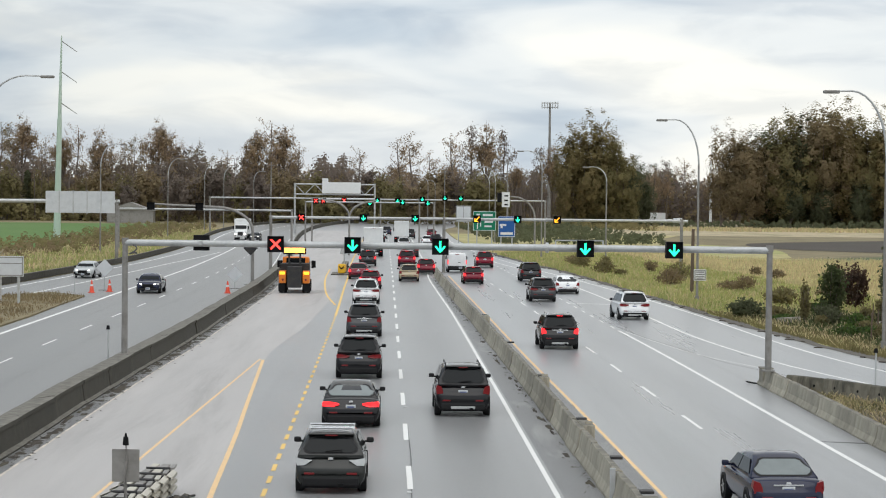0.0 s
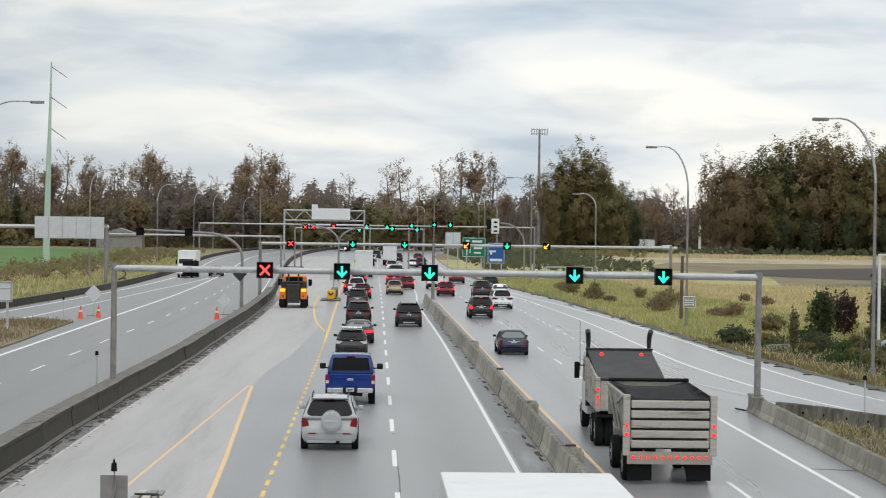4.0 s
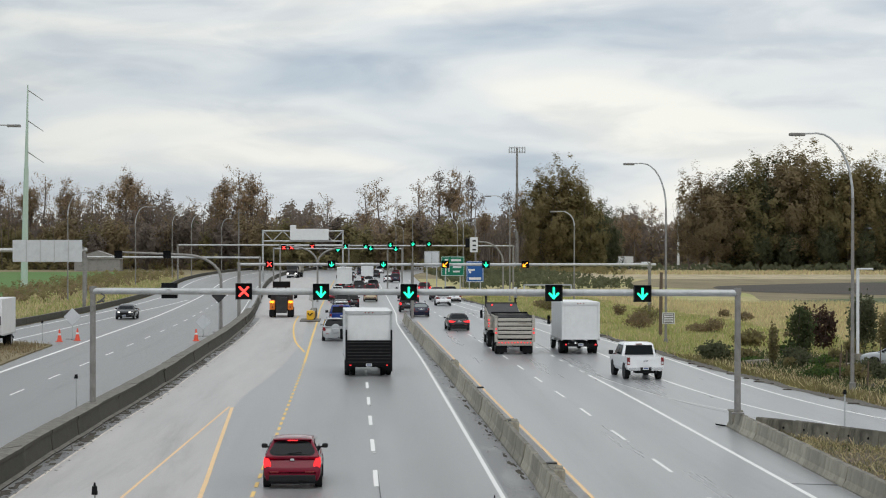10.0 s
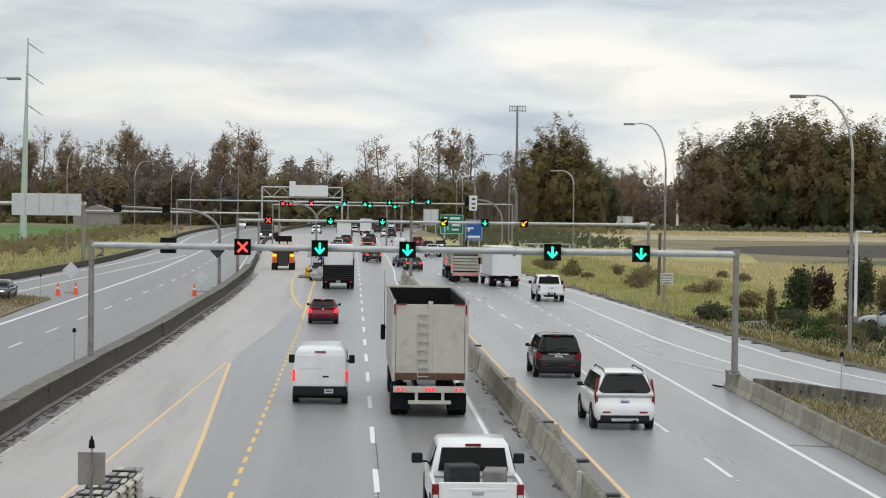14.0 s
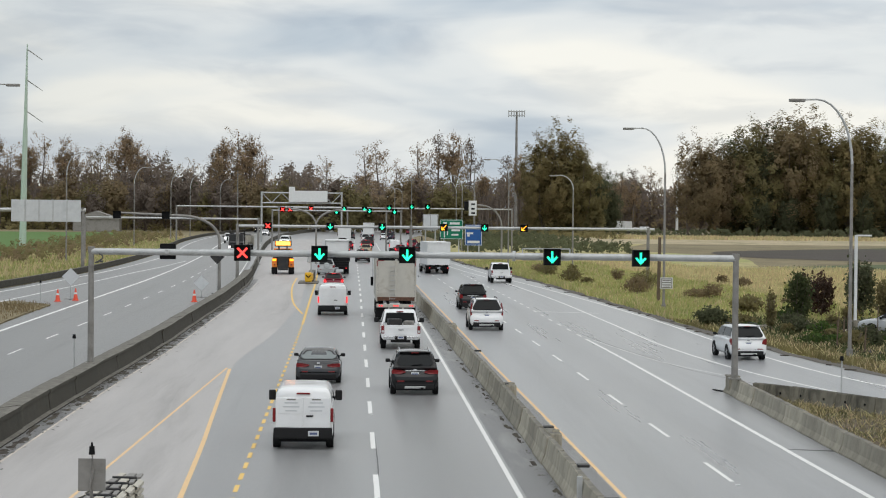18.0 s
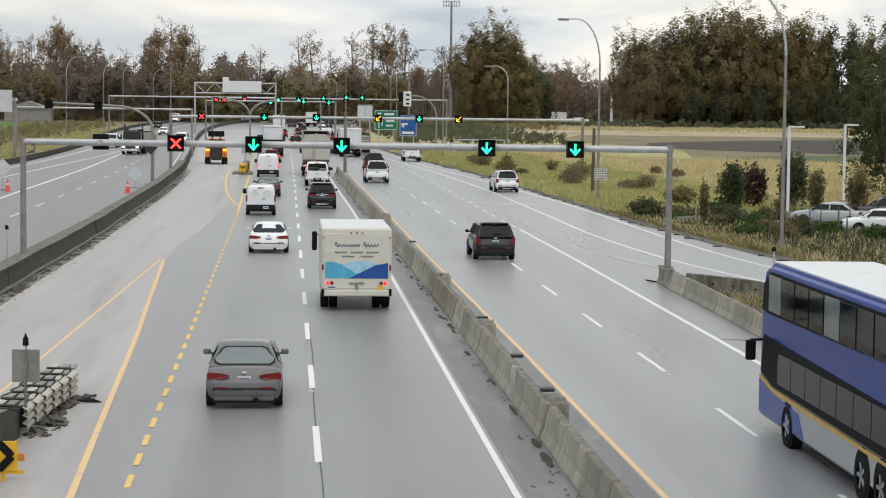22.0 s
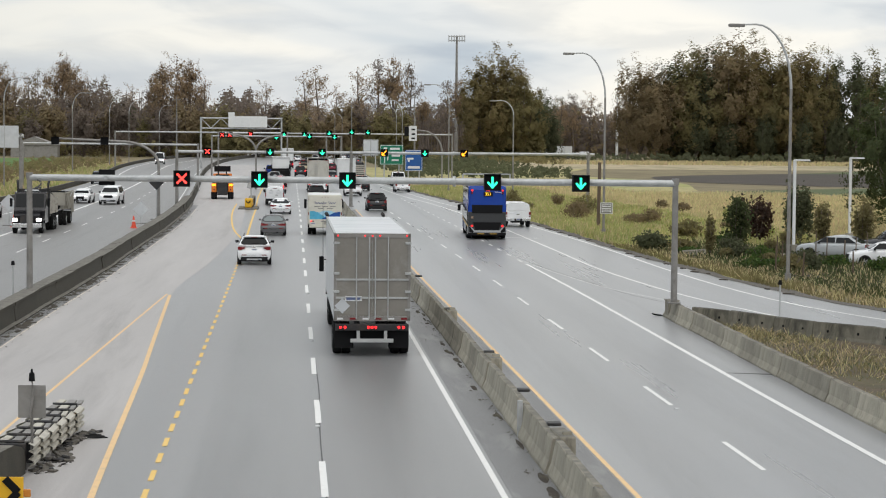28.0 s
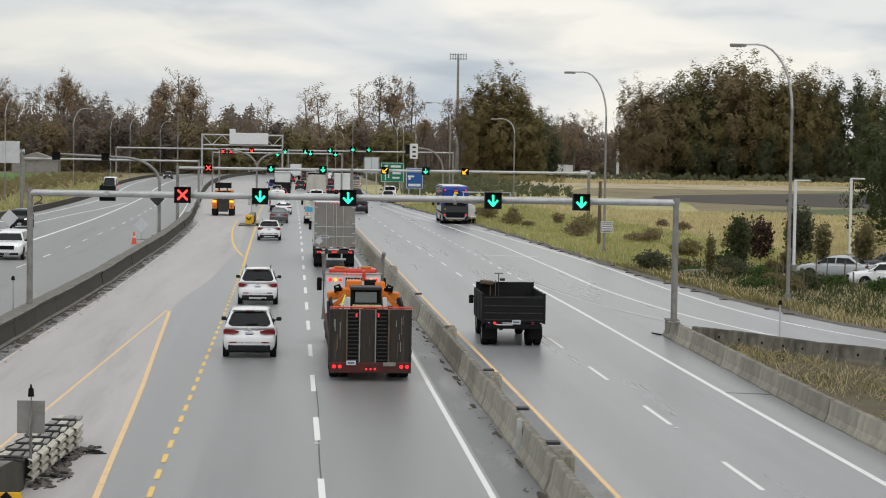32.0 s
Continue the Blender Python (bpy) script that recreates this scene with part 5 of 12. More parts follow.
def leafy(seed, h, width, mat, clumps, per, leaf, label, first=0.08, boughs=7, bunch=0.9, slim=1.0, twigs=40):
    """A broadleaf tree whose crown is built of upright boughs, each a ragged column of leaf bunches."""
    rd, rn = random.Random(seed), np.random.default_rng(seed)
    t = thing("tree", label, "tree", "trees")
    bm = bmesh.new()
    pipe(bm, [(0, 0, 0), (rd.uniform(-.01, .01) * h, 0, h * 0.4), (rd.uniform(-.02, .02) * h, rd.uniform(-.02, .02) * h, h * 0.80)], [0.016 * h, 0.011 * h, 0.02], 7)
    cols = []
    for k in range(boughs):
        a = 2 * math.pi * (k + rd.uniform(-.3, .3)) / max(1, boughs - 1)
        away = 0.0 if k == 0 else width * 0.5 * rd.uniform(0.25, 0.72)
        top = h * (0.98 if k == 0 else rd.uniform(0.80, 1.0) - 0.26 * away / width)
        foot = h * first * rd.uniform(0.7, 1.5) if away < 0.3 * width else h * (first + rd.uniform(0.0, 0.22))
        cols.append((math.cos(a) * away, math.sin(a) * away, foot, top, width * slim * rd.uniform(0.20, 0.31)))
        x, y, f, tp, r = cols[-1]
        pipe(bm, [(0, 0, max(0.05 * h, f * 0.7)), (x * 0.7, y * 0.7, f + (tp - f) * 0.35), (x, y, f + (tp - f) * 0.82)], [0.008 * h, 0.005 * h, 0.02], 5)
    weigh = [(c[3] - c[2]) * c[4] for c in cols]
    centres, outs = [], []
    for k in range(clumps):
        x, y, f, tp, r = rd.choices(cols, weigh)[0]
        u = Vector((rd.gauss(0, 1), rd.gauss(0, 1), rd.gauss(0, 1))).normalized()
        q = rd.uniform(0.55, 1.0)
        z = (f + tp) / 2 + u.z * q * (tp - f) / 2
        w = math.sqrt(max(0.12, 1 - (abs(z - (f + (tp - f) * 0.45)) / (0.60 * (tp - f))) ** 2))
        flat = Vector((u.x, u.y, 0)).normalized()
        centres.append((x + flat.x * r * q * w, y + flat.y * r * q * w, min(z, h * 0.985)))
        outs.append((u.x, u.y, u.z))
    for k in range(twigs):
        p = Vector(rd.choice(centres))
        q = p + Vector((rd.uniform(-1, 1), rd.uniform(-1, 1), rd.uniform(0.4, 1.8))) * bunch * 1.3
        pipe(bm, [p, q], [0.05, 0.015], 3)
    part("trunk", bm, BARK, t)
    cloud_mesh("crown", clump_quads(rn, centres, outs, bunch, per, leaf), mat, t)
    return t


BARE = "tall half-bare autumn poplar with rust-brown leaves"
kinds = {
    "rust": [leafy(s, 25, 9.5, LEAF_RUST, 150, 22, 0.23, BARE, 0.46, 6, 1.0, 0.9, 150) for s in (11, 12, 43)],
    "bare": [tree(s, 24, 7.5, m, 1500, 0.20, label="tall nearly bare autumn tree with thin twigs", bare=0.45, clump=0.5, limbs=22) for s, m in ((13, LEAF_RUST), (14, TWIGS), (15, LEAF_BROWN))],
    "full": [leafy(s, 28, 15, m, 440, 42, 0.27, "large dense autumn cottonwood with olive-brown leaves", 0.03, 9, 1.25, 1.0, 0) for s, m in ((16, LEAF_OLIVE), (17, LEAF_MIXED), (18, LEAF_BROWN))],
    "dark": [leafy(s, 26, 13, LEAF_DARK, 370, 38, 0.27, "dark green broadleaf tree", 0.02, 8, 1.25, 1.0, 0) for s in (19, 20)],
    "thin": [leafy(s, 28, 9, m, 150, 26, 0.27, "tall thin poplar with gaps in its olive crown", 0.2, 5, 1.1, 0.8, 60) for s, m in ((44, LEAF_OLIVE), (45, LEAF_DARK))],
    "scrub": [leafy(s, 12, 8, m, 140, 24, 0.27, "low brown scrub tree at the field's edge", 0.03, 6, 0.9, 1.0, 0) for s, m in ((21, LEAF_BROWN), (22, TWIGS), (23, LEAF_OLIVE))],
}
used = set()
rt = random.Random(77)


def plant(kind, x, y, s=1.0, which=None):
    src = kinds[kind][rt.randrange(len(kinds[kind])) if which is None else which]
    m = pose(x, y, -0.05, 0, 0, rt.uniform(0, 360)) @ Matrix.Diagonal((s * rt.uniform(0.9, 1.1), s * rt.uniform(0.9, 1.1), s, 1))
    if src.name not in used:
        used.add(src.name)
        src.matrix_basis = m
        return src
    c = copy_thing(src, pose(0, 0, 0))
    c.matrix_basis = m
    return c


# the wood on the left, half bare
for x, s, k in ((-118, 1.05, "rust"), (-111, 1.2, "bare"), (-105, 1.22, "rust"), (-97, 1.0, "bare"), (-92, 1.02, "rust"), (-87, 1.12, "bare"), (-82, 1.08, "rust"), (-79, 0.9, "bare"), (-74, 0.95, "bare"), (-71, 1.0, "bare"), (-66.5, 1.2, "rust"), (-62, 1.05, "rust"), (-58, 0.9, "bare"), (-54, 0.95, "bare"), (-50, 0.8, "bare"), (-46, 0.85, "bare"), (-41, 0.8, "bare"), (-36.5, 1.1, "rust"), (-33, 1.22, "bare"), (-29.5, 1.15, "rust"), (-25, 0.95, "bare"), (-126, 1.1, "bare"), (-133, 1.2, "rust"), (-142, 1.0, "bare")):
    plant(k, x, 610 + rt.uniform(-12, 12), s)
for k in range(46):
    x = -150 + 4.0 * k + rt.uniform(-2, 2)
    plant("scrub", x, 585 + rt.uniform(-14, 22), rt.uniform(0.95, 1.5))
# the far wood behind the road
for k in range(40):
    x = -30 + 3.6 * k + rt.uniform(-2, 2)
    plant(rt.choice(("bare", "bare", "scrub", "rust")), x, 700 + rt.uniform(-20, 40), rt.uniform(0.62, 0.82))
for x, s, k in ((4, 1.08, "bare"), (8, 1.15, "bare"), (20, 1.15, "bare"), (26, 1.25, "bare"), (31, 1.25, "rust"), (36, 1.2, "bare"), (-8, 0.95, "bare"), (14, 0.9, "bare")):
    plant(k, x, 660 + rt.uniform(-10, 10), s)
# the big trees in the middle and on the right
for x, y, s, k, wch in ((55, 560, 1.16, "full", 1), (50, 557, 1.0, "full", 1), (60, 558, 0.96, "full", 0), (64, 566, 0.78, "dark", 0), (41.5, 575, 0.9, "bare", None), (45, 572, 0.9, "rust", None), (69, 570, 0.62, "dark", 1),
                        (97, 588, 1.10, "full", 2), (101, 586, 0.98, "full", 2), (106, 592, 1.26, "dark", 0), (111, 590, 1.28, "full", 0), (117, 594, 1.38, "dark", 1), (122, 590, 1.36, "full", 2), (128, 592, 1.37, "full", 1), (134, 594, 1.31, "full", 0),
                        (139, 590, 1.30, "full", 1), (145, 594, 1.22, "full", 0), (150, 590, 1.22, "thin", 0), (154, 594, 1.24, "thin", 1), (159, 590, 1.26, "thin", 1), (164, 592, 1.22, "thin", 0), (169, 590, 1.28, "thin", 1), (176, 592, 1.2, "dark", 0), (184, 594, 1.25, "thin", 0), (192, 590, 1.25, "dark", 1),
                        (93.5, 588, 0.85, "bare", 0), (112, 584, 0.6, "dark", 0), (121, 584, 0.55, "dark", 1), (131, 584, 0.6, "dark", 0), (142, 584, 0.55, "dark", 1), (152, 586, 0.55, "dark", 0), (163, 586, 0.6, "dark", 1), (173, 586, 0.55, "dark", 0)):
    plant(k, x, y, s, wch)
for k in range(16):
    plant(rt.choice(("scrub", "bare", "dark")), 62 + 2.6 * k + rt.uniform(-1, 1), 720 + rt.uniform(-20, 20), rt.uniform(0.8, 0.95) if k % 3 else 0.75)
fir = conifer(5, 13.5, 6.5, "dark green fir among bare trees")
fir.matrix_basis = pose(-44.0, 590, 0)
fir2 = copy_thing(fir, pose(-101, 600, 0))
near_tree = leafy(31, 13.0, 9.5, LEAF_DEEP, 560, 40, 0.10, "large dark green tree beside the car park", 0.04, 9, 0.42, 1.0, 60)
near_tree.matrix_basis = pose(43.6, 150, 0)
copy_thing(near_tree, pose(51.5, 158, 0, 0, 0, 140))

# undergrowth bands, past counting
rn = np.random.default_rng(3)


def thicket(name, label, mat, n, x0, x1, y0, y1, h, size, bunch=1.0, per=18):
    n = n // per
    x = rn.uniform(x0, x1, n)
    y = rn.uniform(y0, y1, n)
    top = h * (0.78 + 0.16 * np.sin(x * 0.21 + 1.3) * np.sin(x * 0.083) + 0.12 * np.sin(x * 0.9) + 0.10 * np.sin(x * 2.3 + y))
    z = rn.uniform(0, 1, n) ** 0.8 * np.maximum(top, 0.35 * h)
    ob = cloud_mesh(name, clump_quads(rn, np.stack([x, y, z], 1), np.tile((0.0, -0.8, 0.4), (n, 1)), bunch, per, size), mat, None, label, "stuff")
    ob["category"] = "undergrowth"
    return ob


def far_stems(name, label, n, x0, x1, y0, y1, h0, h1):
    """Bare slender stems standing close together in the wood."""
    bm, rd = bmesh.new(), random.Random(n)
    for k in range(n):
        x, y, h = rd.uniform(x0, x1), rd.uniform(y0, y1), rd.uniform(h0, h1)
        lean = rd.uniform(-.04, .04) * h
        pipe(bm, [(x, y, 0), (x + lean * 0.4, y, h * 0.55), (x + lean, y, h)], [0.16, 0.11, 0.03], 4)
        for j in range(3):
            z = h * rd.uniform(0.5, 0.9)
            q = x + lean * z / h
            pipe(bm, [(q, y, z), (q + rd.uniform(-1.6, 1.6), y, z + rd.uniform(0.8, 2.6))], [0.06, 0.02], 3)
    tagged(part(name, bm, BARK), label, "undergrowth", kind="stuff")


far_stems("wood_stems", "grey-brown bare stems crowded along the wood's edge", 190, -170, -14, 588, 604, 9, 19)
far_stems("wood_stems", "thin bare stems of the distant wood", 110, -14, 60, 672, 690, 9, 17)
thicket("wood_edge", "dense brown leafless undergrowth under the roadside wood", TWIGS, 90000, -175, -12, 600, 640, 19, 0.36, 1.3)
thicket("wood_edge", "brown leafy thicket inside the roadside wood", LEAF_BROWN, 34000, -175, -12, 598, 625, 14, 0.36, 1.3)
thicket("wood_edge", "olive and brown undergrowth along the wood's foot", LEAF_OLIVE, 14000, -175, 30, 578, 600, 5.0, 0.36, 1.0)
thicket("far_wood", "distant brown wood behind the motorway", TWIGS, 70000, -60, 130, 690, 730, 16.5, 0.40, 1.4)
thicket("far_wood", "distant dark green and brown wood", LEAF_BROWN, 30000, -60, 220, 690, 730, 14, 0.40, 1.4)
# the shade at the trees' foot is put into this thicket's dark leaves
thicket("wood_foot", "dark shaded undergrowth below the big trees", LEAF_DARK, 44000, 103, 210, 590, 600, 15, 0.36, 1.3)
thicket("wood_foot", "olive-brown foliage filling the big trees", LEAF_OLIVE, 26000, 101, 150, 590, 600, 19, 0.36, 1.3)
thicket("tree_foot", "olive-brown foliage under the lone trees", LEAF_OLIVE, 9000, 47, 66, 556, 566, 9, 0.34, 1.0)
thicket("hedge", "low dark green hedge along the field's end", LEAF_DARK, 7000, 62, 210, 560, 572, 2.2, 0.3, 0.6)
thicket("bramble", "dark green bramble bank beside the motorway", LEAF_DARK, 16000, 18, 46, 330, 540, 1.7, 0.2, 0.5)
thicket("bramble", "olive bramble bank beside the motorway", LEAF_OLIVE, 9000, 18, 66, 505, 560, 1.6, 0.2, 0.5)
thicket("verge_scrub", "brown and olive scrub on the far verge", LEAF_OLIVE, 9000, -52, -37, 250, 470, 2.0, 0.16, 0.5)
thicket("verge_scrub", "rusty scrub on the far verge", LEAF_BROWN, 4500, -48, -36, 230, 470, 1.8, 0.16, 0.5)


def grass(name, label, mat, n, xs, ys, h, wide=0.05, lie=0.35):
    """Upright blades of grass; xs gives the sides for each y."""
    y = rn.uniform(*ys, n)
    lo = np.array([xs[0](v) for v in y])
    hi = np.array([xs[1](v) for v in y])
    x = lo + (hi - lo) * rn.uniform(0, 1, n)
    patch = 0.55 + 0.45 * np.sin(x * 0.7 + np.sin(y * 0.31) * 2) * np.sin(y * 0.19 + x * 0.13)
    hh = h * (0.35 + 0.75 * patch) * rn.uniform(0.6, 1.25, n)
    w = wide * rn.uniform(0.6, 1.5, n)
    a = rn.uniform(0, math.pi, n)
    dx, dy = np.cos(a) * w, np.sin(a) * w * 0.6
    lx, ly = rn.normal(0, lie, n) * hh, rn.normal(0, lie, n) * hh
    z0 = np.full(n, -0.06)
    q = np.stack([np.stack([x - dx, y - dy, z0], 1), np.stack([x + dx, y + dy, z0], 1), np.stack([x + lx + dx * .3, y + ly, hh], 1), np.stack([x + lx - dx * .3, y + ly, hh * 0.97], 1)], 1)
    ob = cloud_mesh(name, q, mat, None, label, "stuff")
    ob["category"] = "grass"
    return ob


edge_r = lambda y: ROAD_RIGHT(y) + 0.6
grass("verge_grass", "long tan dry grass on the verge", BLADE_DRY, 46000, (edge_r, lambda y: ROAD_RIGHT(y) + 34 + 0.06 * y), (139, 262), 0.5, 0.045)
grass("verge_grass", "yellow-green grass on the verge", BLADE_GREEN, 40000, (edge_r, lambda y: ROAD_RIGHT(y) + 16), (139, 280), 0.5, 0.045)
grass("verge_grass", "olive grass at the planting bed", LEAF_OLIVE, 6000, (edge_r, lambda y: ROAD_RIGHT(y) + 3.0), (100, 142), 0.25, 0.022)
bed_l, bed_r = lambda y: ROAD_RIGHT(y) + 0.9, lambda y: ROAD_RIGHT(y) + 13
grass("bed_weeds", "dark green weeds in the planting bed", LEAF_DEEP, 5000, (lambda y: ROAD_RIGHT(y) + 2.6, bed_r), (92, 140), 0.45, 0.05, 0.7)
grass("bed_weeds", "brown dead stalks in the planting bed", BLADE_DRY, 6000, (bed_l, bed_r), (86, 140), 0.38, 0.03, 0.6)
grass("bed_weeds", "dark green weeds at the barrier's foot in the gore", LEAF_DEEP, 2600, (lambda y: 15.8, lambda y: 15.5 + 0.42 * max(0, 81 - y)), (46, 78), 0.26, 0.03, 0.8)
grass("field_grass", "tufts of dry grass far along the verge", BLADE_DRY, 6000, (edge_r, lambda y: ROAD_RIGHT(y) + 28), (262, 330), 0.5, 0.09)
grass("field_grass", "pale dry grass across the field", BLADE_DRY, 9000, (lambda y: 60, lambda y: 215), (505, 560), 0.6, 0.2)
grass("field_grass", "pale dry grass across the near field", BLADE_DRY, 14000, (lambda y: 40, lambda y: 62 + 0.12 * y), (170, 250), 0.55, 0.09)
grass("verge_grass", "short mixed green grass beside the ramp", LEAF_OLIVE, 9000, (edge_r, lambda y: ROAD_RIGHT(y) + 7), (74, 125), 0.22, 0.022)
grass("verge_grass", "yellow-green grass on the far verge", BLADE_DRY, 9000, (lambda y: LEFT_EDGE(y) - 16, lambda y: LEFT_EDGE(y) - 0.9), (140, 460), 0.8, 0.08)
grass("verge_grass", "green grass on the far verge", BLADE_GREEN, 22000, (lambda y: LEFT_EDGE(y) - 14, lambda y: LEFT_EDGE(y) - 0.9), (140, 430), 0.6, 0.08)
grass("island_grass", "brown dry grass on the traffic island", LEAF_BROWN, 7000, (lambda y: -30.5 + 0.10 * max(0, y - 125), lambda y: -21.5), (92, 153), 0.42, 0.035)
grass("gore_grass", "dry straw grass between the barriers", BLADE_DRY, 3600, (lambda y: 15.5, lambda y: 15.5 + 0.42 * max(0, 81 - y)), (44, 78), 0.38, 0.018, 0.8)
grass("gore_grass", "olive weeds between the barriers", LEAF_OLIVE, 7000, (lambda y: 15.5, lambda y: 15.5 + 0.40 * max(0, 81 - y)), (44, 80), 0.34, 0.018, 0.7)


def bush(x, y, w, h, mat, n, size, label, name="bush"):
    b = thing(name, label, "shrub", "shrubs", pose(x, y, 0))
    rd = np.random.default_rng(int(x * 10 + y))
    bm = bmesh.new()
    for k in range(7):
        pipe(bm, [(0, 0, 0), (w * 0.2 * math.cos(k), w * 0.2 * math.sin(k), h * 0.45), (w * 0.38 * math.cos(k + .3), w * 0.38 * math.sin(k + .3), h * 0.85)], [0.04, 0.025, 0.01], 4)
    part("stem", bm, BARK, b)
    u = rd.normal(0, 1, (60, 3))
    u /= np.linalg.norm(u, axis=1, keepdims=True)
    c = u * np.array([w * 0.42, w * 0.42, h * 0.40]) * rd.uniform(0.5, 1, (60, 1)) + [0, 0, h * 0.52]
    q = leaf_quads(rd, c, size, n // 60, (w * 0.09, w * 0.09, h * 0.08))
    q[:, :, 2] = np.maximum(q[:, :, 2], 0.01)
    cloud_mesh("foliage", q, mat, b)
    return b


for x, y, w, h, mat, n, size, lab in (
        (22.7, 133, 2.4, 1.25, LEAF_DARK, 1500, 0.10, "low dark rounded bush at the road's edge"), (24.4, 131, 1.8, 0.9, LEAF_OLIVE, 900, 0.1, "low olive bush on the verge"),
        (25.2, 126.5, 0.75, 2.6, LEAF_OLIVE, 900, 0.09, "thin brown columnar conifer"), (27.9, 131, 2.0, 3.6, LEAF_DEEP, 2400, 0.10, "young green broadleaf tree by the car park"),
        (29.2, 136, 0.7, 3.4, LEAF_RED, 700, 0.10, "young dark red-leaved tree"), (34.2, 141, 2.2, 4.2, LEAF_DARK, 2300, 0.13, "dark green tree by the car park"), (34.0, 134, 1.3, 3.2, LEAF_OLIVE, 1300, 0.10, "olive young tree by the car park"), (31.9, 143, 2.0, 3.4, LEAF_RED, 1500, 0.12, "dark red shrub by the car park"), (36.2, 132, 1.6, 3.6, LEAF_OLIVE, 1500, 0.11, "olive young tree by the car park"),
        (30.2, 116, 1.6, 0.8, LEAF_GREEN, 1000, 0.09, "low green planting by the ramp"), (31.9, 112, 2.0, 0.9, LEAF_GREEN, 1300, 0.09, "low green planting by the ramp"), (33.5, 109, 2.0, 0.9, LEAF_GREEN, 1300, 0.09, "low green planting by the ramp"), (33.2, 113, 0.9, 2.9, LEAF_RED, 900, 0.09, "slim dark red-leaved tree"),
        (24.0, 178, 2.6, 1.7, LEAF_BROWN, 1100, 0.09, "brown shrub in tall grass"), (26.5, 190, 3.0, 1.9, LEAF_OLIVE, 1300, 0.09, "brown shrub in tall grass"), (29, 170, 2.2, 1.4, LEAF_BROWN, 1000, 0.08, "brown shrub in tall grass"), (21.3, 205, 2.6, 1.6, LEAF_OLIVE, 1100, 0.09, "brown shrub in tall grass"),
        (27.5, 146, 2.5, 1.5, LEAF_OLIVE, 900, 0.12, "weedy shrub by the ditch"), (20.6, 222, 2.4, 1.8, LEAF_OLIVE, 900, 0.09, "brown shrub in tall grass")):
    bush(x, y, w, h, mat, n, size, lab)
rb = random.Random(19)
for x, y, h in ((25.9, 112, 1.5), (26.3, 107.5, 1.4), (27.2, 116, 1.5), (28.6, 121, 1.6), (29.6, 110, 1.3), (31.2, 118, 1.5)):
    stake_post = thing("planting_stake", "pale wooden stake beside young planting", "stake", "planting stakes", pose(x, y, 0))
    bm = bmesh.new()
    tube(bm, (0, 0, -0.1), (rb.uniform(-.06, .06), 0, h), 0.05, 0.042, 8)
    part("pole", bm, WOOD_POST, stake_post)
for x, y, w in ((24.6, 128.5, 1.5), (26.6, 126.8, 1.1), (29.0, 124.6, 1.3), (30.6, 122.8, 0.9)):
    bm = bmesh.new()
    box(bm, 0, 0, 0.16, w, 0.5, 0.34, (rb.uniform(-6, 6), rb.uniform(-6, 6), rb.uniform(-20, 20)), 0.06)
    slab = part("rubble_slab", bm, CONCRETE)
    slab.matrix_basis = pose(x, y, 0)
    tagged(slab, "pale broken concrete slab lying in weeds", "rubble", "rubble slabs")
for k in range(20):
    y = rb.uniform(112, 139)
    x = ROAD_RIGHT(y) + rb.uniform(3.5, 13 if y > 127 else 7.5)
    mat, lab = rb.choice(((LEAF_OLIVE, "olive shrub in the planting bed"), (LEAF_DARK, "dark shrub in the planting bed"), (LEAF_DARK, "dark shrub in the planting bed"), (LEAF_GREEN, "green shrub in the planting bed")))
    w, h = rb.uniform(0.8, 1.8), rb.uniform(0.4, 1.2)
    bush(x, y, w, h, mat, 900, 0.085, lab)
for k in range(14):
    y = rb.uniform(150, 240)
    bush(ROAD_RIGHT(y) + rb.uniform(3, 20), y, rb.uniform(1.2, 2.6), rb.uniform(0.7, 1.5), rb.choice((LEAF_OLIVE, LEAF_BROWN, BLADE_GREEN)), 800, 0.08, "low shrub in rough meadow grass")
for k in range(9):
    st = thing("tree_stake", "thin wooden planting stake", "stake", "stakes", pose(28.4 + 0.85 * k, 122.5 - 1.2 * k + 2.0 * (k % 2), 0))
    bm = bmesh.new()
    tube(bm, (0, 0, 0), (0.02, 0, 1.5 + 0.2 * (k % 3)), 0.035, 0.03, 6)
    part("pole", bm, WOOD_POST, st)
# low sheds far off
for x, y, w, h, mat in ((-67, 560, 12, 3.2, GALV_DARK),):
    sh = thing("far_shed", "small pale building far across the fields" if mat is SIGN_WHITE else "low dark barn roof beyond the green field", "shed", m=pose(x, y, 0))
    bm = bmesh.new()
    box(bm, 0, 0, h / 2, w, 6, h)
    part("wall", bm, mat, sh)
    bm = bmesh.new()
    prism(bm, [(-w / 2 - 0.3, h), (0, h + w * 0.18), (w / 2 + 0.3, h)], -3.3, 3.3)
    part("roof", bm, GALV_DARK, sh)

# ---- unseen: the overpass on which the camera stands, and trees added behind to darken reflections ----
over = thing("overpass", "plain grey concrete road overpass with solid parapets", "bridge", kind="structure")
for nm, y, z, sy, sz in (("deck", -6.5, 5.75, 13.0, 0.35), ("parapet", 0.25, 6.4, 0.3, 1.0), ("parapet", -12.85, 6.4, 0.3, 1.0)):
    bm = bmesh.new()
    box(bm, 0, y, z, 120, sy, sz, bevel=0.03)
    part(nm, bm, CONCRETE, over)
for k in range(5):
    bm = bmesh.new()
    box(bm, 0, -1.2 - 2.65 * k, 5.3, 120, 0.5, 0.6)
    part("girder", bm, CONCRETE, over)
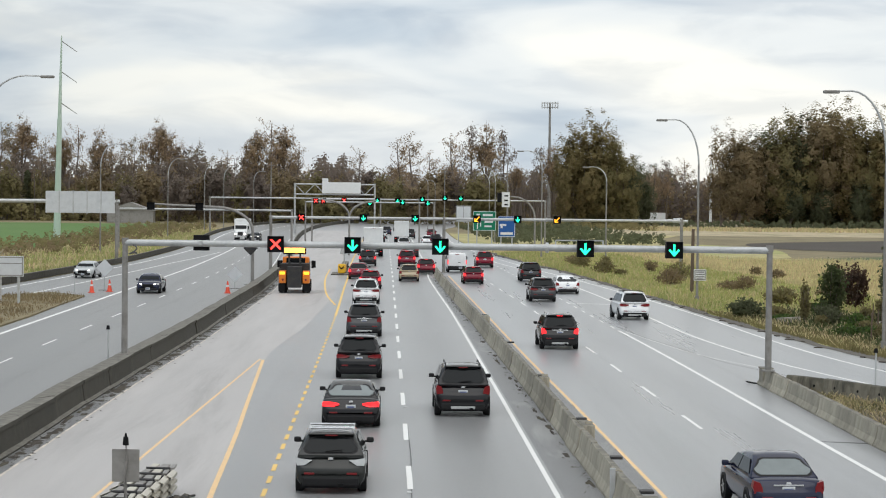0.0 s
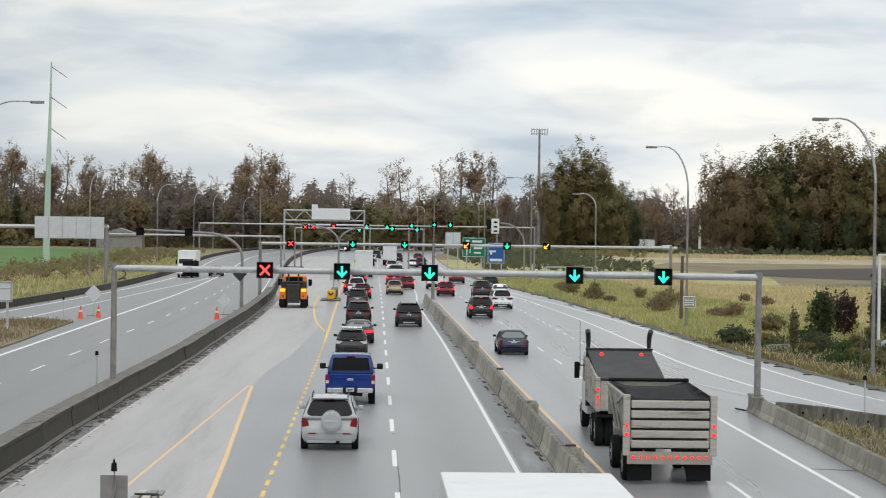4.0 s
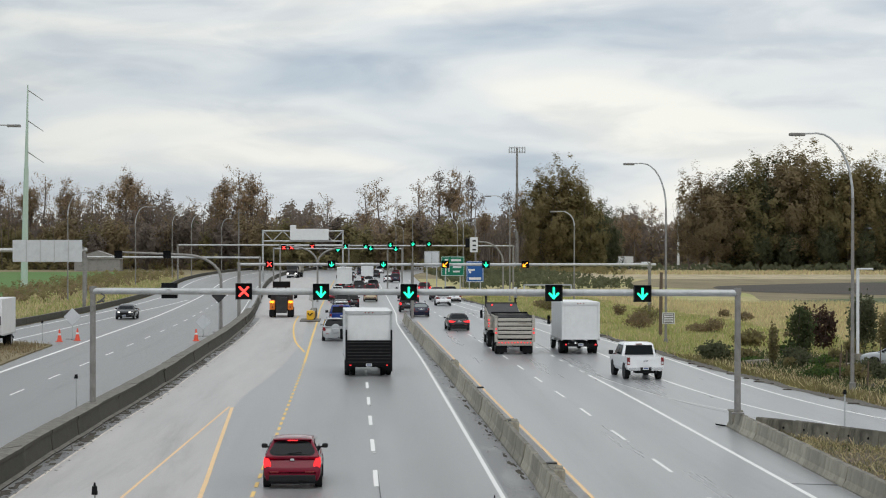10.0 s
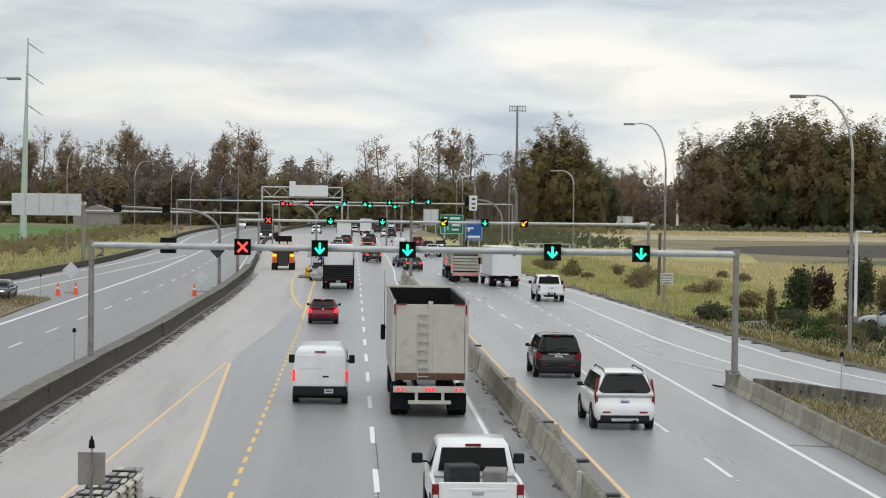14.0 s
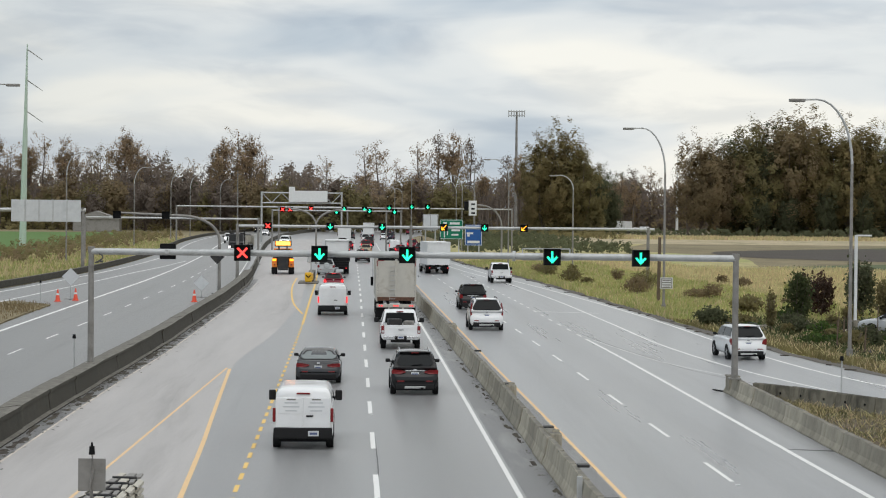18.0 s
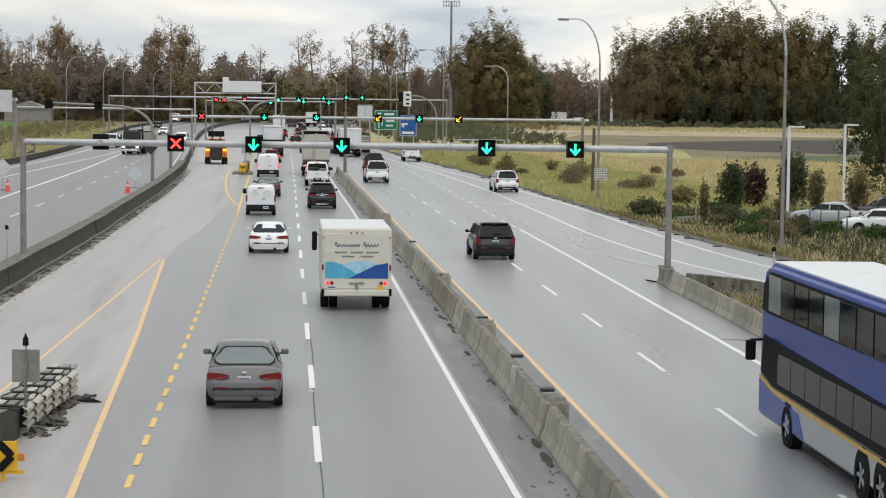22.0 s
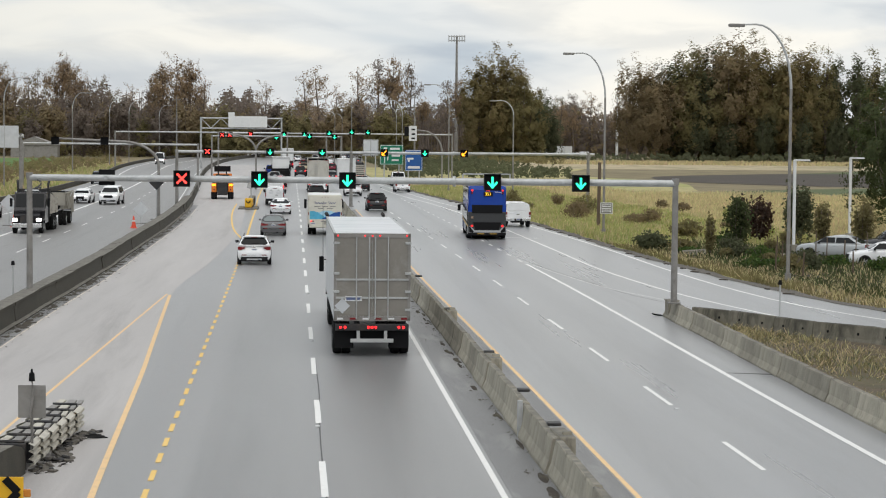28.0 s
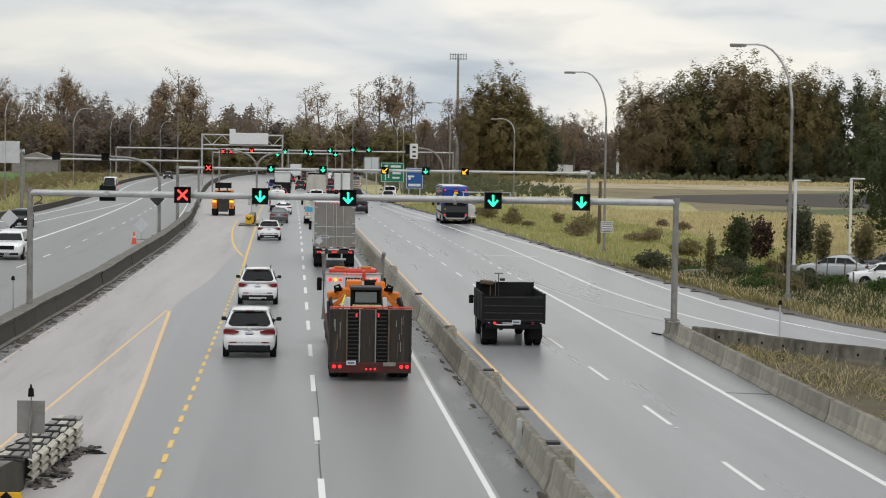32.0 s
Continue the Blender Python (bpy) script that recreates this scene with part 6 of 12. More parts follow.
for x in (-34, -10.9, 6.1, 30):
    bm = bmesh.new()
    box(bm, x, -6.5, 2.45, 0.9, 10, 5.2, bevel=0.1)
    part("pier", bm, CONCRETE, over)
for s in (-1, 1):
    bm = bmesh.new()
    prism(bm, [(s * 38, -0.1), (s * 44, 5.0), (s * 75, 5.55), (s * 75, -0.1)], -13, 0.4)
    part("embankment", bm, SOIL, over)
# added trees, out of view, keep the bright horizon off the cars' paint
for k in range(34):
    plant(rt.choice(("scrub", "rust", "thin")), -150 + 9 * k + rt.uniform(-3, 3), -130 + rt.uniform(-25, 10) if abs(-150 + 9 * k) > 34 else -260, rt.uniform(0.8, 1.1))

# ---- vehicles: each stands with its tail at y = 0 and its nose towards +y ----


def loft(bm, stations):
    """A closed skin over half sections (x, z from the bottom to the top), mirrored; stations are (y, half section)."""
    rings = []
    for y, half in stations:
        ring = [bm.verts.new((x, y, z)) for x, z in half] + [bm.verts.new((-x, y, z)) for x, z in half[::-1]]
        rings.append(ring)
    n = len(rings[0])
    for a, b in zip(rings, rings[1:]):
        for k in range(n):
            bm.faces.new((a[k], a[(k + 1) % n], b[(k + 1) % n], b[k]))
    bm.faces.new(rings[0])
    bm.faces.new(rings[-1][::-1])
    bmesh.ops.recalc_face_normals(bm, faces=bm.faces[:])


def quad_panel(bm, pts, thick=0.012):
    """A thin four-cornered pane, drawn out along its normal."""
    vs = [Vector(p) for p in pts]
    n = (vs[1] - vs[0]).cross(vs[3] - vs[0]).normalized() * thick
    a = [bm.verts.new(v - n * 0.4) for v in vs]
    b = [bm.verts.new(v + n) for v in vs]
    for k in range(4):
        bm.faces.new((a[k], a[(k + 1) % 4], b[(k + 1) % 4], b[k]))
    bm.faces.new(b)
    bm.faces.new(a[::-1])


def pane(bm, pts, thick=0.012):
    """A thin many-cornered pane, drawn out along its normal."""
    vs = [Vector(p) for p in pts]
    n = (vs[1] - vs[0]).cross(vs[len(vs) // 2] - vs[0]).normalized() * thick
    a = [bm.verts.new(v - n * 0.4) for v in vs]
    b = [bm.verts.new(v + n) for v in vs]
    for k in range(len(vs)):
        bm.faces.new((a[k], a[(k + 1) % len(vs)], b[(k + 1) % len(vs)], b[k]))
    bm.faces.new(b)
    bm.faces.new(a[::-1])


def wheel(parent, x, y, r, w=0.22, rim_mat=None, side=1):
    bm = bmesh.new()
    prof = ((0.62 * r, -w / 2), (0.93 * r, -w / 2), (r, -w / 2 + 0.035), (r, w / 2 - 0.035), (0.93 * r, w / 2), (0.62 * r, w / 2))
    rings = []
    for k in range(20):
        a = 2 * math.pi * k / 20
        rings.append([bm.verts.new((q, math.cos(a) * p, math.sin(a) * p)) for p, q in prof])
    for k in range(20):
        a, b = rings[k], rings[(k + 1) % 20]
        for j in range(len(prof) - 1):
            bm.faces.new((a[j], a[j + 1], b[j + 1], b[j]))
    bmesh.ops.recalc_face_normals(bm, faces=bm.faces[:])
    wh = part("wheel", bm, RUBBER, parent)
    wh.matrix_basis = pose(x, y, r)
    bm = bmesh.new()
    tube(bm, (-w * 0.3, 0, 0), (w * 0.40 * side, 0, 0), 0.64 * r, 0.60 * r, 16)
    for k in range(5):
        a = 2 * math.pi * k / 5
        box(bm, w * 0.43 * side, math.cos(a) * 0.30 * r, math.sin(a) * 0.30 * r, 0.03, 0.16 * r, 0.55 * r, (math.degrees(a) - 90, 0, 0))
    part("rim", bm, rim_mat or RIM, wh)
    return wh


def plate_on(parent, x, y, z, w=0.32, h=0.16, back=True):
    bm = bmesh.new()
    box(bm, 0, 0, 0, w, 0.02, h, bevel=0.006)
    p = part("licence_plate", bm, PLATE, parent)
    p.matrix_basis = pose(x, y, z)
    bm = bmesh.new()
    s = -1 if back else 1
    box(bm, 0, 0.012 * s, 0, w * 0.72, 0.006, h * 0.4)
    part("plate_bar", bm, PLATE_BAR, p)


CARS = {
    # length, width, height, belt, hood, clearance, wheel radius, rear glass foot, rear glass head, screen head, screen foot
    "sedan": (4.6, 1.80, 1.45, 0.96, 0.92, 0.22, 0.32, 0.55, 1.35, 2.75, 3.45),
    "coupe": (4.65, 1.86, 1.38, 0.94, 0.90, 0.20, 0.33, 0.42, 1.55, 2.75, 3.5),
    "hatch": (4.4, 1.76, 1.48, 0.98, 0.92, 0.22, 0.32, 0.10, 0.55, 2.65, 3.35),
    "suv": (4.6, 1.86, 1.70, 1.10, 1.05, 0.26, 0.36, 0.10, 0.50, 2.85, 3.5),
    "big_suv": (4.9, 1.97, 1.84, 1.16, 1.14, 0.28, 0.39, 0.08, 0.36, 3.0, 3.6),
    "minivan": (4.8, 1.83, 1.86, 1.12, 1.08, 0.24, 0.34, 0.06, 0.22, 3.2, 3.95),
}


def car(label, color, style="suv", lamps="side", lit=False, glass=None, rails=False, size=1.0, front=False, group="traffic", rack=False, spare=False, chrome=False, dark_low=True, width=None, high=None):
    """A car of that style: body, cabin, panes, lamps, bumpers, mirrors, plates and wheels."""
    L, W, H, belt, hood, clear, wr, g0, r0, r1, g1 = CARS[style]
    W = width or W
    H = high or H
    c = thing("car", label, "car", group)
    hw = W / 2
    body_mat = color
    rear_glass = glass or GLASS
    sec = lambda w, zb, zt, top=0.03: [(w * 0.55, zb), (w * 0.88, zb + 0.02), (w * 0.965, zb + 0.14), (w, zb + (zt - zb) * 0.45), (w * 0.985, zt - 0.14), (w * 0.95, zt - 0.04), (w * 0.86, zt), (w * 0.4, zt + top)]
    deck = belt - 0.02
    st = [(0.0, sec(hw * 0.80, clear + 0.16, 0.62 * belt, 0.0)), (0.035, sec(hw * 0.92, clear + 0.06, 0.70 * belt, 0.0)), (0.09, sec(hw * 0.965, clear, 0.80 * belt, 0.0)), (0.13, sec(hw * 0.98, clear, deck - 0.05, 0.01)), (0.24, sec(hw * 0.99, clear, deck, 0.02)),
          (0.28 * L, sec(hw, clear - 0.02, belt)), (0.55 * L, sec(hw, clear - 0.02, belt)), (0.72 * L, sec(hw * 0.995, clear - 0.02, belt - 0.01)), (0.80 * L, sec(hw * 0.985, clear, hood)),
          (0.93 * L, sec(hw * 0.955, clear, hood - 0.08)), (0.975 * L, sec(hw * 0.90, clear, hood - 0.17)), (0.995 * L, sec(hw * 0.80, clear + 0.04, hood - 0.27, 0.0)), (L, sec(hw * 0.70, clear + 0.12, hood - 0.36, 0.0))]
    bm = bmesh.new()
    loft(bm, st)
    body = part("body", bm, body_mat, c, smooth=True)
    # cabin
    wb, wt = hw * 0.925, hw * (0.68 if style in ("sedan", "coupe", "hatch") else 0.70)
    HF = H - 0.11

    def csec(z, full):
        s = (z - belt) / max(0.01, H - belt)
        w = wb + (wt - wb) * s
        return [(wb, belt - 0.08), (wb, belt - 0.01), (wb + (w - wb) * 0.5, belt + (z - belt) * 0.5), (w, z - 0.05 * full), (w - 0.03, z - 0.012 * full), (w - 0.12, z), (w * 0.4, z + 0.02 * full)]

    bm = bmesh.new()
    mid = (r0 + r1) / 2
    loft(bm, [(g0 - 0.02, csec(belt, 0)), (g0 + (r0 - g0) * 0.5, csec(belt + (H - 0.04 - belt) * 0.52, 0.6)), (r0, csec(H - 0.045, 1)), (r0 + 0.22, csec(H - 0.008, 1)), (r0 + (r1 - r0) * 0.4, csec(H, 1)), (mid + 0.1, csec(H - 0.02, 1)), (r1 - 0.3, csec(H - 0.055, 1)), (r1, csec(HF, 1)), (g1, csec(belt, 0))])
    part("cabin", bm, body_mat, c, smooth=True)
    # panes

    def edge(z):
        s = (z - belt) / (H - belt)
        return wb + (wt - wb) * s

    zt, zb = H - 0.13, belt + 0.05
    inset = 0.15 if style in ("sedan", "coupe", "big_suv") else 0.19

    def slope(ya, yb, za):
        s = (za - belt) / (H - 0.045 - belt)
        return ya + (yb - ya) * s

    def rear_outline(grow, push):
        lo, hi = edge(zb) - inset + 0.05 + grow, edge(zt) - 0.11 + grow
        za, zc = zb - grow, zt + grow * 0.8
        flat = [(-lo + 0.13, za), (lo - 0.13, za), (lo - 0.03, za + 0.05), (lo, za + 0.12), (hi + 0.01, zc - 0.10), (hi - 0.05, zc - 0.02), (hi - 0.16, zc + 0.012), (-hi + 0.16, zc + 0.012), (-hi + 0.05, zc - 0.02), (-hi - 0.01, zc - 0.10), (-lo, za + 0.12), (-lo + 0.03, za + 0.05)]
        return [(x, slope(g0, r0, z) - push, z) for x, z in flat]

    bm = bmesh.new()
    pane(bm, rear_outline(0.035, 0.014))
    part("window_surround", bm, TRIM, c)
    bm = bmesh.new()
    pane(bm, rear_outline(0.0, 0.024))
    part("rear_window", bm, rear_glass, c)
    zf = HF - 0.10

    def slope_front(za):
        return g1 + (r1 - g1) * (za - belt) / (HF - belt)

    bm = bmesh.new()
    quad_panel(bm, [(edge(zb) - 0.08, slope_front(zb) + 0.022, zb), (-edge(zb) + 0.08, slope_front(zb) + 0.022, zb), (-edge(zf) + 0.10, slope_front(zf) + 0.022, zf), (edge(zf) - 0.10, slope_front(zf) + 0.022, zf)])
    part("windscreen", bm, GLASS, c)
    lo_a, lo_b = slope(g0, r0, zb) + 0.22, slope_front(zb) - 0.16
    hi_a, hi_b = slope(g0, r0, zt) + 0.16, slope_front(zf) - 0.12
    if lo_a > hi_a:
        lo_a = hi_a = max(lo_a, hi_a) if style not in ("sedan", "coupe") else lo_a
        hi_a = slope(g0, r0, zt) + 0.10
    cut = (0.5 * (lo_a + lo_b)) + 0.1
    for s in (-1, 1):
        for a0, a1, b0, b1 in ((lo_a, cut - 0.04, hi_a, cut - 0.04), (cut + 0.04, lo_b, cut + 0.04, hi_b)):
            bm = bmesh.new()
            pts = [(s * (edge(zb) + 0.014), a0, zb), (s * (edge(zb) + 0.014), a1, zb), (s * (edge(zt) + 0.014), b1, zt), (s * (edge(zt) + 0.014), b0, zt)]
            quad_panel(bm, pts if s > 0 else pts[::-1])
            part("side_window", bm, GLASS, c)
    lens = RED_LIT if lit else RED_LENS
    for s in (-1, 1):
        bm = bmesh.new()
        z = belt - 0.20
        if lamps == "side":       # upright corner lamps
            shape = [(hw * 0.72, z - 0.10), (hw * 0.95, z - 0.14), (hw * 0.985, z + 0.02), (hw * 0.955, z + 0.17), (hw * 0.80, z + 0.13), (hw * 0.74, z + 0.02)]
        elif lamps == "wide":     # wide flat lamps
            shape = [(hw * 0.40, z + 0.0), (hw * 0.62, z - 0.06), (hw * 0.97, z - 0.05), (hw * 0.985, z + 0.06), (hw * 0.94, z + 0.11), (hw * 0.62, z + 0.09), (hw * 0.40, z + 0.05)]
        elif lamps == "tall":     # pillar lamps
            shape = [(hw * 0.86, z - 0.14), (hw * 0.965, z - 0.16), (hw * 0.975, z + 0.10), (hw * 0.90, z + 0.66), (hw * 0.85, z + 0.64), (hw * 0.88, z + 0.10)]
        else:                     # pointed lamps
            shape = [(hw * 0.52, z + 0.07), (hw * 0.74, z - 0.06), (hw * 0.95, z - 0.07), (hw * 0.985, z + 0.05), (hw * 0.95, z + 0.12), (hw * 0.74, z + 0.09)]
        prism(bm, [(s * x, q) for x, q in shape][::s], 0.02 if lamps != "tall" else 0.05, 0.26)
        for v in bm.verts:
            v.co.y += 0.055 * max(0.0, abs(v.co.x) / hw - 0.72) / 0.26 + (0.16 * max(0.0, v.co.z - belt) if lamps == "tall" else 0.0)
        part("tail_lamp", bm, lens, c)
        bm = bmesh.new()
        box(bm, s * hw * 0.66, 0.975 * L - 0.03, hood - 0.25, 0.36, 0.14, 0.15, (0, 0, -s * 16), 0.03)
        part("headlamp", bm, HEAD_LIT if front else CLEAR_LENS, c)
        bm = bmesh.new()
        box(bm, s * (hw + 0.07), g1 - 0.35, belt + 0.05, 0.19, 0.12, 0.14, (0, 0, s * 8), 0.045)
        box(bm, s * (hw - 0.02), g1 - 0.33, belt + 0.01, 0.14, 0.05, 0.05)
        part("door_mirror", bm, TRIM if dark_low else body_mat, c)
        bm = bmesh.new()
        box(bm, s * hw * 0.60, 0.012, clear + 0.30, 0.26, 0.05, 0.05, bevel=0.012)
        part("reflector", bm, RED_LENS, c)
        bm = bmesh.new()
        box(bm, s * (hw * 0.997), 0.62 * L * 0.5 + 0.75, belt - 0.13, 0.02, 0.16, 0.03)
        part("door_handle", bm, body_mat, c)
        for k in (0.18, 0.80):
            bm = bmesh.new()
            tube(bm, (s * (hw - 0.18), k * L, wr + 0.01), (s * (hw + 0.004), k * L, wr + 0.01), wr * 1.13, wr * 1.13, 22)
            part("wheel_arch", bm, TRIM, c)
            wheel(c, s * (hw - 0.10), k * L, wr, side=s)
    bm = bmesh.new()
    box(bm, 0, 0.05 if dark_low else 0.09, clear + 0.10, W * 0.80, 0.12, 0.24, bevel=0.05)
    part("rear_bumper", bm, TRIM if dark_low else body_mat, c)
    bm = bmesh.new()
    box(bm, 0, 0.30, clear - 0.01, W * 0.84, 0.5, 0.10)
    box(bm, 0.3 * hw, 0.10, clear + 0.02, 0.12, 0.4, 0.08)
    part("underside", bm, BLACK, c)
    bm = bmesh.new()
    box(bm, 0, L - 0.02, hood - 0.34, W * 0.46, 0.10, 0.24, bevel=0.03)
    part("grille", bm, BLACK, c)
    bm = bmesh.new()
    box(bm, 0, L - 0.06, clear + 0.12, W * 0.74, 0.14, 0.16, bevel=0.03)
    part("front_bumper", bm, TRIM, c)
    tail_z = belt - 0.27 if style not in ("sedan",) else belt - 0.25
    plate_on(c, 0, 0.045 if tail_z < 0.72 * belt else 0.075, tail_z if style != "hatch" else 0.50, 0.32, 0.16)
    if front:
        plate_on(c, 0, L + 0.015, clear + 0.16, back=False)
    bm = bmesh.new()
    box(bm, 0, 0.095, belt - 0.10, 0.13, 0.05, 0.07, bevel=0.02)
    part("badge", bm, CHROME, c)
    if style not in ("sedan", "coupe"):
        bm = bmesh.new()
        box(bm, 0, r0 - 0.02, H - 0.035, W * 0.66, 0.26, 0.04, (-6, 0, 0), 0.015)
        part("spoiler", bm, body_mat, c)
        bm = bmesh.new()
        box(bm, 0, r0 - 0.145, H - 0.05, 0.30, 0.03, 0.03)
        part("high_brake_lamp", bm, lens, c)
        bm = bmesh.new()
        box(bm, 0.08, slope(g0, r0, zb) - 0.035, zb + 0.05, 0.42, 0.02, 0.022, (0, -6, 0))
        part("rear_wiper", bm, BLACK, c)
    if rails and dark_low:
        bm = bmesh.new()
        box(bm, 0, -0.012, clear + 0.06, W * 0.44, 0.05, 0.09, bevel=0.02)
        part("skid_plate", bm, GALV, c, "silver skid plate")
    if chrome:
        bm = bmesh.new()
        box(bm, 0, 0.085, belt - 0.14, W * 0.42, 0.03, 0.04, bevel=0.01)
        part("chrome_strip", bm, CHROME, c)
    if rails:
        for s in (-1, 1):
            bm = bmesh.new()
            pipe(bm, [(s * wt * 0.90, r0 + 0.15, H - 0.03), (s * wt * 0.90, r0 + 0.35, H + 0.045), (s * wt * 0.90, r1 - 0.35, H + 0.045), (s * wt * 0.90, r1 - 0.1, H - 0.03)], 0.022, 6)
            part("roof_rail", bm, CHROME if chrome else TRIM, c)
    if rack:
        for y in (r0 + 0.25, r0 + 0.55, r0 + 1.2):
            bm = bmesh.new()
            box(bm, 0, y, H + 0.09, W * 0.66, 0.10, 0.05, bevel=0.015)
            for s in (-1, 1):
                box(bm, s * W * 0.31, y, H + 0.035, 0.06, 0.14, 0.12, bevel=0.01)
            part("roof_rack_bar", bm, CHROME, c)
    if spare:
        bm = bmesh.new()
        tube(bm, (0.06, 0.13, belt - 0.12), (0.06, -0.12, belt - 0.12), 0.34, 0.33, 28)
        tube(bm, (0.06, -0.12, belt - 0.12), (0.06, -0.14, belt - 0.12), 0.31, 0.25, 28)
        part("spare_wheel_cover", bm, body_mat, c)
        bm = bmesh.new()
        box(bm, 0.06, -0.145, belt - 0.12, 0.46, 0.012, 0.05)
        part("cover_band", bm, SIGN_BACK, c)
    if size != 1.0:
        c.scale = (size, size, size)
    return c


def pickup(label, color, lit=False, canopy=False, front=False, cargo=False):
    c = thing("pickup_truck", label, "pickup truck", "traffic")
    L, W, H, belt, clear, wr = 5.8, 2.02, 1.92, 1.22, 0.36, 0.40
    hw = W / 2
    bm = bmesh.new()
    sec = lambda w, zb, zt: [(w * 0.6, zb), (w * 0.95, zb + 0.03), (w, zb + 0.2), (w, zt - 0.15), (w * 0.975, zt - 0.04), (w * 0.93, zt), (w * 0.4, zt + 0.01)]
    loft(bm, [(0.14, sec(hw * 0.98, clear + 0.18, 0.90)), (0.16, sec(hw, clear + 0.16, 0.92)), (2.0, sec(hw, clear + 0.1, 0.92)), (2.05, sec(hw, clear + 0.06, belt - 0.02)), (4.4, sec(hw, clear + 0.06, belt)), (5.4, sec(hw * 0.985, clear + 0.08, belt - 0.06)), (5.72, sec(hw * 0.95, clear + 0.1, belt - 0.14)), (5.8, sec(hw * 0.88, clear + 0.2, belt - 0.3))])
    part("body", bm, color, c, smooth=False)
    for s in (-1, 1):
        bm = bmesh.new()
        box(bm, s * (hw - 0.05), 1.1, 1.06, 0.09, 1.9, 0.36, bevel=0.02)
        part("bed_side", bm, color, c)
    bm = bmesh.new()
    box(bm, 0, 0.17, 1.00, W * 0.86, 0.09, 0.52, bevel=0.025)
    box(bm, 0, 0.13, 1.10, W * 0.62, 0.03, 0.06, bevel=0.01)
    part("tailgate", bm, color, c)
    bm = bmesh.new()
    box(bm, 0, 1.1, 0.94, W * 0.88, 1.8, 0.04)
    part("bed_floor", bm, BLACK, c)
    wb, wt = hw * 0.95, hw * 0.79

    def csec(z):
        w = wb + (wt - wb) * (z - belt) / (H - belt)
        return [(wb, belt - 0.1), (wb, belt), ((wb + w) / 2, (belt + z) / 2), (w, z - 0.04), (w - 0.05, z), (w * 0.4, z + 0.015)]

    bm = bmesh.new()
    loft(bm, [(2.02, csec(belt)), (2.12, csec(H - 0.05)), (2.3, csec(H)), (3.7, csec(H)), (3.85, csec(H - 0.05)), (4.55, csec(belt))])
    part("cab", bm, color, c, smooth=True)
    zb, zt = belt + 0.06, H - 0.12
    bm = bmesh.new()
    quad_panel(bm, [(-wb + 0.16, 2.0, zb), (wb - 0.16, 2.0, zb), (wt - 0.08, 2.07, zt), (-wt + 0.08, 2.07, zt)])
    part("rear_window", bm, GLASS, c)
    bm = bmesh.new()
    quad_panel(bm, [(wb - 0.1, 4.53, zb), (-wb + 0.1, 4.53, zb), (-wt + 0.06, 3.98, zt), (wt - 0.06, 3.98, zt)])
    part("windscreen", bm, GLASS, c)
    for s in (-1, 1):
        for a, b, d, e in ((2.25, 3.0, 2.27, 3.0), (3.08, 4.2, 3.08, 3.75)):
            bm = bmesh.new()
            pts = [(s * (wb + 0.015), a, zb), (s * (wb + 0.015), b, zb), (s * (wt + 0.035), e, zt), (s * (wt + 0.035), d, zt)]
            quad_panel(bm, pts if s > 0 else pts[::-1])
            part("side_window", bm, GLASS, c)
        bm = bmesh.new()
        box(bm, s * (hw - 0.08), 0.15, 1.02, 0.16, 0.10, 0.40, bevel=0.02)
        part("tail_lamp", bm, RED_LIT if lit else RED_LENS, c)
        bm = bmesh.new()
        box(bm, s * (hw - 0.08), 0.10, 0.93, 0.12, 0.03, 0.12, bevel=0.01)
        part("reversing_lens", bm, CLEAR_LENS, c)
        bm = bmesh.new()
        box(bm, s * (hw - 0.22), 5.76, belt - 0.28, 0.36, 0.12, 0.22, bevel=0.03)
        part("headlamp", bm, HEAD_LIT if front else CLEAR_LENS, c)
        bm = bmesh.new()
        box(bm, s * (hw + 0.20), 4.05, belt + 0.10, 0.26, 0.14, 0.24, bevel=0.04)
        box(bm, s * (hw + 0.02), 4.05, belt + 0.02, 0.2, 0.05, 0.05)
        part("door_mirror", bm, TRIM, c)
        bm = bmesh.new()
        box(bm, s * hw * 0.60, 0.06, 0.60, hw * 0.62, 0.16, 0.20, bevel=0.03)
        part("chrome_bumper", bm, CHROME if not front else TRIM, c)
        for y in (1.15, 4.75):
            bm = bmesh.new()
            tube(bm, (s * (hw - 0.2), y, wr + 0.04), (s * (hw + 0.006), y, wr + 0.04), wr * 1.17, wr * 1.17, 22)
            part("wheel_arch", bm, TRIM, c)
            wheel(c, s * (hw - 0.13), y, wr, 0.27, side=s)
            bm = bmesh.new()
            box(bm, s * (hw - 0.14), y - wr - 0.12, 0.42, 0.28, 0.03, 0.34)
            part("mud_flap", bm, BLACK, c)
    bm = bmesh.new()
    box(bm, 0, 0.07, 0.60, W * 0.36, 0.12, 0.18, bevel=0.02)
    box(bm, 0, 0.6, 0.42, W * 0.5, 0.9, 0.12)
    part("hitch_step", bm, TRIM, c)
    plate_on(c, 0, -0.005, 0.63)
    bm = bmesh.new()
    box(bm, 0, 2.09, H - 0.06, 0.36, 0.04, 0.05)
    part("high_brake_lamp", bm, RED_LENS, c)
    bm = bmesh.new()
    box(bm, 0, 0.118, 1.03, 0.26, 0.02, 0.09, bevel=0.02)
    part("badge", bm, CHROME, c)
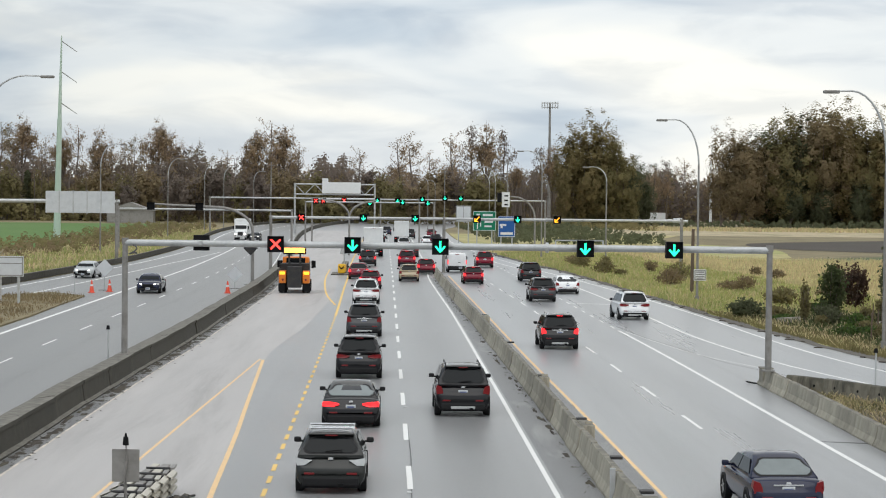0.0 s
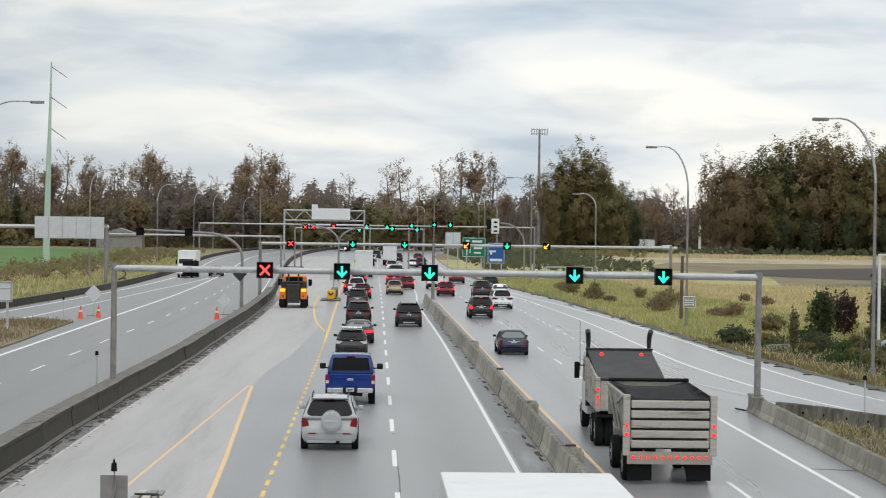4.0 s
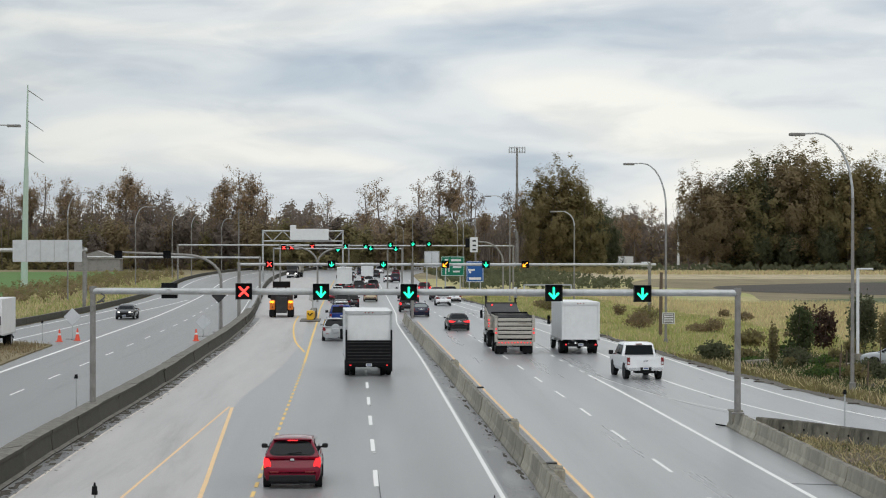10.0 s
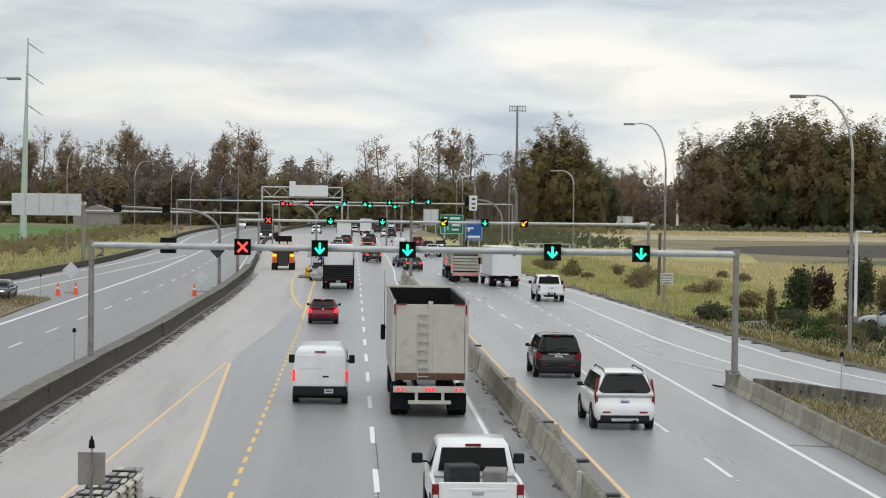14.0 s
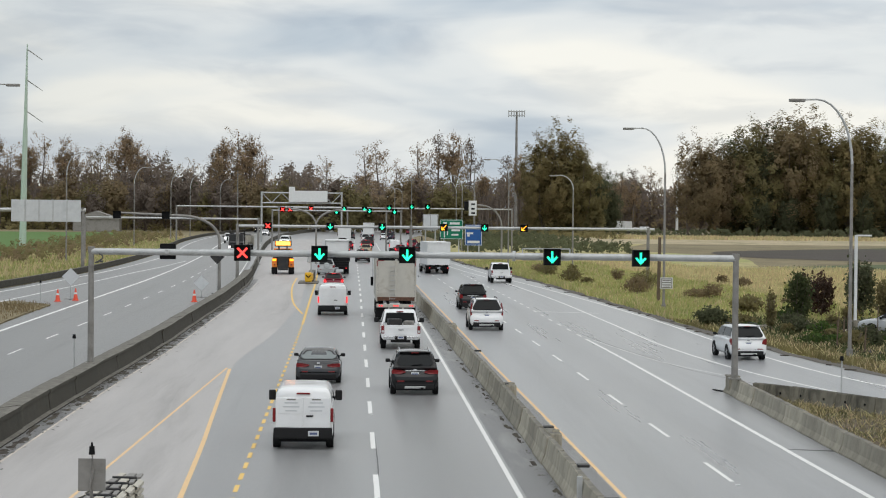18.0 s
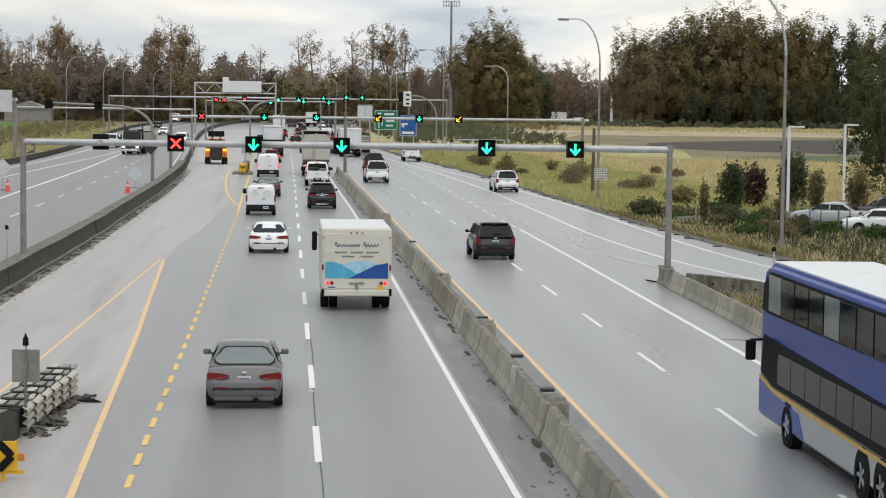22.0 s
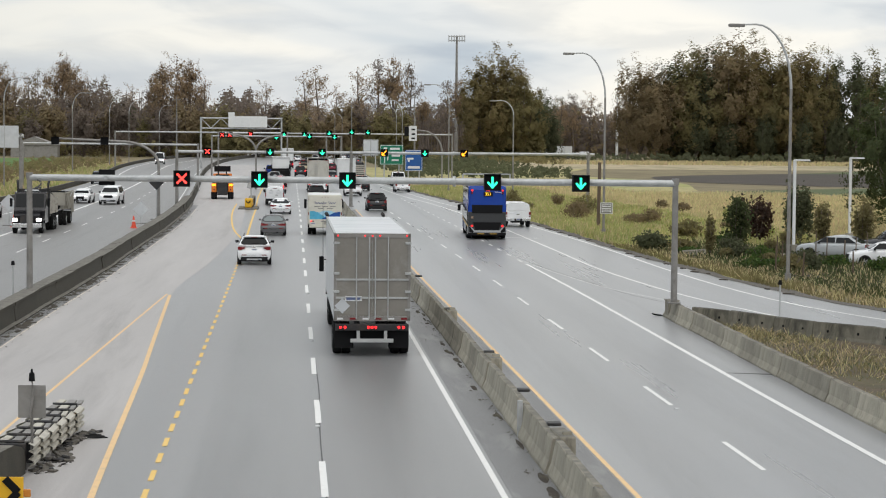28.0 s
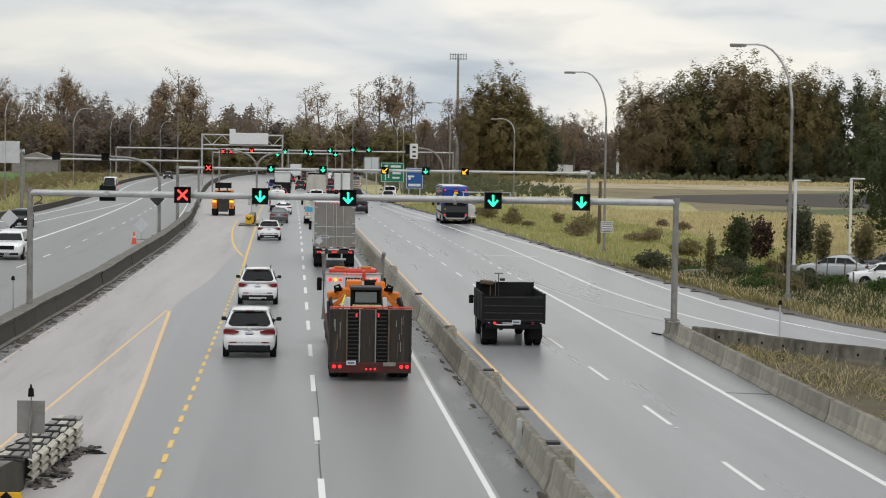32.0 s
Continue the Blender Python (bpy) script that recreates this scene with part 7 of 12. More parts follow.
    if canopy:
        bm = bmesh.new()
        prism(bm, [(-hw * 0.96, 1.20), (-hw * 0.86, 1.80), (-hw * 0.7, 1.90), (hw * 0.7, 1.90), (hw * 0.86, 1.80), (hw * 0.96, 1.20)], 0.16, 2.0)
        part("canopy", bm, color, c)
        bm = bmesh.new()
        quad_panel(bm, [(-hw * 0.78, 0.14, 1.32), (hw * 0.78, 0.14, 1.32), (hw * 0.70, 0.14, 1.74), (-hw * 0.70, 0.14, 1.74)])
        part("canopy_door", bm, color, c)
    if cargo:
        bm = bmesh.new()
        box(bm, -0.3, 1.2, 1.28, 0.7, 0.6, 0.5, (0, 0, 12), 0.05)
        part("load", bm, DARK_STEEL, c)
        bm = bmesh.new()
        box(bm, 0.45, 1.3, 1.22, 0.5, 0.8, 0.4, (0, 0, -8), 0.05)
        part("load", bm, GALV_DARK, c)
    return c


def axle(parent, y, track, r=0.5, twin=True, w=0.28, rim=None):
    for s in (-1, 1):
        wheel(parent, s * (track - w / 2), y, r, w, rim or RIM, s)
        if twin:
            wheel(parent, s * (track - w * 1.6), y, r, w, rim or RIM, s)


def cargo_van(label, color, H=2.05, L=5.5, W=2.0, lit=True, windows=False, front=False, low_dark=True):
    c = thing("van", label, "van", "traffic")
    hw = W / 2
    bm = bmesh.new()
    sec = lambda w, zb, zt: [(w * 0.6, zb), (w * 0.96, zb + 0.02), (w, zb + 0.2), (w * 0.985, zt * 0.55), (w * 0.90, zt - 0.16), (w * 0.83, zt - 0.045), (w * 0.72, zt), (w * 0.3, zt + 0.02)]
    loft(bm, [(0.10, sec(hw * 0.97, 0.42, H - 0.10)), (0.16, sec(hw * 0.99, 0.36, H - 0.02)), (0.5, sec(hw, 0.3, H)), (L * 0.68, sec(hw, 0.3, H)), (L * 0.73, sec(hw, 0.3, H - 0.08)), (L * 0.88, sec(hw * 0.99, 0.3, 1.22)), (L * 0.96, sec(hw * 0.95, 0.32, 1.05)), (L, sec(hw * 0.86, 0.4, 0.85))])
    part("body", bm, color, c, smooth=True)
    for s in (-1, 1):
        bm = bmesh.new()
        x0, x1 = (0.01, hw * 0.90) if s > 0 else (-hw * 0.90, -0.01)
        box(bm, (x0 + x1) / 2, 0.095, 0.60 + (H - 0.86) / 2, x1 - x0, 0.03, H - 0.86, bevel=0.01)
        part("rear_door", bm, color, c)
        bm = bmesh.new()
        box(bm, s * hw * 0.43, 0.075, H - 0.52, hw * 0.72, 0.012, 0.46, bevel=0.004)
        part("rear_window", bm, GLASS if windows else color, c)
        bm = bmesh.new()
        box(bm, s * hw * 0.955, 0.11, 1.05, 0.09, 0.08, 0.42, bevel=0.02)
        part("tail_lamp", bm, RED_LIT if lit else RED_LENS, c)
        bm = bmesh.new()
        box(bm, s * (hw + 0.14), L * 0.76, 1.35, 0.22, 0.14, 0.32, bevel=0.04)
        box(bm, s * (hw + 0.0), L * 0.76, 1.28, 0.2, 0.06, 0.06)
        part("door_mirror", bm, TRIM, c)
        bm = bmesh.new()
        pts = [(s * (hw + 0.004), L * 0.60, 1.25), (s * (hw + 0.004), L * 0.80, 1.25), (s * hw * 0.945, L * 0.725, H - 0.28), (s * hw * 0.945, L * 0.60, H - 0.28)]
        quad_panel(bm, pts if s > 0 else pts[::-1], 0.02)
        part("side_window", bm, GLASS, c)
        bm = bmesh.new()
        box(bm, s * hw * 0.72, L - 0.10, 0.86, 0.34, 0.12, 0.20, bevel=0.03)
        part("headlamp", bm, HEAD_LIT if front else CLEAR_LENS, c)
        for y in (L * 0.2, L * 0.82):
            bm = bmesh.new()
            tube(bm, (s * (hw - 0.2), y, 0.36), (s * (hw + 0.005), y, 0.36), 0.41, 0.41, 22)
            part("wheel_arch", bm, TRIM, c)
            wheel(c, s * (hw - 0.11), y, 0.35, side=s)
    bm = bmesh.new()
    quad_panel(bm, [(hw * 0.88, L * 0.885, 1.26), (-hw * 0.88, L * 0.885, 1.26), (-hw * 0.74, L * 0.735, H - 0.12), (hw * 0.74, L * 0.735, H - 0.12)], 0.03)
    part("windscreen", bm, GLASS, c)
    bm = bmesh.new()
    box(bm, 0, 0.07, 0.50, W * 0.97, 0.18, 0.34, bevel=0.04)
    part("rear_bumper", bm, TRIM if low_dark else color, c)
    bm = bmesh.new()
    box(bm, 0, L - 0.04, 0.55, W * 0.8, 0.14, 0.3, bevel=0.03)
    part("front_bumper", bm, TRIM, c)
    bm = bmesh.new()
    box(bm, 0, 1.2, 0.30, W * 0.8, 2.2, 0.12)
    part("underside", bm, BLACK, c)
    bm = bmesh.new()
    box(bm, 0, 0.09, H - 0.14, 0.4, 0.06, 0.05, bevel=0.01)
    part("high_brake_lamp", bm, RED_LENS, c)
    bm = bmesh.new()
    box(bm, 0.2, 0.07, 1.02, 0.22, 0.03, 0.05, bevel=0.01)
    part("door_latch", bm, TRIM, c)
    plate_on(c, 0.32, -0.03, 0.50)
    return c


def cab_block(parent, y, W, H, L, color, bonnet=True, front_lit=False, mirror=(2.05, 0.62)):
    """A lorry's cab: cabin, windscreen, bonnet, grille, mirrors, lamps."""
    hw = W / 2
    bm = bmesh.new()
    side_prism(bm, [(y, 0.7), (y, H - 0.06), (y + 0.1, H), (y + L * 0.42, H - 0.03), (y + L * 0.55, 1.75), (y + L * 0.60, 1.55), (y + L * 0.60, 0.7)], -hw, hw)
    part("cab", bm, color, parent)
    if bonnet:
        bm = bmesh.new()
        side_prism(bm, [(y + L * 0.60, 0.8), (y + L * 0.60, 1.60), (y + L * 0.95, 1.38), (y + L, 1.25), (y + L, 0.8)], -hw * 0.80, hw * 0.80)
        part("bonnet", bm, color, parent)
    bm = bmesh.new()
    quad_panel(bm, [(hw * 0.9, y + L * 0.545, 1.84), (-hw * 0.9, y + L * 0.545, 1.84), (-hw * 0.9, y + L * 0.44, H - 0.14), (hw * 0.9, y + L * 0.44, H - 0.14)], 0.03)
    part("windscreen", bm, GLASS, parent)
    bm = bmesh.new()
    box(bm, 0, y + L + 0.02, 1.05, W * 0.42, 0.06, 0.62, bevel=0.02)
    part("grille", bm, DARK_STEEL, parent)
    bm = bmesh.new()
    box(bm, 0, y + L + 0.08, 0.58, W * 0.96, 0.20, 0.30, bevel=0.04)
    part("front_bumper", bm, CHROME, parent)
    for s in (-1, 1):
        bm = bmesh.new()
        box(bm, s * hw * 0.76, y + L - 0.02, 0.98, 0.34, 0.20, 0.24, bevel=0.05)
        part("headlamp", bm, HEAD_LIT if front_lit else CLEAR_LENS, parent)
        bm = bmesh.new()
        mz, mh = mirror
        box(bm, s * (hw + 0.22), y + L * 0.50, mz, 0.19, 0.12, mh, bevel=0.04)
        tube(bm, (s * hw, y + L * 0.46, mz + mh * 0.3), (s * (hw + 0.22), y + L * 0.5, mz + mh * 0.3), 0.02, 0.02, 6)
        part("mirror", bm, BLACK, parent)
        bm = bmesh.new()
        pts = [(s * (hw + 0.004), y + 0.3, 1.8), (s * (hw + 0.004), y + L * 0.5, 1.8), (s * (hw + 0.004), y + L * 0.41, H - 0.2), (s * (hw + 0.004), y + 0.3, H - 0.2)]
        quad_panel(bm, pts if s > 0 else pts[::-1])
        part("side_window", bm, GLASS, parent)
        bm = bmesh.new()
        box(bm, s * (hw - 0.16), y + L * 0.78, 0.98, 0.34, 1.15, 0.14, bevel=0.05)
        part("fender", bm, color, parent)
    wheel(parent, -hw + 0.18, y + L * 0.78, 0.5, 0.28, RIM, -1)
    wheel(parent, hw - 0.18, y + L * 0.78, 0.5, 0.28, RIM, 1)


def tail_lamps(parent, xs, y, z, lit=True, r=0.05):
    for x in xs:
        bm = bmesh.new()
        tube(bm, (x, y, z), (x, y - 0.03, z), r, r * 0.9, 14)
        part("tail_lamp", bm, RED_LIT if lit else RED_LENS, parent)


def chassis(parent, y0, y1, z=0.75, w=0.9):
    for s in (-1, 1):
        bm = bmesh.new()
        box(bm, s * w / 2, (y0 + y1) / 2, z, 0.10, y1 - y0, 0.26)
        part("frame_rail", bm, BLACK, parent)


def box_truck(label, L=6.2, H=3.65, W=2.48, lift=True, cab_color=None, front=False, floor=1.0, box_mat=None):
    c = thing("box_truck", label, "truck", "traffic")
    hw, mat = W / 2, box_mat or WHITE_PAINT
    bm = bmesh.new()
    box(bm, 0, L / 2 + 0.1, (H + floor) / 2, W, L, H - floor, bevel=0.03)
    part("cargo_box", bm, mat, c)
    for x, z, sx, sz in ((0, H - 0.10, W + 0.02, 0.18), (-hw + 0.06, (H + floor) / 2, 0.12, H - floor), (hw - 0.06, (H + floor) / 2, 0.12, H - floor), (0, floor + 0.05, W + 0.02, 0.12)):
        bm = bmesh.new()
        box(bm, x, 0.07, z, sx, 0.10, sz, bevel=0.015)
        part("frame_edge", bm, mat if not lift else GALV, c)
    bm = bmesh.new()
    box(bm, 0, 0.10, (H + floor) / 2, W - 0.3, 0.05, H - floor - 0.3, bevel=0.02)
    part("roller_door", bm, WHITE_PAINT, c)
    for s in (-1, 1):
        bm = bmesh.new()
        box(bm, s * (hw - 0.02), L / 2, floor - 0.02, 0.05, L, 0.10)
        part("side_rail", bm, GALV, c)
    if lift:
        bm = bmesh.new()
        box(bm, 0, -0.04, 1.35, W - 0.06, 0.10, 1.35, bevel=0.02)
        part("lift_platform", bm, BLACK, c, "folded black tail-lift platform")
        for k in range(7):
            bm = bmesh.new()
            box(bm, 0, -0.10, 0.82 + 0.18 * k, W - 0.2, 0.03, 0.03)
            part("platform_rib", bm, DARK_STEEL, c)
        for s in (-1, 1):
            bm = bmesh.new()
            box(bm, s * (hw - 0.05), -0.05, 1.45, 0.10, 0.14, 2.3, bevel=0.02)
            part("lift_rail", bm, BLACK, c)
    bm = bmesh.new()
    box(bm, 0, 0.05, 0.62, W * 0.90, 0.14, 0.18, bevel=0.02)
    part("rear_bumper", bm, BLACK, c)
    tail_lamps(c, (-hw * 0.78, hw * 0.78), 0.0, 0.66, True, 0.06)
    tail_lamps(c, (-0.2, 0, 0.2), 0.02, H - 0.10, False, 0.035)
    plate_on(c, 0, -0.04 if not lift else -0.11, 0.66)
    chassis(c, 0.1, L + 1.5)
    axle(c, L * 0.28, hw, 0.48)
    for s in (-1, 1):
        bm = bmesh.new()
        box(bm, s * (hw - 0.3), L * 0.28 - 0.65, 0.55, 0.5, 0.02, 0.5)
        part("mud_flap", bm, BLACK, c)
    cab_block(c, L + 0.25, W * 0.86, 2.55, 2.4, cab_color or WHITE_PAINT, True, front)
    return c


ROOF_SKIN = material("pale_roof_sheet", (0.66, 0.68, 0.70), 0.35, 0, 0.12, 1.2, 0.2, 6, (0.4, 1, 1), (0.52, 0.55, 0.58), 1.0, 0.5)


def semi(label, trailer_mat, L=15.8, H=4.08, W=2.6, kind="van", cab=None):
    """A tractor with a box or an open-topped trailer."""
    c = thing("semi_truck", label, "truck", "traffic")
    hw, floor = W / 2, 1.20 if kind == "van" else 1.30
    if kind == "van":
        bm = bmesh.new()
        box(bm, 0, L / 2 + 0.05, (H + floor) / 2, W, L, H - floor, bevel=0.02)
        part("trailer_box", bm, WHITE_PAINT, c)
        bm, rr = bmesh.new(), random.Random(6)
        rows_ = [[bm.verts.new((x, y, H + 0.006 + 0.012 * abs(math.sin(y * 2.6)) + rr.uniform(0, 0.008))) for x in (-hw + 0.06, -hw * 0.4, hw * 0.1, hw * 0.55, hw - 0.06)] for y in steps(0.12, L - 0.05, 0.3)]
        for a, b in zip(rows_, rows_[1:]):
            for k in range(4):
                bm.faces.new((a[k], a[k + 1], b[k + 1], b[k]))
        part("roof_skin", bm, ROOF_SKIN, c, "rippled pale roof skin", smooth=True)
        for s in (-1, 1):
            bm = bmesh.new()
            box(bm, s * (hw - 0.03), L / 2, H - 0.01, 0.08, L, 0.07, bevel=0.01)
            part("roof_rail", bm, GALV, c)
        for s in (-1, 1):
            bm = bmesh.new()
            box(bm, s * 0.62, 0.03, (H + floor) / 2 + 0.02, 1.22, 0.05, H - floor - 0.26, bevel=0.01)
            part("rear_door", bm, trailer_mat, c)
            for x in (0.10, 0.52):
                bm = bmesh.new()
                tube(bm, (s * x, -0.03, floor + 0.05), (s * x, -0.03, H - 0.1), 0.022, 0.022, 8)
                part("lock_rod", bm, GALV, c)
            for z in (1.55, 2.15, 2.75, 3.75):
                bm = bmesh.new()
                box(bm, s * (hw - 0.08), -0.02, z, 0.2, 0.04, 0.08, bevel=0.01)
                part("hinge", bm, GALV, c)
        for z in (1.95, 2.55):
            bm = bmesh.new()
            box(bm, 0, -0.012, z, W - 0.14, 0.03, 0.06)
            part("door_rib", bm, GALV, c)
        for x, z, sx, sz in ((0, H - 0.06, W, 0.14), (0, floor + 0.06, W, 0.16), (-hw + 0.05, (H + floor) / 2, 0.1, H - floor), (hw - 0.05, (H + floor) / 2, 0.1, H - floor)):
            bm = bmesh.new()
            box(bm, x, 0.02, z, sx, 0.07, sz, bevel=0.01)
            part("rear_frame", bm, GALV_DARK, c)
        tail_lamps(c, (-hw * 0.9, -0.25, 0, 0.25, hw * 0.9), -0.01, H - 0.06, True, 0.03)
        for k in range(6):
            bm = bmesh.new()
            box(bm, -1.05 + 0.42 * k, -0.02, floor + 0.06, 0.2, 0.02, 0.06)
            part("reflective_tape", bm, RED_LENS if k % 2 else SIGN_WHITE, c)
        bm = bmesh.new()
        box(bm, -0.98, -0.015, 1.68, 0.36, 0.012, 0.36, (0, 45, 0))
        part("placard", bm, SIGN_BACK, c, "pale diamond placard holder")
        bm = bmesh.new()
        box(bm, -0.62, -0.015, 1.92, 0.56, 0.012, 0.16)
        p = part("number_panel", bm, SIGN_WHITE, c)
        bm = bmesh.new()
        box(bm, -0.62, -0.024, 1.92, 0.46, 0.008, 0.08)
        part("panel_bar", bm, PLATE_BAR, p)
    else:
        for s in (-1, 1):
            bm = bmesh.new()
            box(bm, s * (hw - 0.04), L / 2 + 0.05, (H + floor) / 2, 0.08, L, H - floor, bevel=0.015)
            part("side_wall", bm, trailer_mat, c)
            bm = bmesh.new()
            tube(bm, (s * (hw - 0.03), 0, H), (s * (hw - 0.03), L, H), 0.06, 0.06, 8)
            part("top_rail", bm, GALV_DARK, c)
            bm = bmesh.new()
            box(bm, s * (hw - 0.06), 0.02, (H + floor) / 2, 0.12, 0.10, H - floor + 0.1, bevel=0.02)
            part("corner_post", bm, trailer_mat, c)
            bm = bmesh.new()
            box(bm, s * (hw - 0.32), -0.045, H - 0.10, 0.36, 0.01, 0.05)
            part("reflective_tape", bm, RED_LENS, c)
            bm = bmesh.new()
            box(bm, s * (hw - 0.08), -0.045, H - 0.28, 0.05, 0.01, 0.36)
            part("reflective_tape", bm, RED_LENS, c)
        for x in (-hw * 0.48, hw * 0.48):
            bm = bmesh.new()
            box(bm, x, 0.02, (H + floor) / 2 - 0.02, W * 0.42, 0.06, H - floor - 0.16, bevel=0.02)
            part("tailgate_panel", bm, trailer_mat, c)
        bm = bmesh.new()
        box(bm, 0, 0.02, (H + floor) / 2, 0.16, 0.10, H - floor, bevel=0.02)
        part("tailgate_post", bm, trailer_mat, c)
        bm = bmesh.new()
        box(bm, 0, L / 2, floor + 0.05, W - 0.1, L, 0.10)
        part("floor", bm, DARK_STEEL, c)
        # front wall and inner panels are black, darker than the outer walls
        bm = bmesh.new()
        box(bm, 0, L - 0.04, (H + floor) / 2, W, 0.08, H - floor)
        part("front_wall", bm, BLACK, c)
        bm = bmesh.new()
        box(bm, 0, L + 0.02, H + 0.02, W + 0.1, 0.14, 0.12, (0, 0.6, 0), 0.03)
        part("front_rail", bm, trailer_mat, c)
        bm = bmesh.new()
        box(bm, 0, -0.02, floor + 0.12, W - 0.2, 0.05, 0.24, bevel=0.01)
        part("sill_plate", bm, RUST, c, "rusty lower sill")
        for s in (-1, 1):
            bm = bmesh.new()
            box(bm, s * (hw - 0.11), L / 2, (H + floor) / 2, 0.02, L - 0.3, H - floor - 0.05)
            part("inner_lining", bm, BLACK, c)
        for k in range(8):
            bm = bmesh.new()
            box(bm, -0.24, -0.08, 1.42 + 0.30 * k, 0.36, 0.06, 0.03)
            part("ladder_rung", bm, GALV, c)
        for s in (-0.42,):
            bm = bmesh.new()
            box(bm, s, -0.05, 2.5, 0.025, 0.03, 2.3)
            part("ladder_rail", bm, trailer_mat, c)
    bm = bmesh.new()
    box(bm, 0, 0.0, 0.98, W * 0.96, 0.12, 0.22, bevel=0.02)
    part("lamp_beam", bm, DARK_STEEL if kind == "van" else trailer_mat, c)
    tail_lamps(c, (-hw * 0.82, -hw * 0.70, hw * 0.70, hw * 0.82, -0.12, 0, 0.12), -0.06, 0.98, True, 0.05)
    bm = bmesh.new()
    for x in (-0.45, 0.45):
        box(bm, x, 0.02, 0.72, 0.10, 0.10, 0.40)
    box(bm, 0, -0.01, 0.54, W * 0.56, 0.12, 0.12, bevel=0.01)
    part("underride_guard", bm, GALV if kind == "van" else trailer_mat, c)
    # added black panel fills the dark gap behind the guard
    bm = bmesh.new()
    box(bm, 0, 0.30, 0.72, W * 0.5, 0.05, 0.5)
    part("tail_plate", bm, BLACK, c)
    for s in (-1, 1):
        bm = bmesh.new()
        box(bm, s * (hw - 0.35), 0.22, 0.58, 0.62, 0.03, 0.62)
        part("mud_flap", bm, BLACK, c)
    chassis(c, 0.1, L, 1.0)
    for y in (1.3, 2.6):
        axle(c, y, hw, 0.5)
    top = L - 0.6
    for y in (top - 1.2, top):
        axle(c, y, hw - 0.05, 0.5)
    cab_block(c, L + 0.5, 2.35, 3.2 if kind != "van" else 3.5, 4.2, cab or WHITE_PAINT)
    for s in (-1, 1) if kind == "van" else ():
        bm = bmesh.new()
        pipe(bm, [(s * 1.1 - 0.1, L + 0.35, 1.0), (s * 1.1 - 0.1, L + 0.35, 3.85), (s * 1.1 - 0.1, L + 0.33, 4.0), (s * 1.1 - 0.12, L + 0.28, 4.12), (s * 1.1 - 0.17, L + 0.20, 4.19)], 0.07, 10)
        part("exhaust_stack", bm, DARK_STEEL, c)
    bm = bmesh.new()
    tube(bm, (-1.35, L + 1.9, 2.3), (-1.36, L + 1.9, 4.6), 0.012, 0.008, 5)
    part("aerial", bm, BLACK, c)
    return c


RUST = material("rusty_steel", (0.13, 0.06, 0.035), 0.8, 0, 0.4, 4, stain=(0.05, 0.03, 0.022), stain_size=2.0)


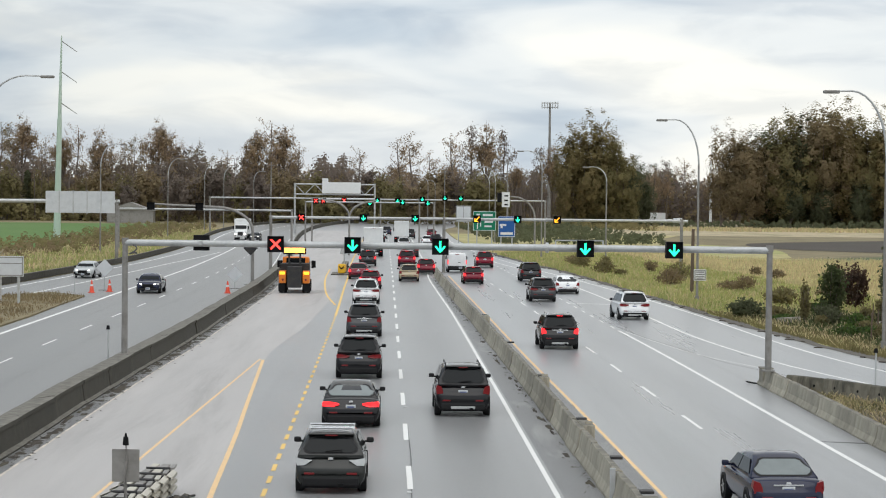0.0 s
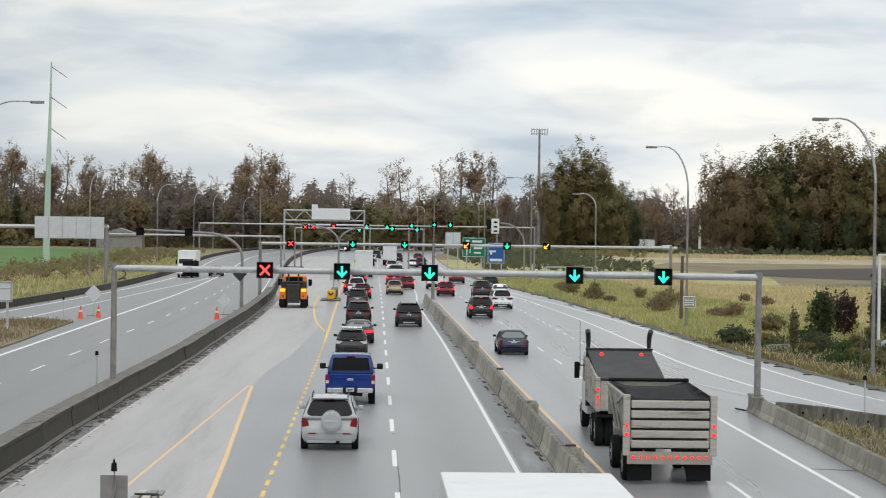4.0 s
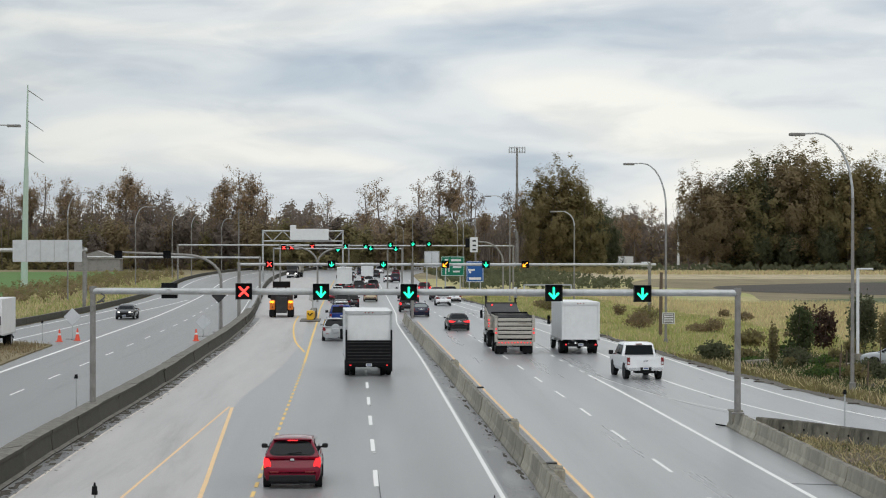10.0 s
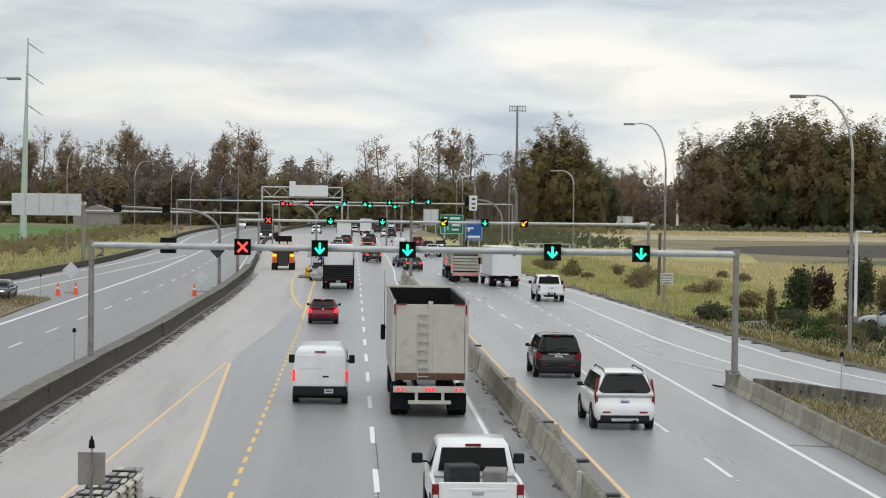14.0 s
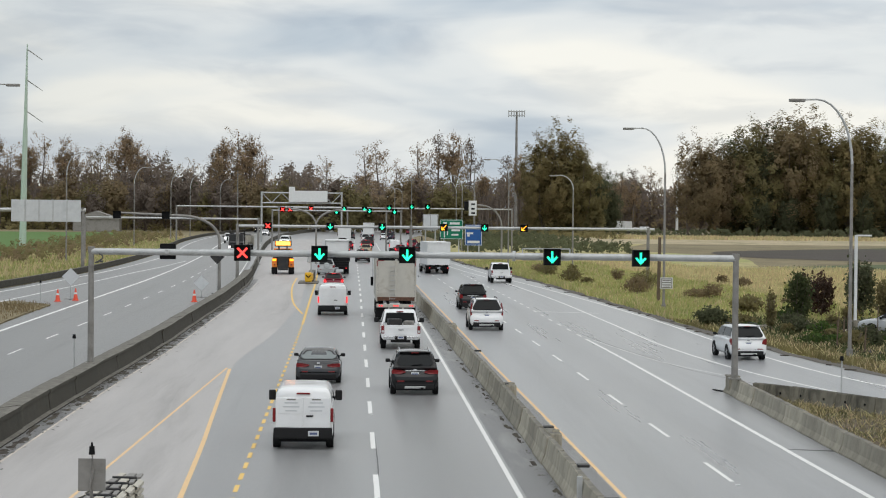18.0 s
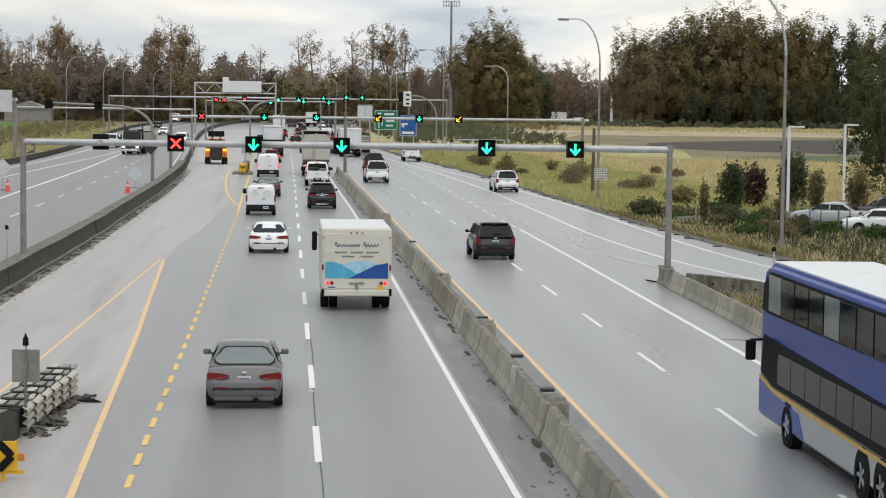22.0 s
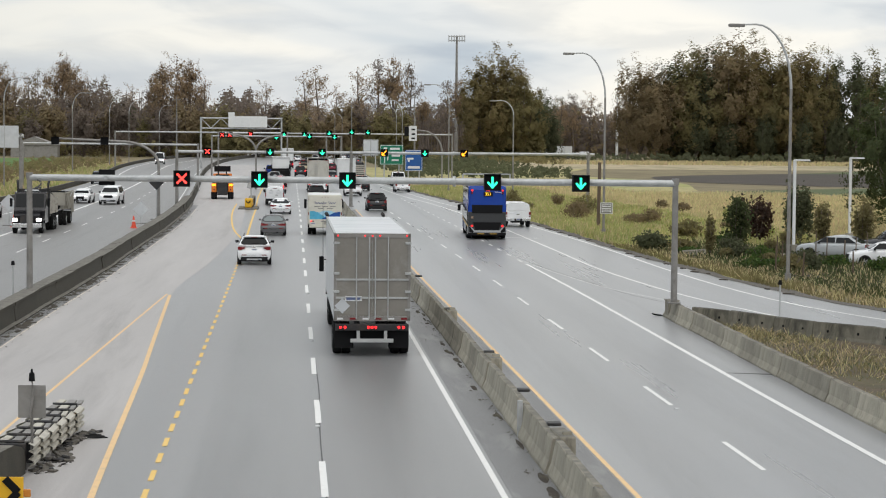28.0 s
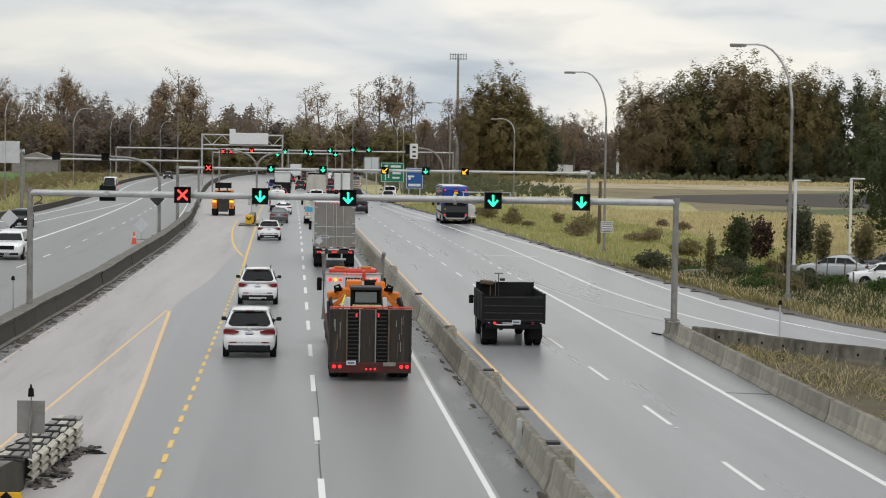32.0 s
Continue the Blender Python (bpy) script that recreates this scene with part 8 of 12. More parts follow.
def dump_train(label, mat, cab, front=False):
    """A tipper lorry drawing a tipping trailer."""
    c = thing("dump_truck", label, "truck", "traffic")
    W = 2.5
    hw = W / 2
    # trailer body, a tub open on top
    for s in (-1, 1):
        bm = bmesh.new()
        pts = [(s * hw, 0.0, 2.42), (s * (hw - 0.14), 0.0, 1.12), (s * (hw - 0.45), 4.9, 1.22), (s * hw, 5.5, 2.50)]
        pane(bm, pts if s < 0 else pts[::-1], 0.05)
        part("side_wall", bm, mat, c)
        bm = bmesh.new()
        box(bm, s * hw, 0.0, 1.72, 0.20, 0.16, 1.75, bevel=0.03)
        part("corner_post", bm, DUSTY, c)
        bm = bmesh.new()
        box(bm, s * (hw - 0.02), 2.8, 2.47, 0.12, 5.5, 0.10, bevel=0.02)
        part("top_rail", bm, mat, c)
        for k in range(4):
            bm = bmesh.new()
            pipe(bm, [(s * (hw - 0.16), 1.0 + 1.15 * k, 1.25), (s * (hw + 0.03), 1.1 + 1.2 * k, 2.42)], 0.05, 6)
            part("side_rib", bm, mat, c)
        bm = bmesh.new()
        tube(bm, (s * (hw + 0.06), 2.4, 2.15), (s * (hw + 0.06), 0.5, 2.52), 0.04, 0.03, 8)
        part("tarp_arm", bm, GALV, c)
    for k in range(5):
        bm = bmesh.new()
        box(bm, 0, -0.03, 1.18 + 0.285 * k, W - 0.26, 0.13, 0.215, bevel=0.035)
        part("tailgate_rib", bm, DUSTY, c)
    bm = bmesh.new()
    box(bm, 0, 0.06, 1.76, W - 0.2, 0.06, 1.45)
    part("tailgate", bm, DARK_STEEL, c)
    bm = bmesh.new()
    box(bm, 0, 5.45, 2.05, W, 0.08, 1.0)
    part("front_wall", bm, mat, c)
    bm = bmesh.new()
    tube(bm, (-hw, 5.4, 2.62), (hw, 5.4, 2.62), 0.06, 0.06, 8)
    part("tarp_roller", bm, BLACK, c)
    bm = bmesh.new()
    vs = []
    for i, y in enumerate((0.1, 0.9, 1.8, 2.8, 3.8, 4.7, 5.4)):
        vs.append([bm.verts.new((x * hw * 0.97, y, 2.52 + 0.012 * i - 0.20 * (1 - x * x) * (0.5 + 0.5 * math.sin(i * 1.3)))) for x in (-1, -0.66, -0.33, 0, 0.33, 0.66, 1)])
    for a, b in zip(vs, vs[1:]):
        for k in range(6):
            bm.faces.new((a[k], a[k + 1], b[k + 1], b[k]))
    bmesh.ops.solidify(bm, geom=bm.faces[:], thickness=0.03)
    part("tarpaulin", bm, TARP, c, "sagging black load tarpaulin", True)
    bm = bmesh.new()
    box(bm, 0, 7.8, 0.95, 0.2, 4.6, 0.16)
    part("drawbar", bm, DARK_STEEL, c)
    bm = bmesh.new()
    box(bm, 0, -0.02, 0.78, W * 0.98, 0.10, 0.36, bevel=0.02)
    part("lamp_beam", bm, mat, c)
    tail_lamps(c, [-1.05 + 0.21 * k for k in range(11)], -0.08, 0.80, True, 0.045)
    tail_lamps(c, (-hw, hw), -0.10, 1.45, True, 0.06)
    tail_lamps(c, (-hw, hw), -0.10, 1.70, True, 0.05)
    for s in (-1, 1):
        bm = bmesh.new()
        box(bm, s * (hw - 0.4), 0.1, 0.40, 0.7, 0.03, 0.55)
        part("mud_flap", bm, BLACK, c)
    axle(c, 1.2, hw, 0.5)
    axle(c, 4.4, hw, 0.5)
    chassis(c, 0, 7.2, 0.9)
    # the lorry
    for s in (-1, 1):
        bm = bmesh.new()
        side_prism(bm, [(10.2, 1.25), (10.1, 2.30), (14.4, 2.75), (14.4, 1.25)], s * (hw - 0.10) - 0.04, s * (hw - 0.10) + 0.04)
        part("side_wall", bm, DUSTY, c)
        for k in range(5):
            bm = bmesh.new()
            box(bm, s * (hw - 0.05), 10.4 + 0.9 * k, 1.8 + 0.05 * k, 0.07, 0.10, 1.0 + 0.1 * k, bevel=0.02)
            part("side_rib", bm, DUSTY, c)
        bm = bmesh.new()
        box(bm, s * (hw - 0.10), 10.12, 1.78, 0.16, 0.14, 1.15, bevel=0.03)
        part("corner_post", bm, DUSTY, c)
        tail_lamps(c, (s * (hw - 0.10),), 10.04, 1.95, True, 0.06)
        tail_lamps(c, (s * (hw - 0.10),), 10.04, 1.70, True, 0.06)
        tail_lamps(c, (s * (hw - 0.10),), 10.04, 1.48, True, 0.045)
        bm = bmesh.new()
        box(bm, s * (hw - 0.32), 10.4, 1.10, 0.5, 0.9, 0.08, (8, 0, 0), 0.03)
        part("mudguard", bm, BLACK, c)
    bm = bmesh.new()
    box(bm, 0, 10.16, 1.72, W - 0.36, 0.10, 1.0, bevel=0.03)
    part("tailgate", bm, DUSTY, c)
    bm = bmesh.new()
    side_prism(bm, [(10.3, 2.24), (12.7, 2.62), (14.5, 2.92), (14.5, 3.0), (12.7, 2.70), (10.3, 2.30)], -hw * 0.90, hw * 0.90)
    part("tarpaulin", bm, TARP, c)
    bm = bmesh.new()
    box(bm, 0, 14.6, 2.05, W - 0.16, 0.12, 1.95)
    box(bm, 0, 14.54, 3.04, W - 0.1, 0.16, 0.07, bevel=0.02)
    part("headboard", bm, DARK_STEEL, c)
    tail_lamps(c, (-0.70, 0.70), 13.7, 2.90, True, 0.07)
    for y in (10.8, 12.1):
        axle(c, y, hw - 0.06, 0.5)
    chassis(c, 9.9, 15.5, 0.9)
    cab_block(c, 14.9, 2.2, 2.9, 3.4, cab, front_lit=front, mirror=(2.15, 0.6))
    bm = bmesh.new()
    box(bm, 0, 15.4, 2.98, 1.0, 0.22, 0.10, bevel=0.03)
    part("roof_light_bar", bm, CLEAR_LENS, c)
    for s in (-1, 1):
        bm = bmesh.new()
        pipe(bm, [(s * 1.08, 14.75, 1.0), (s * 1.08, 14.75, 3.3), (s * 1.09, 14.7, 3.5), (s * 1.12, 14.55, 3.68)], [0.085, 0.085, 0.09, 0.095], 12)
        part("exhaust_stack", bm, DARK_STEEL, c)
    bm = bmesh.new()
    tube(bm, (-1.3, 15.5, 2.2), (-1.32, 15.5, 4.0), 0.012, 0.008, 5)
    part("aerial", bm, BLACK, c)
    return c


BUS_BLUE = paint("bus_blue", (0.008, 0.050, 0.31), 0.22)
BUS_BLUE.node_tree.nodes["Principled BSDF"].inputs["Coat Weight"].default_value = 0.04
BUS_GREY = paint("bus_grey", (0.045, 0.047, 0.05), 0.3)
BUS_SILVER = paint("bus_silver", (0.42, 0.43, 0.44), 0.35)
BUS_GOLD = material("gold_band", (0.65, 0.40, 0.07), 0.4)


def letters(txt, size, mat, parent, m, name):
    cu = bpy.data.curves.new(name, "FONT")
    cu.body, cu.size, cu.extrude, cu.align_x, cu.align_y = txt, size, 0.004, "CENTER", "CENTER"
    ob = new(name, cu)
    me = bpy.data.meshes.new_from_object(ob)
    bpy.data.objects.remove(ob)
    me.materials.clear()
    me.materials.append(mat)
    o = new(name, me)
    o.parent = parent
    o.matrix_basis = m
    return o


def double_decker(label):
    c = thing("double_decker_bus", label, "bus", "traffic")
    L, W, H = 12.9, 2.55, 4.15
    hw = W / 2
    # lower grey half and upper blue half as rounded shells
    bm = bmesh.new()
    box(bm, 0, L / 2, 1.22, W, L - 0.06, 1.80, bevel=0.08)
    part("lower_body", bm, BUS_GREY, c)
    bm = bmesh.new()
    side_prism(bm, [(0.05, 2.06), (0.0, 2.3), (0.06, 3.75), (0.22, 4.05), (0.5, 4.12), (12.2, 4.12), (12.6, 3.95), (12.85, 3.2), (12.9, 2.06)], -hw + 0.01, hw - 0.01)
    bmesh.ops.bevel(bm, geom=[e for e in bm.edges if abs(e.verts[0].co.x - e.verts[1].co.x) < 0.01 and max(v.co.z for v in e.verts) > 3.0], offset=0.12, segments=3, affect="EDGES")
    part("upper_body", bm, BUS_BLUE, c)
    bm = bmesh.new()
    box(bm, 0, L / 2 + 0.1, 4.135, W * 0.86, L - 1.3, 0.05, bevel=0.02)
    part("roof_skin", bm, WHITE_PAINT, c, "pale bus roof")
    for s in (-1, 1):
        bm = bmesh.new()
        side_prism(bm, [(0.35, 2.98), (0.45, 3.80), (0.7, 3.92), (12.0, 3.92), (12.6, 3.6), (12.8, 2.95), (12.0, 2.90)], s * (hw - 0.008) - 0.012, s * (hw - 0.008) + 0.012)
        part("window_band", bm, BLACK, c, "glossy black band round the upper windows")
        for k in range(9):
            bm = bmesh.new()
            box(bm, s * (hw + 0.004), 1.05 + 1.3 * k, 3.42, 0.03, 1.20, 0.88, bevel=0.01)
            part("upper_window", bm, GLASS if k % 4 else GLASS_LIGHT, c)
        bm = bmesh.new()
        side_prism(bm, [(0.9, 1.10), (0.9, 2.10), (12.5, 2.34), (12.78, 1.42), (11.5, 1.2)], s * (hw + 0.002) - 0.012, s * (hw + 0.002) + 0.012)
        part("window_band", bm, BLACK, c, "dark band round the lower windows")
        for k in range(7):
            bm = bmesh.new()
            box(bm, s * (hw + 0.012), 2.35 + 1.33 * k, 1.70, 0.03, 1.29, 0.74, bevel=0.01)
            part("lower_window", bm, GLASS, c)
        bm = bmesh.new()
        side_prism(bm, [(8.4, 0.42), (8.9, 0.92), (11.5, 1.04), (12.8, 1.22), (12.8, 0.42)], s * (hw + 0.022) - 0.012, s * (hw + 0.022) + 0.012)
        part("blue_flash", bm, BUS_BLUE, c)
        bm = bmesh.new()
        box(bm, s * (hw + 0.002), 0.55, 1.65, 0.03, 0.30, 1.9, bevel=0.01)
        part("vent_strip", bm, BLACK, c)
        bm = bmesh.new()
        side_prism(bm, [(0.2, 0.40), (0.2, 0.95), (11.5, 1.05), (12.8, 1.25), (12.8, 0.40)], s * (hw + 0.005) - 0.012, s * (hw + 0.005) + 0.012)
        part("skirt", bm, BUS_SILVER if s < 0 else BUS_BLUE, c)
        bm = bmesh.new()
        side_prism(bm, [(0.2, 0.95), (0.2, 1.02), (11.5, 1.15), (12.85, 1.33), (12.85, 1.25), (11.5, 1.05)], s * (hw + 0.012) - 0.012, s * (hw + 0.012) + 0.012)
        part("gold_band", bm, BUS_GOLD, c)
        bm = bmesh.new()
        box(bm, s * (hw + 0.28), 12.6, 1.95, 0.22, 0.16, 0.5, bevel=0.05)
        tube(bm, (s * hw, 12.7, 2.2), (s * (hw + 0.28), 12.6, 2.2), 0.03, 0.03, 6)
        part("mirror", bm, BLACK, c)
        for y in (2.2, 3.6, 9.9):
            bm = bmesh.new()
            tube(bm, (s * (hw - 0.2), y, 0.5), (s * (hw + 0.022), y, 0.5), 0.58, 0.58, 22)
            part("wheel_arch", bm, BLACK, c)
            wheel(c, s * (hw - 0.10), y, 0.49, 0.30, RIM, s)
        # tail lamps: upper and lower pairs
        for z, lit, r in ((3.70, True, 0.075), (3.50, False, 0.06), (1.02, True, 0.085)):
            bm = bmesh.new()
            tube(bm, (s * (hw - 0.25), 0.03, z), (s * (hw - 0.25), -0.03, z), r, r * 0.85, 16)
            lens = part("tail_lamp", bm, RED_LIT if lit else RED_LENS, c)
            bm = bmesh.new()
            tube(bm, (s * (hw - 0.25), 0.03, z), (s * (hw - 0.25), -0.014, z), r * 1.3, r * 1.25, 18)
            part("bezel", bm, RED_LENS if lit else BLACK, lens)
        bm = bmesh.new()
        prism(bm, [(s * (hw - 0.38), 0.60), (s * (hw - 0.30), 0.52), (s * (hw - 0.06), 0.58), (s * (hw - 0.05), 1.0), (s * (hw - 0.16), 0.92)], -0.022, 0.05)
        part("lower_lamp", bm, BLACK, c, "dark lower lamp housing")
        bm = bmesh.new()
        box(bm, s * 0.42, -0.065, 0.44, 0.46, 0.02, 0.05)
        part("reflective_tape", bm, BUS_GOLD, c)
    bm = bmesh.new()
    box(bm, 0, 0.0, 2.30, 2.05, 0.06, 0.62, bevel=0.03)
    part("rear_window", bm, BLACK, c)
    bm = bmesh.new()
    prism(bm, [(-0.95, 1.30), (-0.78, 0.72), (0.78, 0.72), (0.95, 1.30)], -0.02, 0.06)
    part("engine_grille", bm, BLACK, c)
    bm = bmesh.new()
    prism(bm, [(-1.24, 0.50), (-1.24, 0.98), (-1.06, 0.98), (-0.86, 0.70), (0.86, 0.70), (1.06, 0.98), (1.24, 0.98), (1.24, 0.50)], -0.012, 0.06)
    part("rear_panel", bm, BUS_SILVER, c)
    bm = bmesh.new()
    box(bm, 0, 0.0, 0.42, W, 0.12, 0.22, bevel=0.03)
    part("rear_bumper", bm, BLACK, c)
    bm = bmesh.new()
    box(bm, 0.05, 0.0, 3.42, 0.62, 0.06, 0.32, bevel=0.02)
    d = part("route_display", bm, BLACK, c)
    letters("351", 0.30, material("lit_route_number", (1.0, 0.62, 0.02), 0.4, emit=1.6), d, pose(0.05, -0.04, 3.42, 90, 0, 0), "route_number")
    letters("R19403", 0.15, SIGN_WHITE, c, pose(0.72, -0.006, 3.56, 90, 0, 0), "fleet_number")
    bm = bmesh.new()
    box(bm, 0.05, 0.02, 3.68, 0.28, 0.05, 0.05, bevel=0.01)
    part("high_brake_lamp", bm, RED_LIT, c)
    bm = bmesh.new()
    box(bm, 0, 0.05, 4.02, 0.6, 0.06, 0.05)
    part("marker_lamp", bm, RED_LENS, c)
    bm = bmesh.new()
    box(bm, -1.0, 0.0, 1.66, 0.15, 0.03, 0.15, bevel=0.01)
    part("sticker", bm, material("orange_sticker", (0.30, 0.20, 0.13), 0.5), c)
    bm = bmesh.new()
    box(bm, 0, 12.9, 3.3, 2.2, 0.05, 1.2, bevel=0.02)
    part("windscreen", bm, GLASS, c)
    bm = bmesh.new()
    box(bm, 0, L / 2, 0.32, W * 0.8, L - 2, 0.2)
    part("underside", bm, BLACK, c)
    c.scale = (1.03, 0.95, 0.92)
    return c


PANEL_CYAN = material("cyan_panel", (0.08, 0.42, 0.62), 0.45)
PANEL_BLUE = material("deep_blue_panel", (0.01, 0.08, 0.33), 0.45)
PANEL_PALE = material("pale_blue_panel", (0.36, 0.62, 0.78), 0.45)
INK = material("dark_lettering", (0.03, 0.05, 0.18), 0.5)
CREAM = material("cream_truck_panel", (0.66, 0.64, 0.56), 0.5, 0, 0.06, 2, stain=(0.52, 0.49, 0.42), stain_size=0.8, stain_from=0.57)


def service_truck(label):
    """A white stepped delivery van with a printed back."""
    c = thing("service_truck", label, "truck", "traffic")
    W, H, L = 2.42, 2.85, 5.4
    hw = W / 2
    bm = bmesh.new()
    box(bm, 0, L / 2, 1.68, W, L, 2.34, bevel=0.05)
    part("cargo_box", bm, CREAM, c)
    bm = bmesh.new()
    box(bm, 0, L / 2 + 0.1, H + 0.01, W * 0.96, L - 0.3, 0.04, bevel=0.015)
    part("roof_skin", bm, WHITE_PAINT, c)
    bm = bmesh.new()
    box(bm, 0, -0.015, 1.74, W * 0.94, 0.03, 1.9, bevel=0.01)
    part("rear_panel", bm, CREAM, c)
    x0 = W * 0.45
    for nm, mat, pts, y in (("printed_band", PANEL_CYAN, [(-x0, 1.14), (-x0, 1.70), (-0.85, 1.72), (-0.25, 1.56), (0.15, 1.36), (-0.2, 1.14)], -0.036), ("printed_band", PANEL_PALE, [(-0.5, 1.60), (-0.1, 1.74), (0.35, 1.73), (0.75, 1.62), (0.3, 1.36), (0, 1.3)], -0.040), ("printed_band", PANEL_BLUE, [(-0.28, 1.14), (0.25, 1.40), (0.65, 1.60), (x0, 1.68), (x0, 1.14)], -0.044)):
        bm = bmesh.new()
        prism(bm, pts, y, y + 0.008)
        part(nm, bm, mat, c)
    bm = bmesh.new()
    for x0_, x1_ in ((-0.74, 0.12), (0.24, 0.76)):
        n = int((x1_ - x0_) * 60)
        pipe(bm, [(x0_ + (x1_ - x0_) * k / n, -0.034, 2.28 + (0.13 if k < 5 else 0.05) * math.sin(k * 0.9)) for k in range(n + 1)], 0.014, 5)
    part("logo_shapes", bm, INK, c, "dark blue logo drawn as plain shapes")
    for z, row in ((2.04, (-0.55, 0.0, 0.55)), (1.90, (-0.3, 0.35))):
        for x in row:
            bm = bmesh.new()
            box(bm, x, -0.036, z, 0.42, 0.01, 0.055)
            part("text_bar", bm, GALV_DARK, c)
    for s in (-1, 1):
        bm = bmesh.new()
        box(bm, s * (hw - 0.05), -0.02, 1.52, 0.07, 0.05, 0.20, bevel=0.02)
        part("side_lamp", bm, RED_LENS, c)
        bm = bmesh.new()
        box(bm, s * (hw - 0.04), -0.10, 0.66, 0.09, 0.14, 0.24, bevel=0.02)
        part("rubber_buffer", bm, BLACK, c)
        bm = bmesh.new()
        box(bm, s * (hw + 0.16), L + 0.2, 1.95, 0.18, 0.12, 0.5, bevel=0.04)
        part("mirror", bm, BLACK, c)
        tail_lamps(c, (s * (hw - 0.22),), -0.03, 0.98, True, 0.06)
        tail_lamps(c, (s * (hw - 0.36),), -0.03, 0.98, False, 0.06)
    tail_lamps(c, (-0.2, 0, 0.2), -0.03, H - 0.14, False, 0.03)
    tail_lamps(c, (-hw + 0.06, hw - 0.06), -0.03, H - 0.3, False, 0.03)
    bm = bmesh.new()
    box(bm, 0, -0.08, 0.64, W * 0.92, 0.16, 0.20, bevel=0.03)
    part("rear_step", bm, CREAM, c)
    bm = bmesh.new()
    box(bm, 0, -0.05, 0.98, 0.55, 0.05, 0.05)
    tube(bm, (0, -0.06, 0.95), (0, -0.06, 0.72), 0.05, 0.04, 10)
    part("door_latch", bm, GALV_DARK, c)
    plate_on(c, -0.85, -0.04, 0.83, 0.34, 0.12)
    bm = bmesh.new()
    box(bm, 0.82, -0.035, 0.83, 0.16, 0.012, 0.18)
    part("warning_label", bm, SIGN_YELLOW, c)
    chassis(c, 0.1, L)
    axle(c, 1.5, hw, 0.42)
    cab_block(c, L - 0.1, W * 0.94, 2.35, 2.0, CREAM)
    return c


ORANGE = paint("works_orange", (0.78, 0.22, 0.03), 0.4)
BEIGE_STEEL = material("beige_machine_paint", (0.50, 0.40, 0.20), 0.5, 0, 0.2, 4, stain=(0.2, 0.16, 0.1), stain_size=2)
STRAP = material("yellow_strap", (0.62, 0.62, 0.08), 0.7)
DULL_RED = material("dull_red_steel", (0.075, 0.013, 0.010), 0.6, 0.1, 0.3, 3, stain=(0.05, 0.03, 0.025), stain_size=1.5)
RED_ORANGE = paint("truck_red", (0.62, 0.07, 0.04), 0.35)
PLANK = material("dirty_ramp_wood", (0.034, 0.027, 0.021), 0.8, 0, 0.5, 3, 0.5, 20, (9, 1, 0.5), (0.13, 0.11, 0.09), 0.9, 0.58)


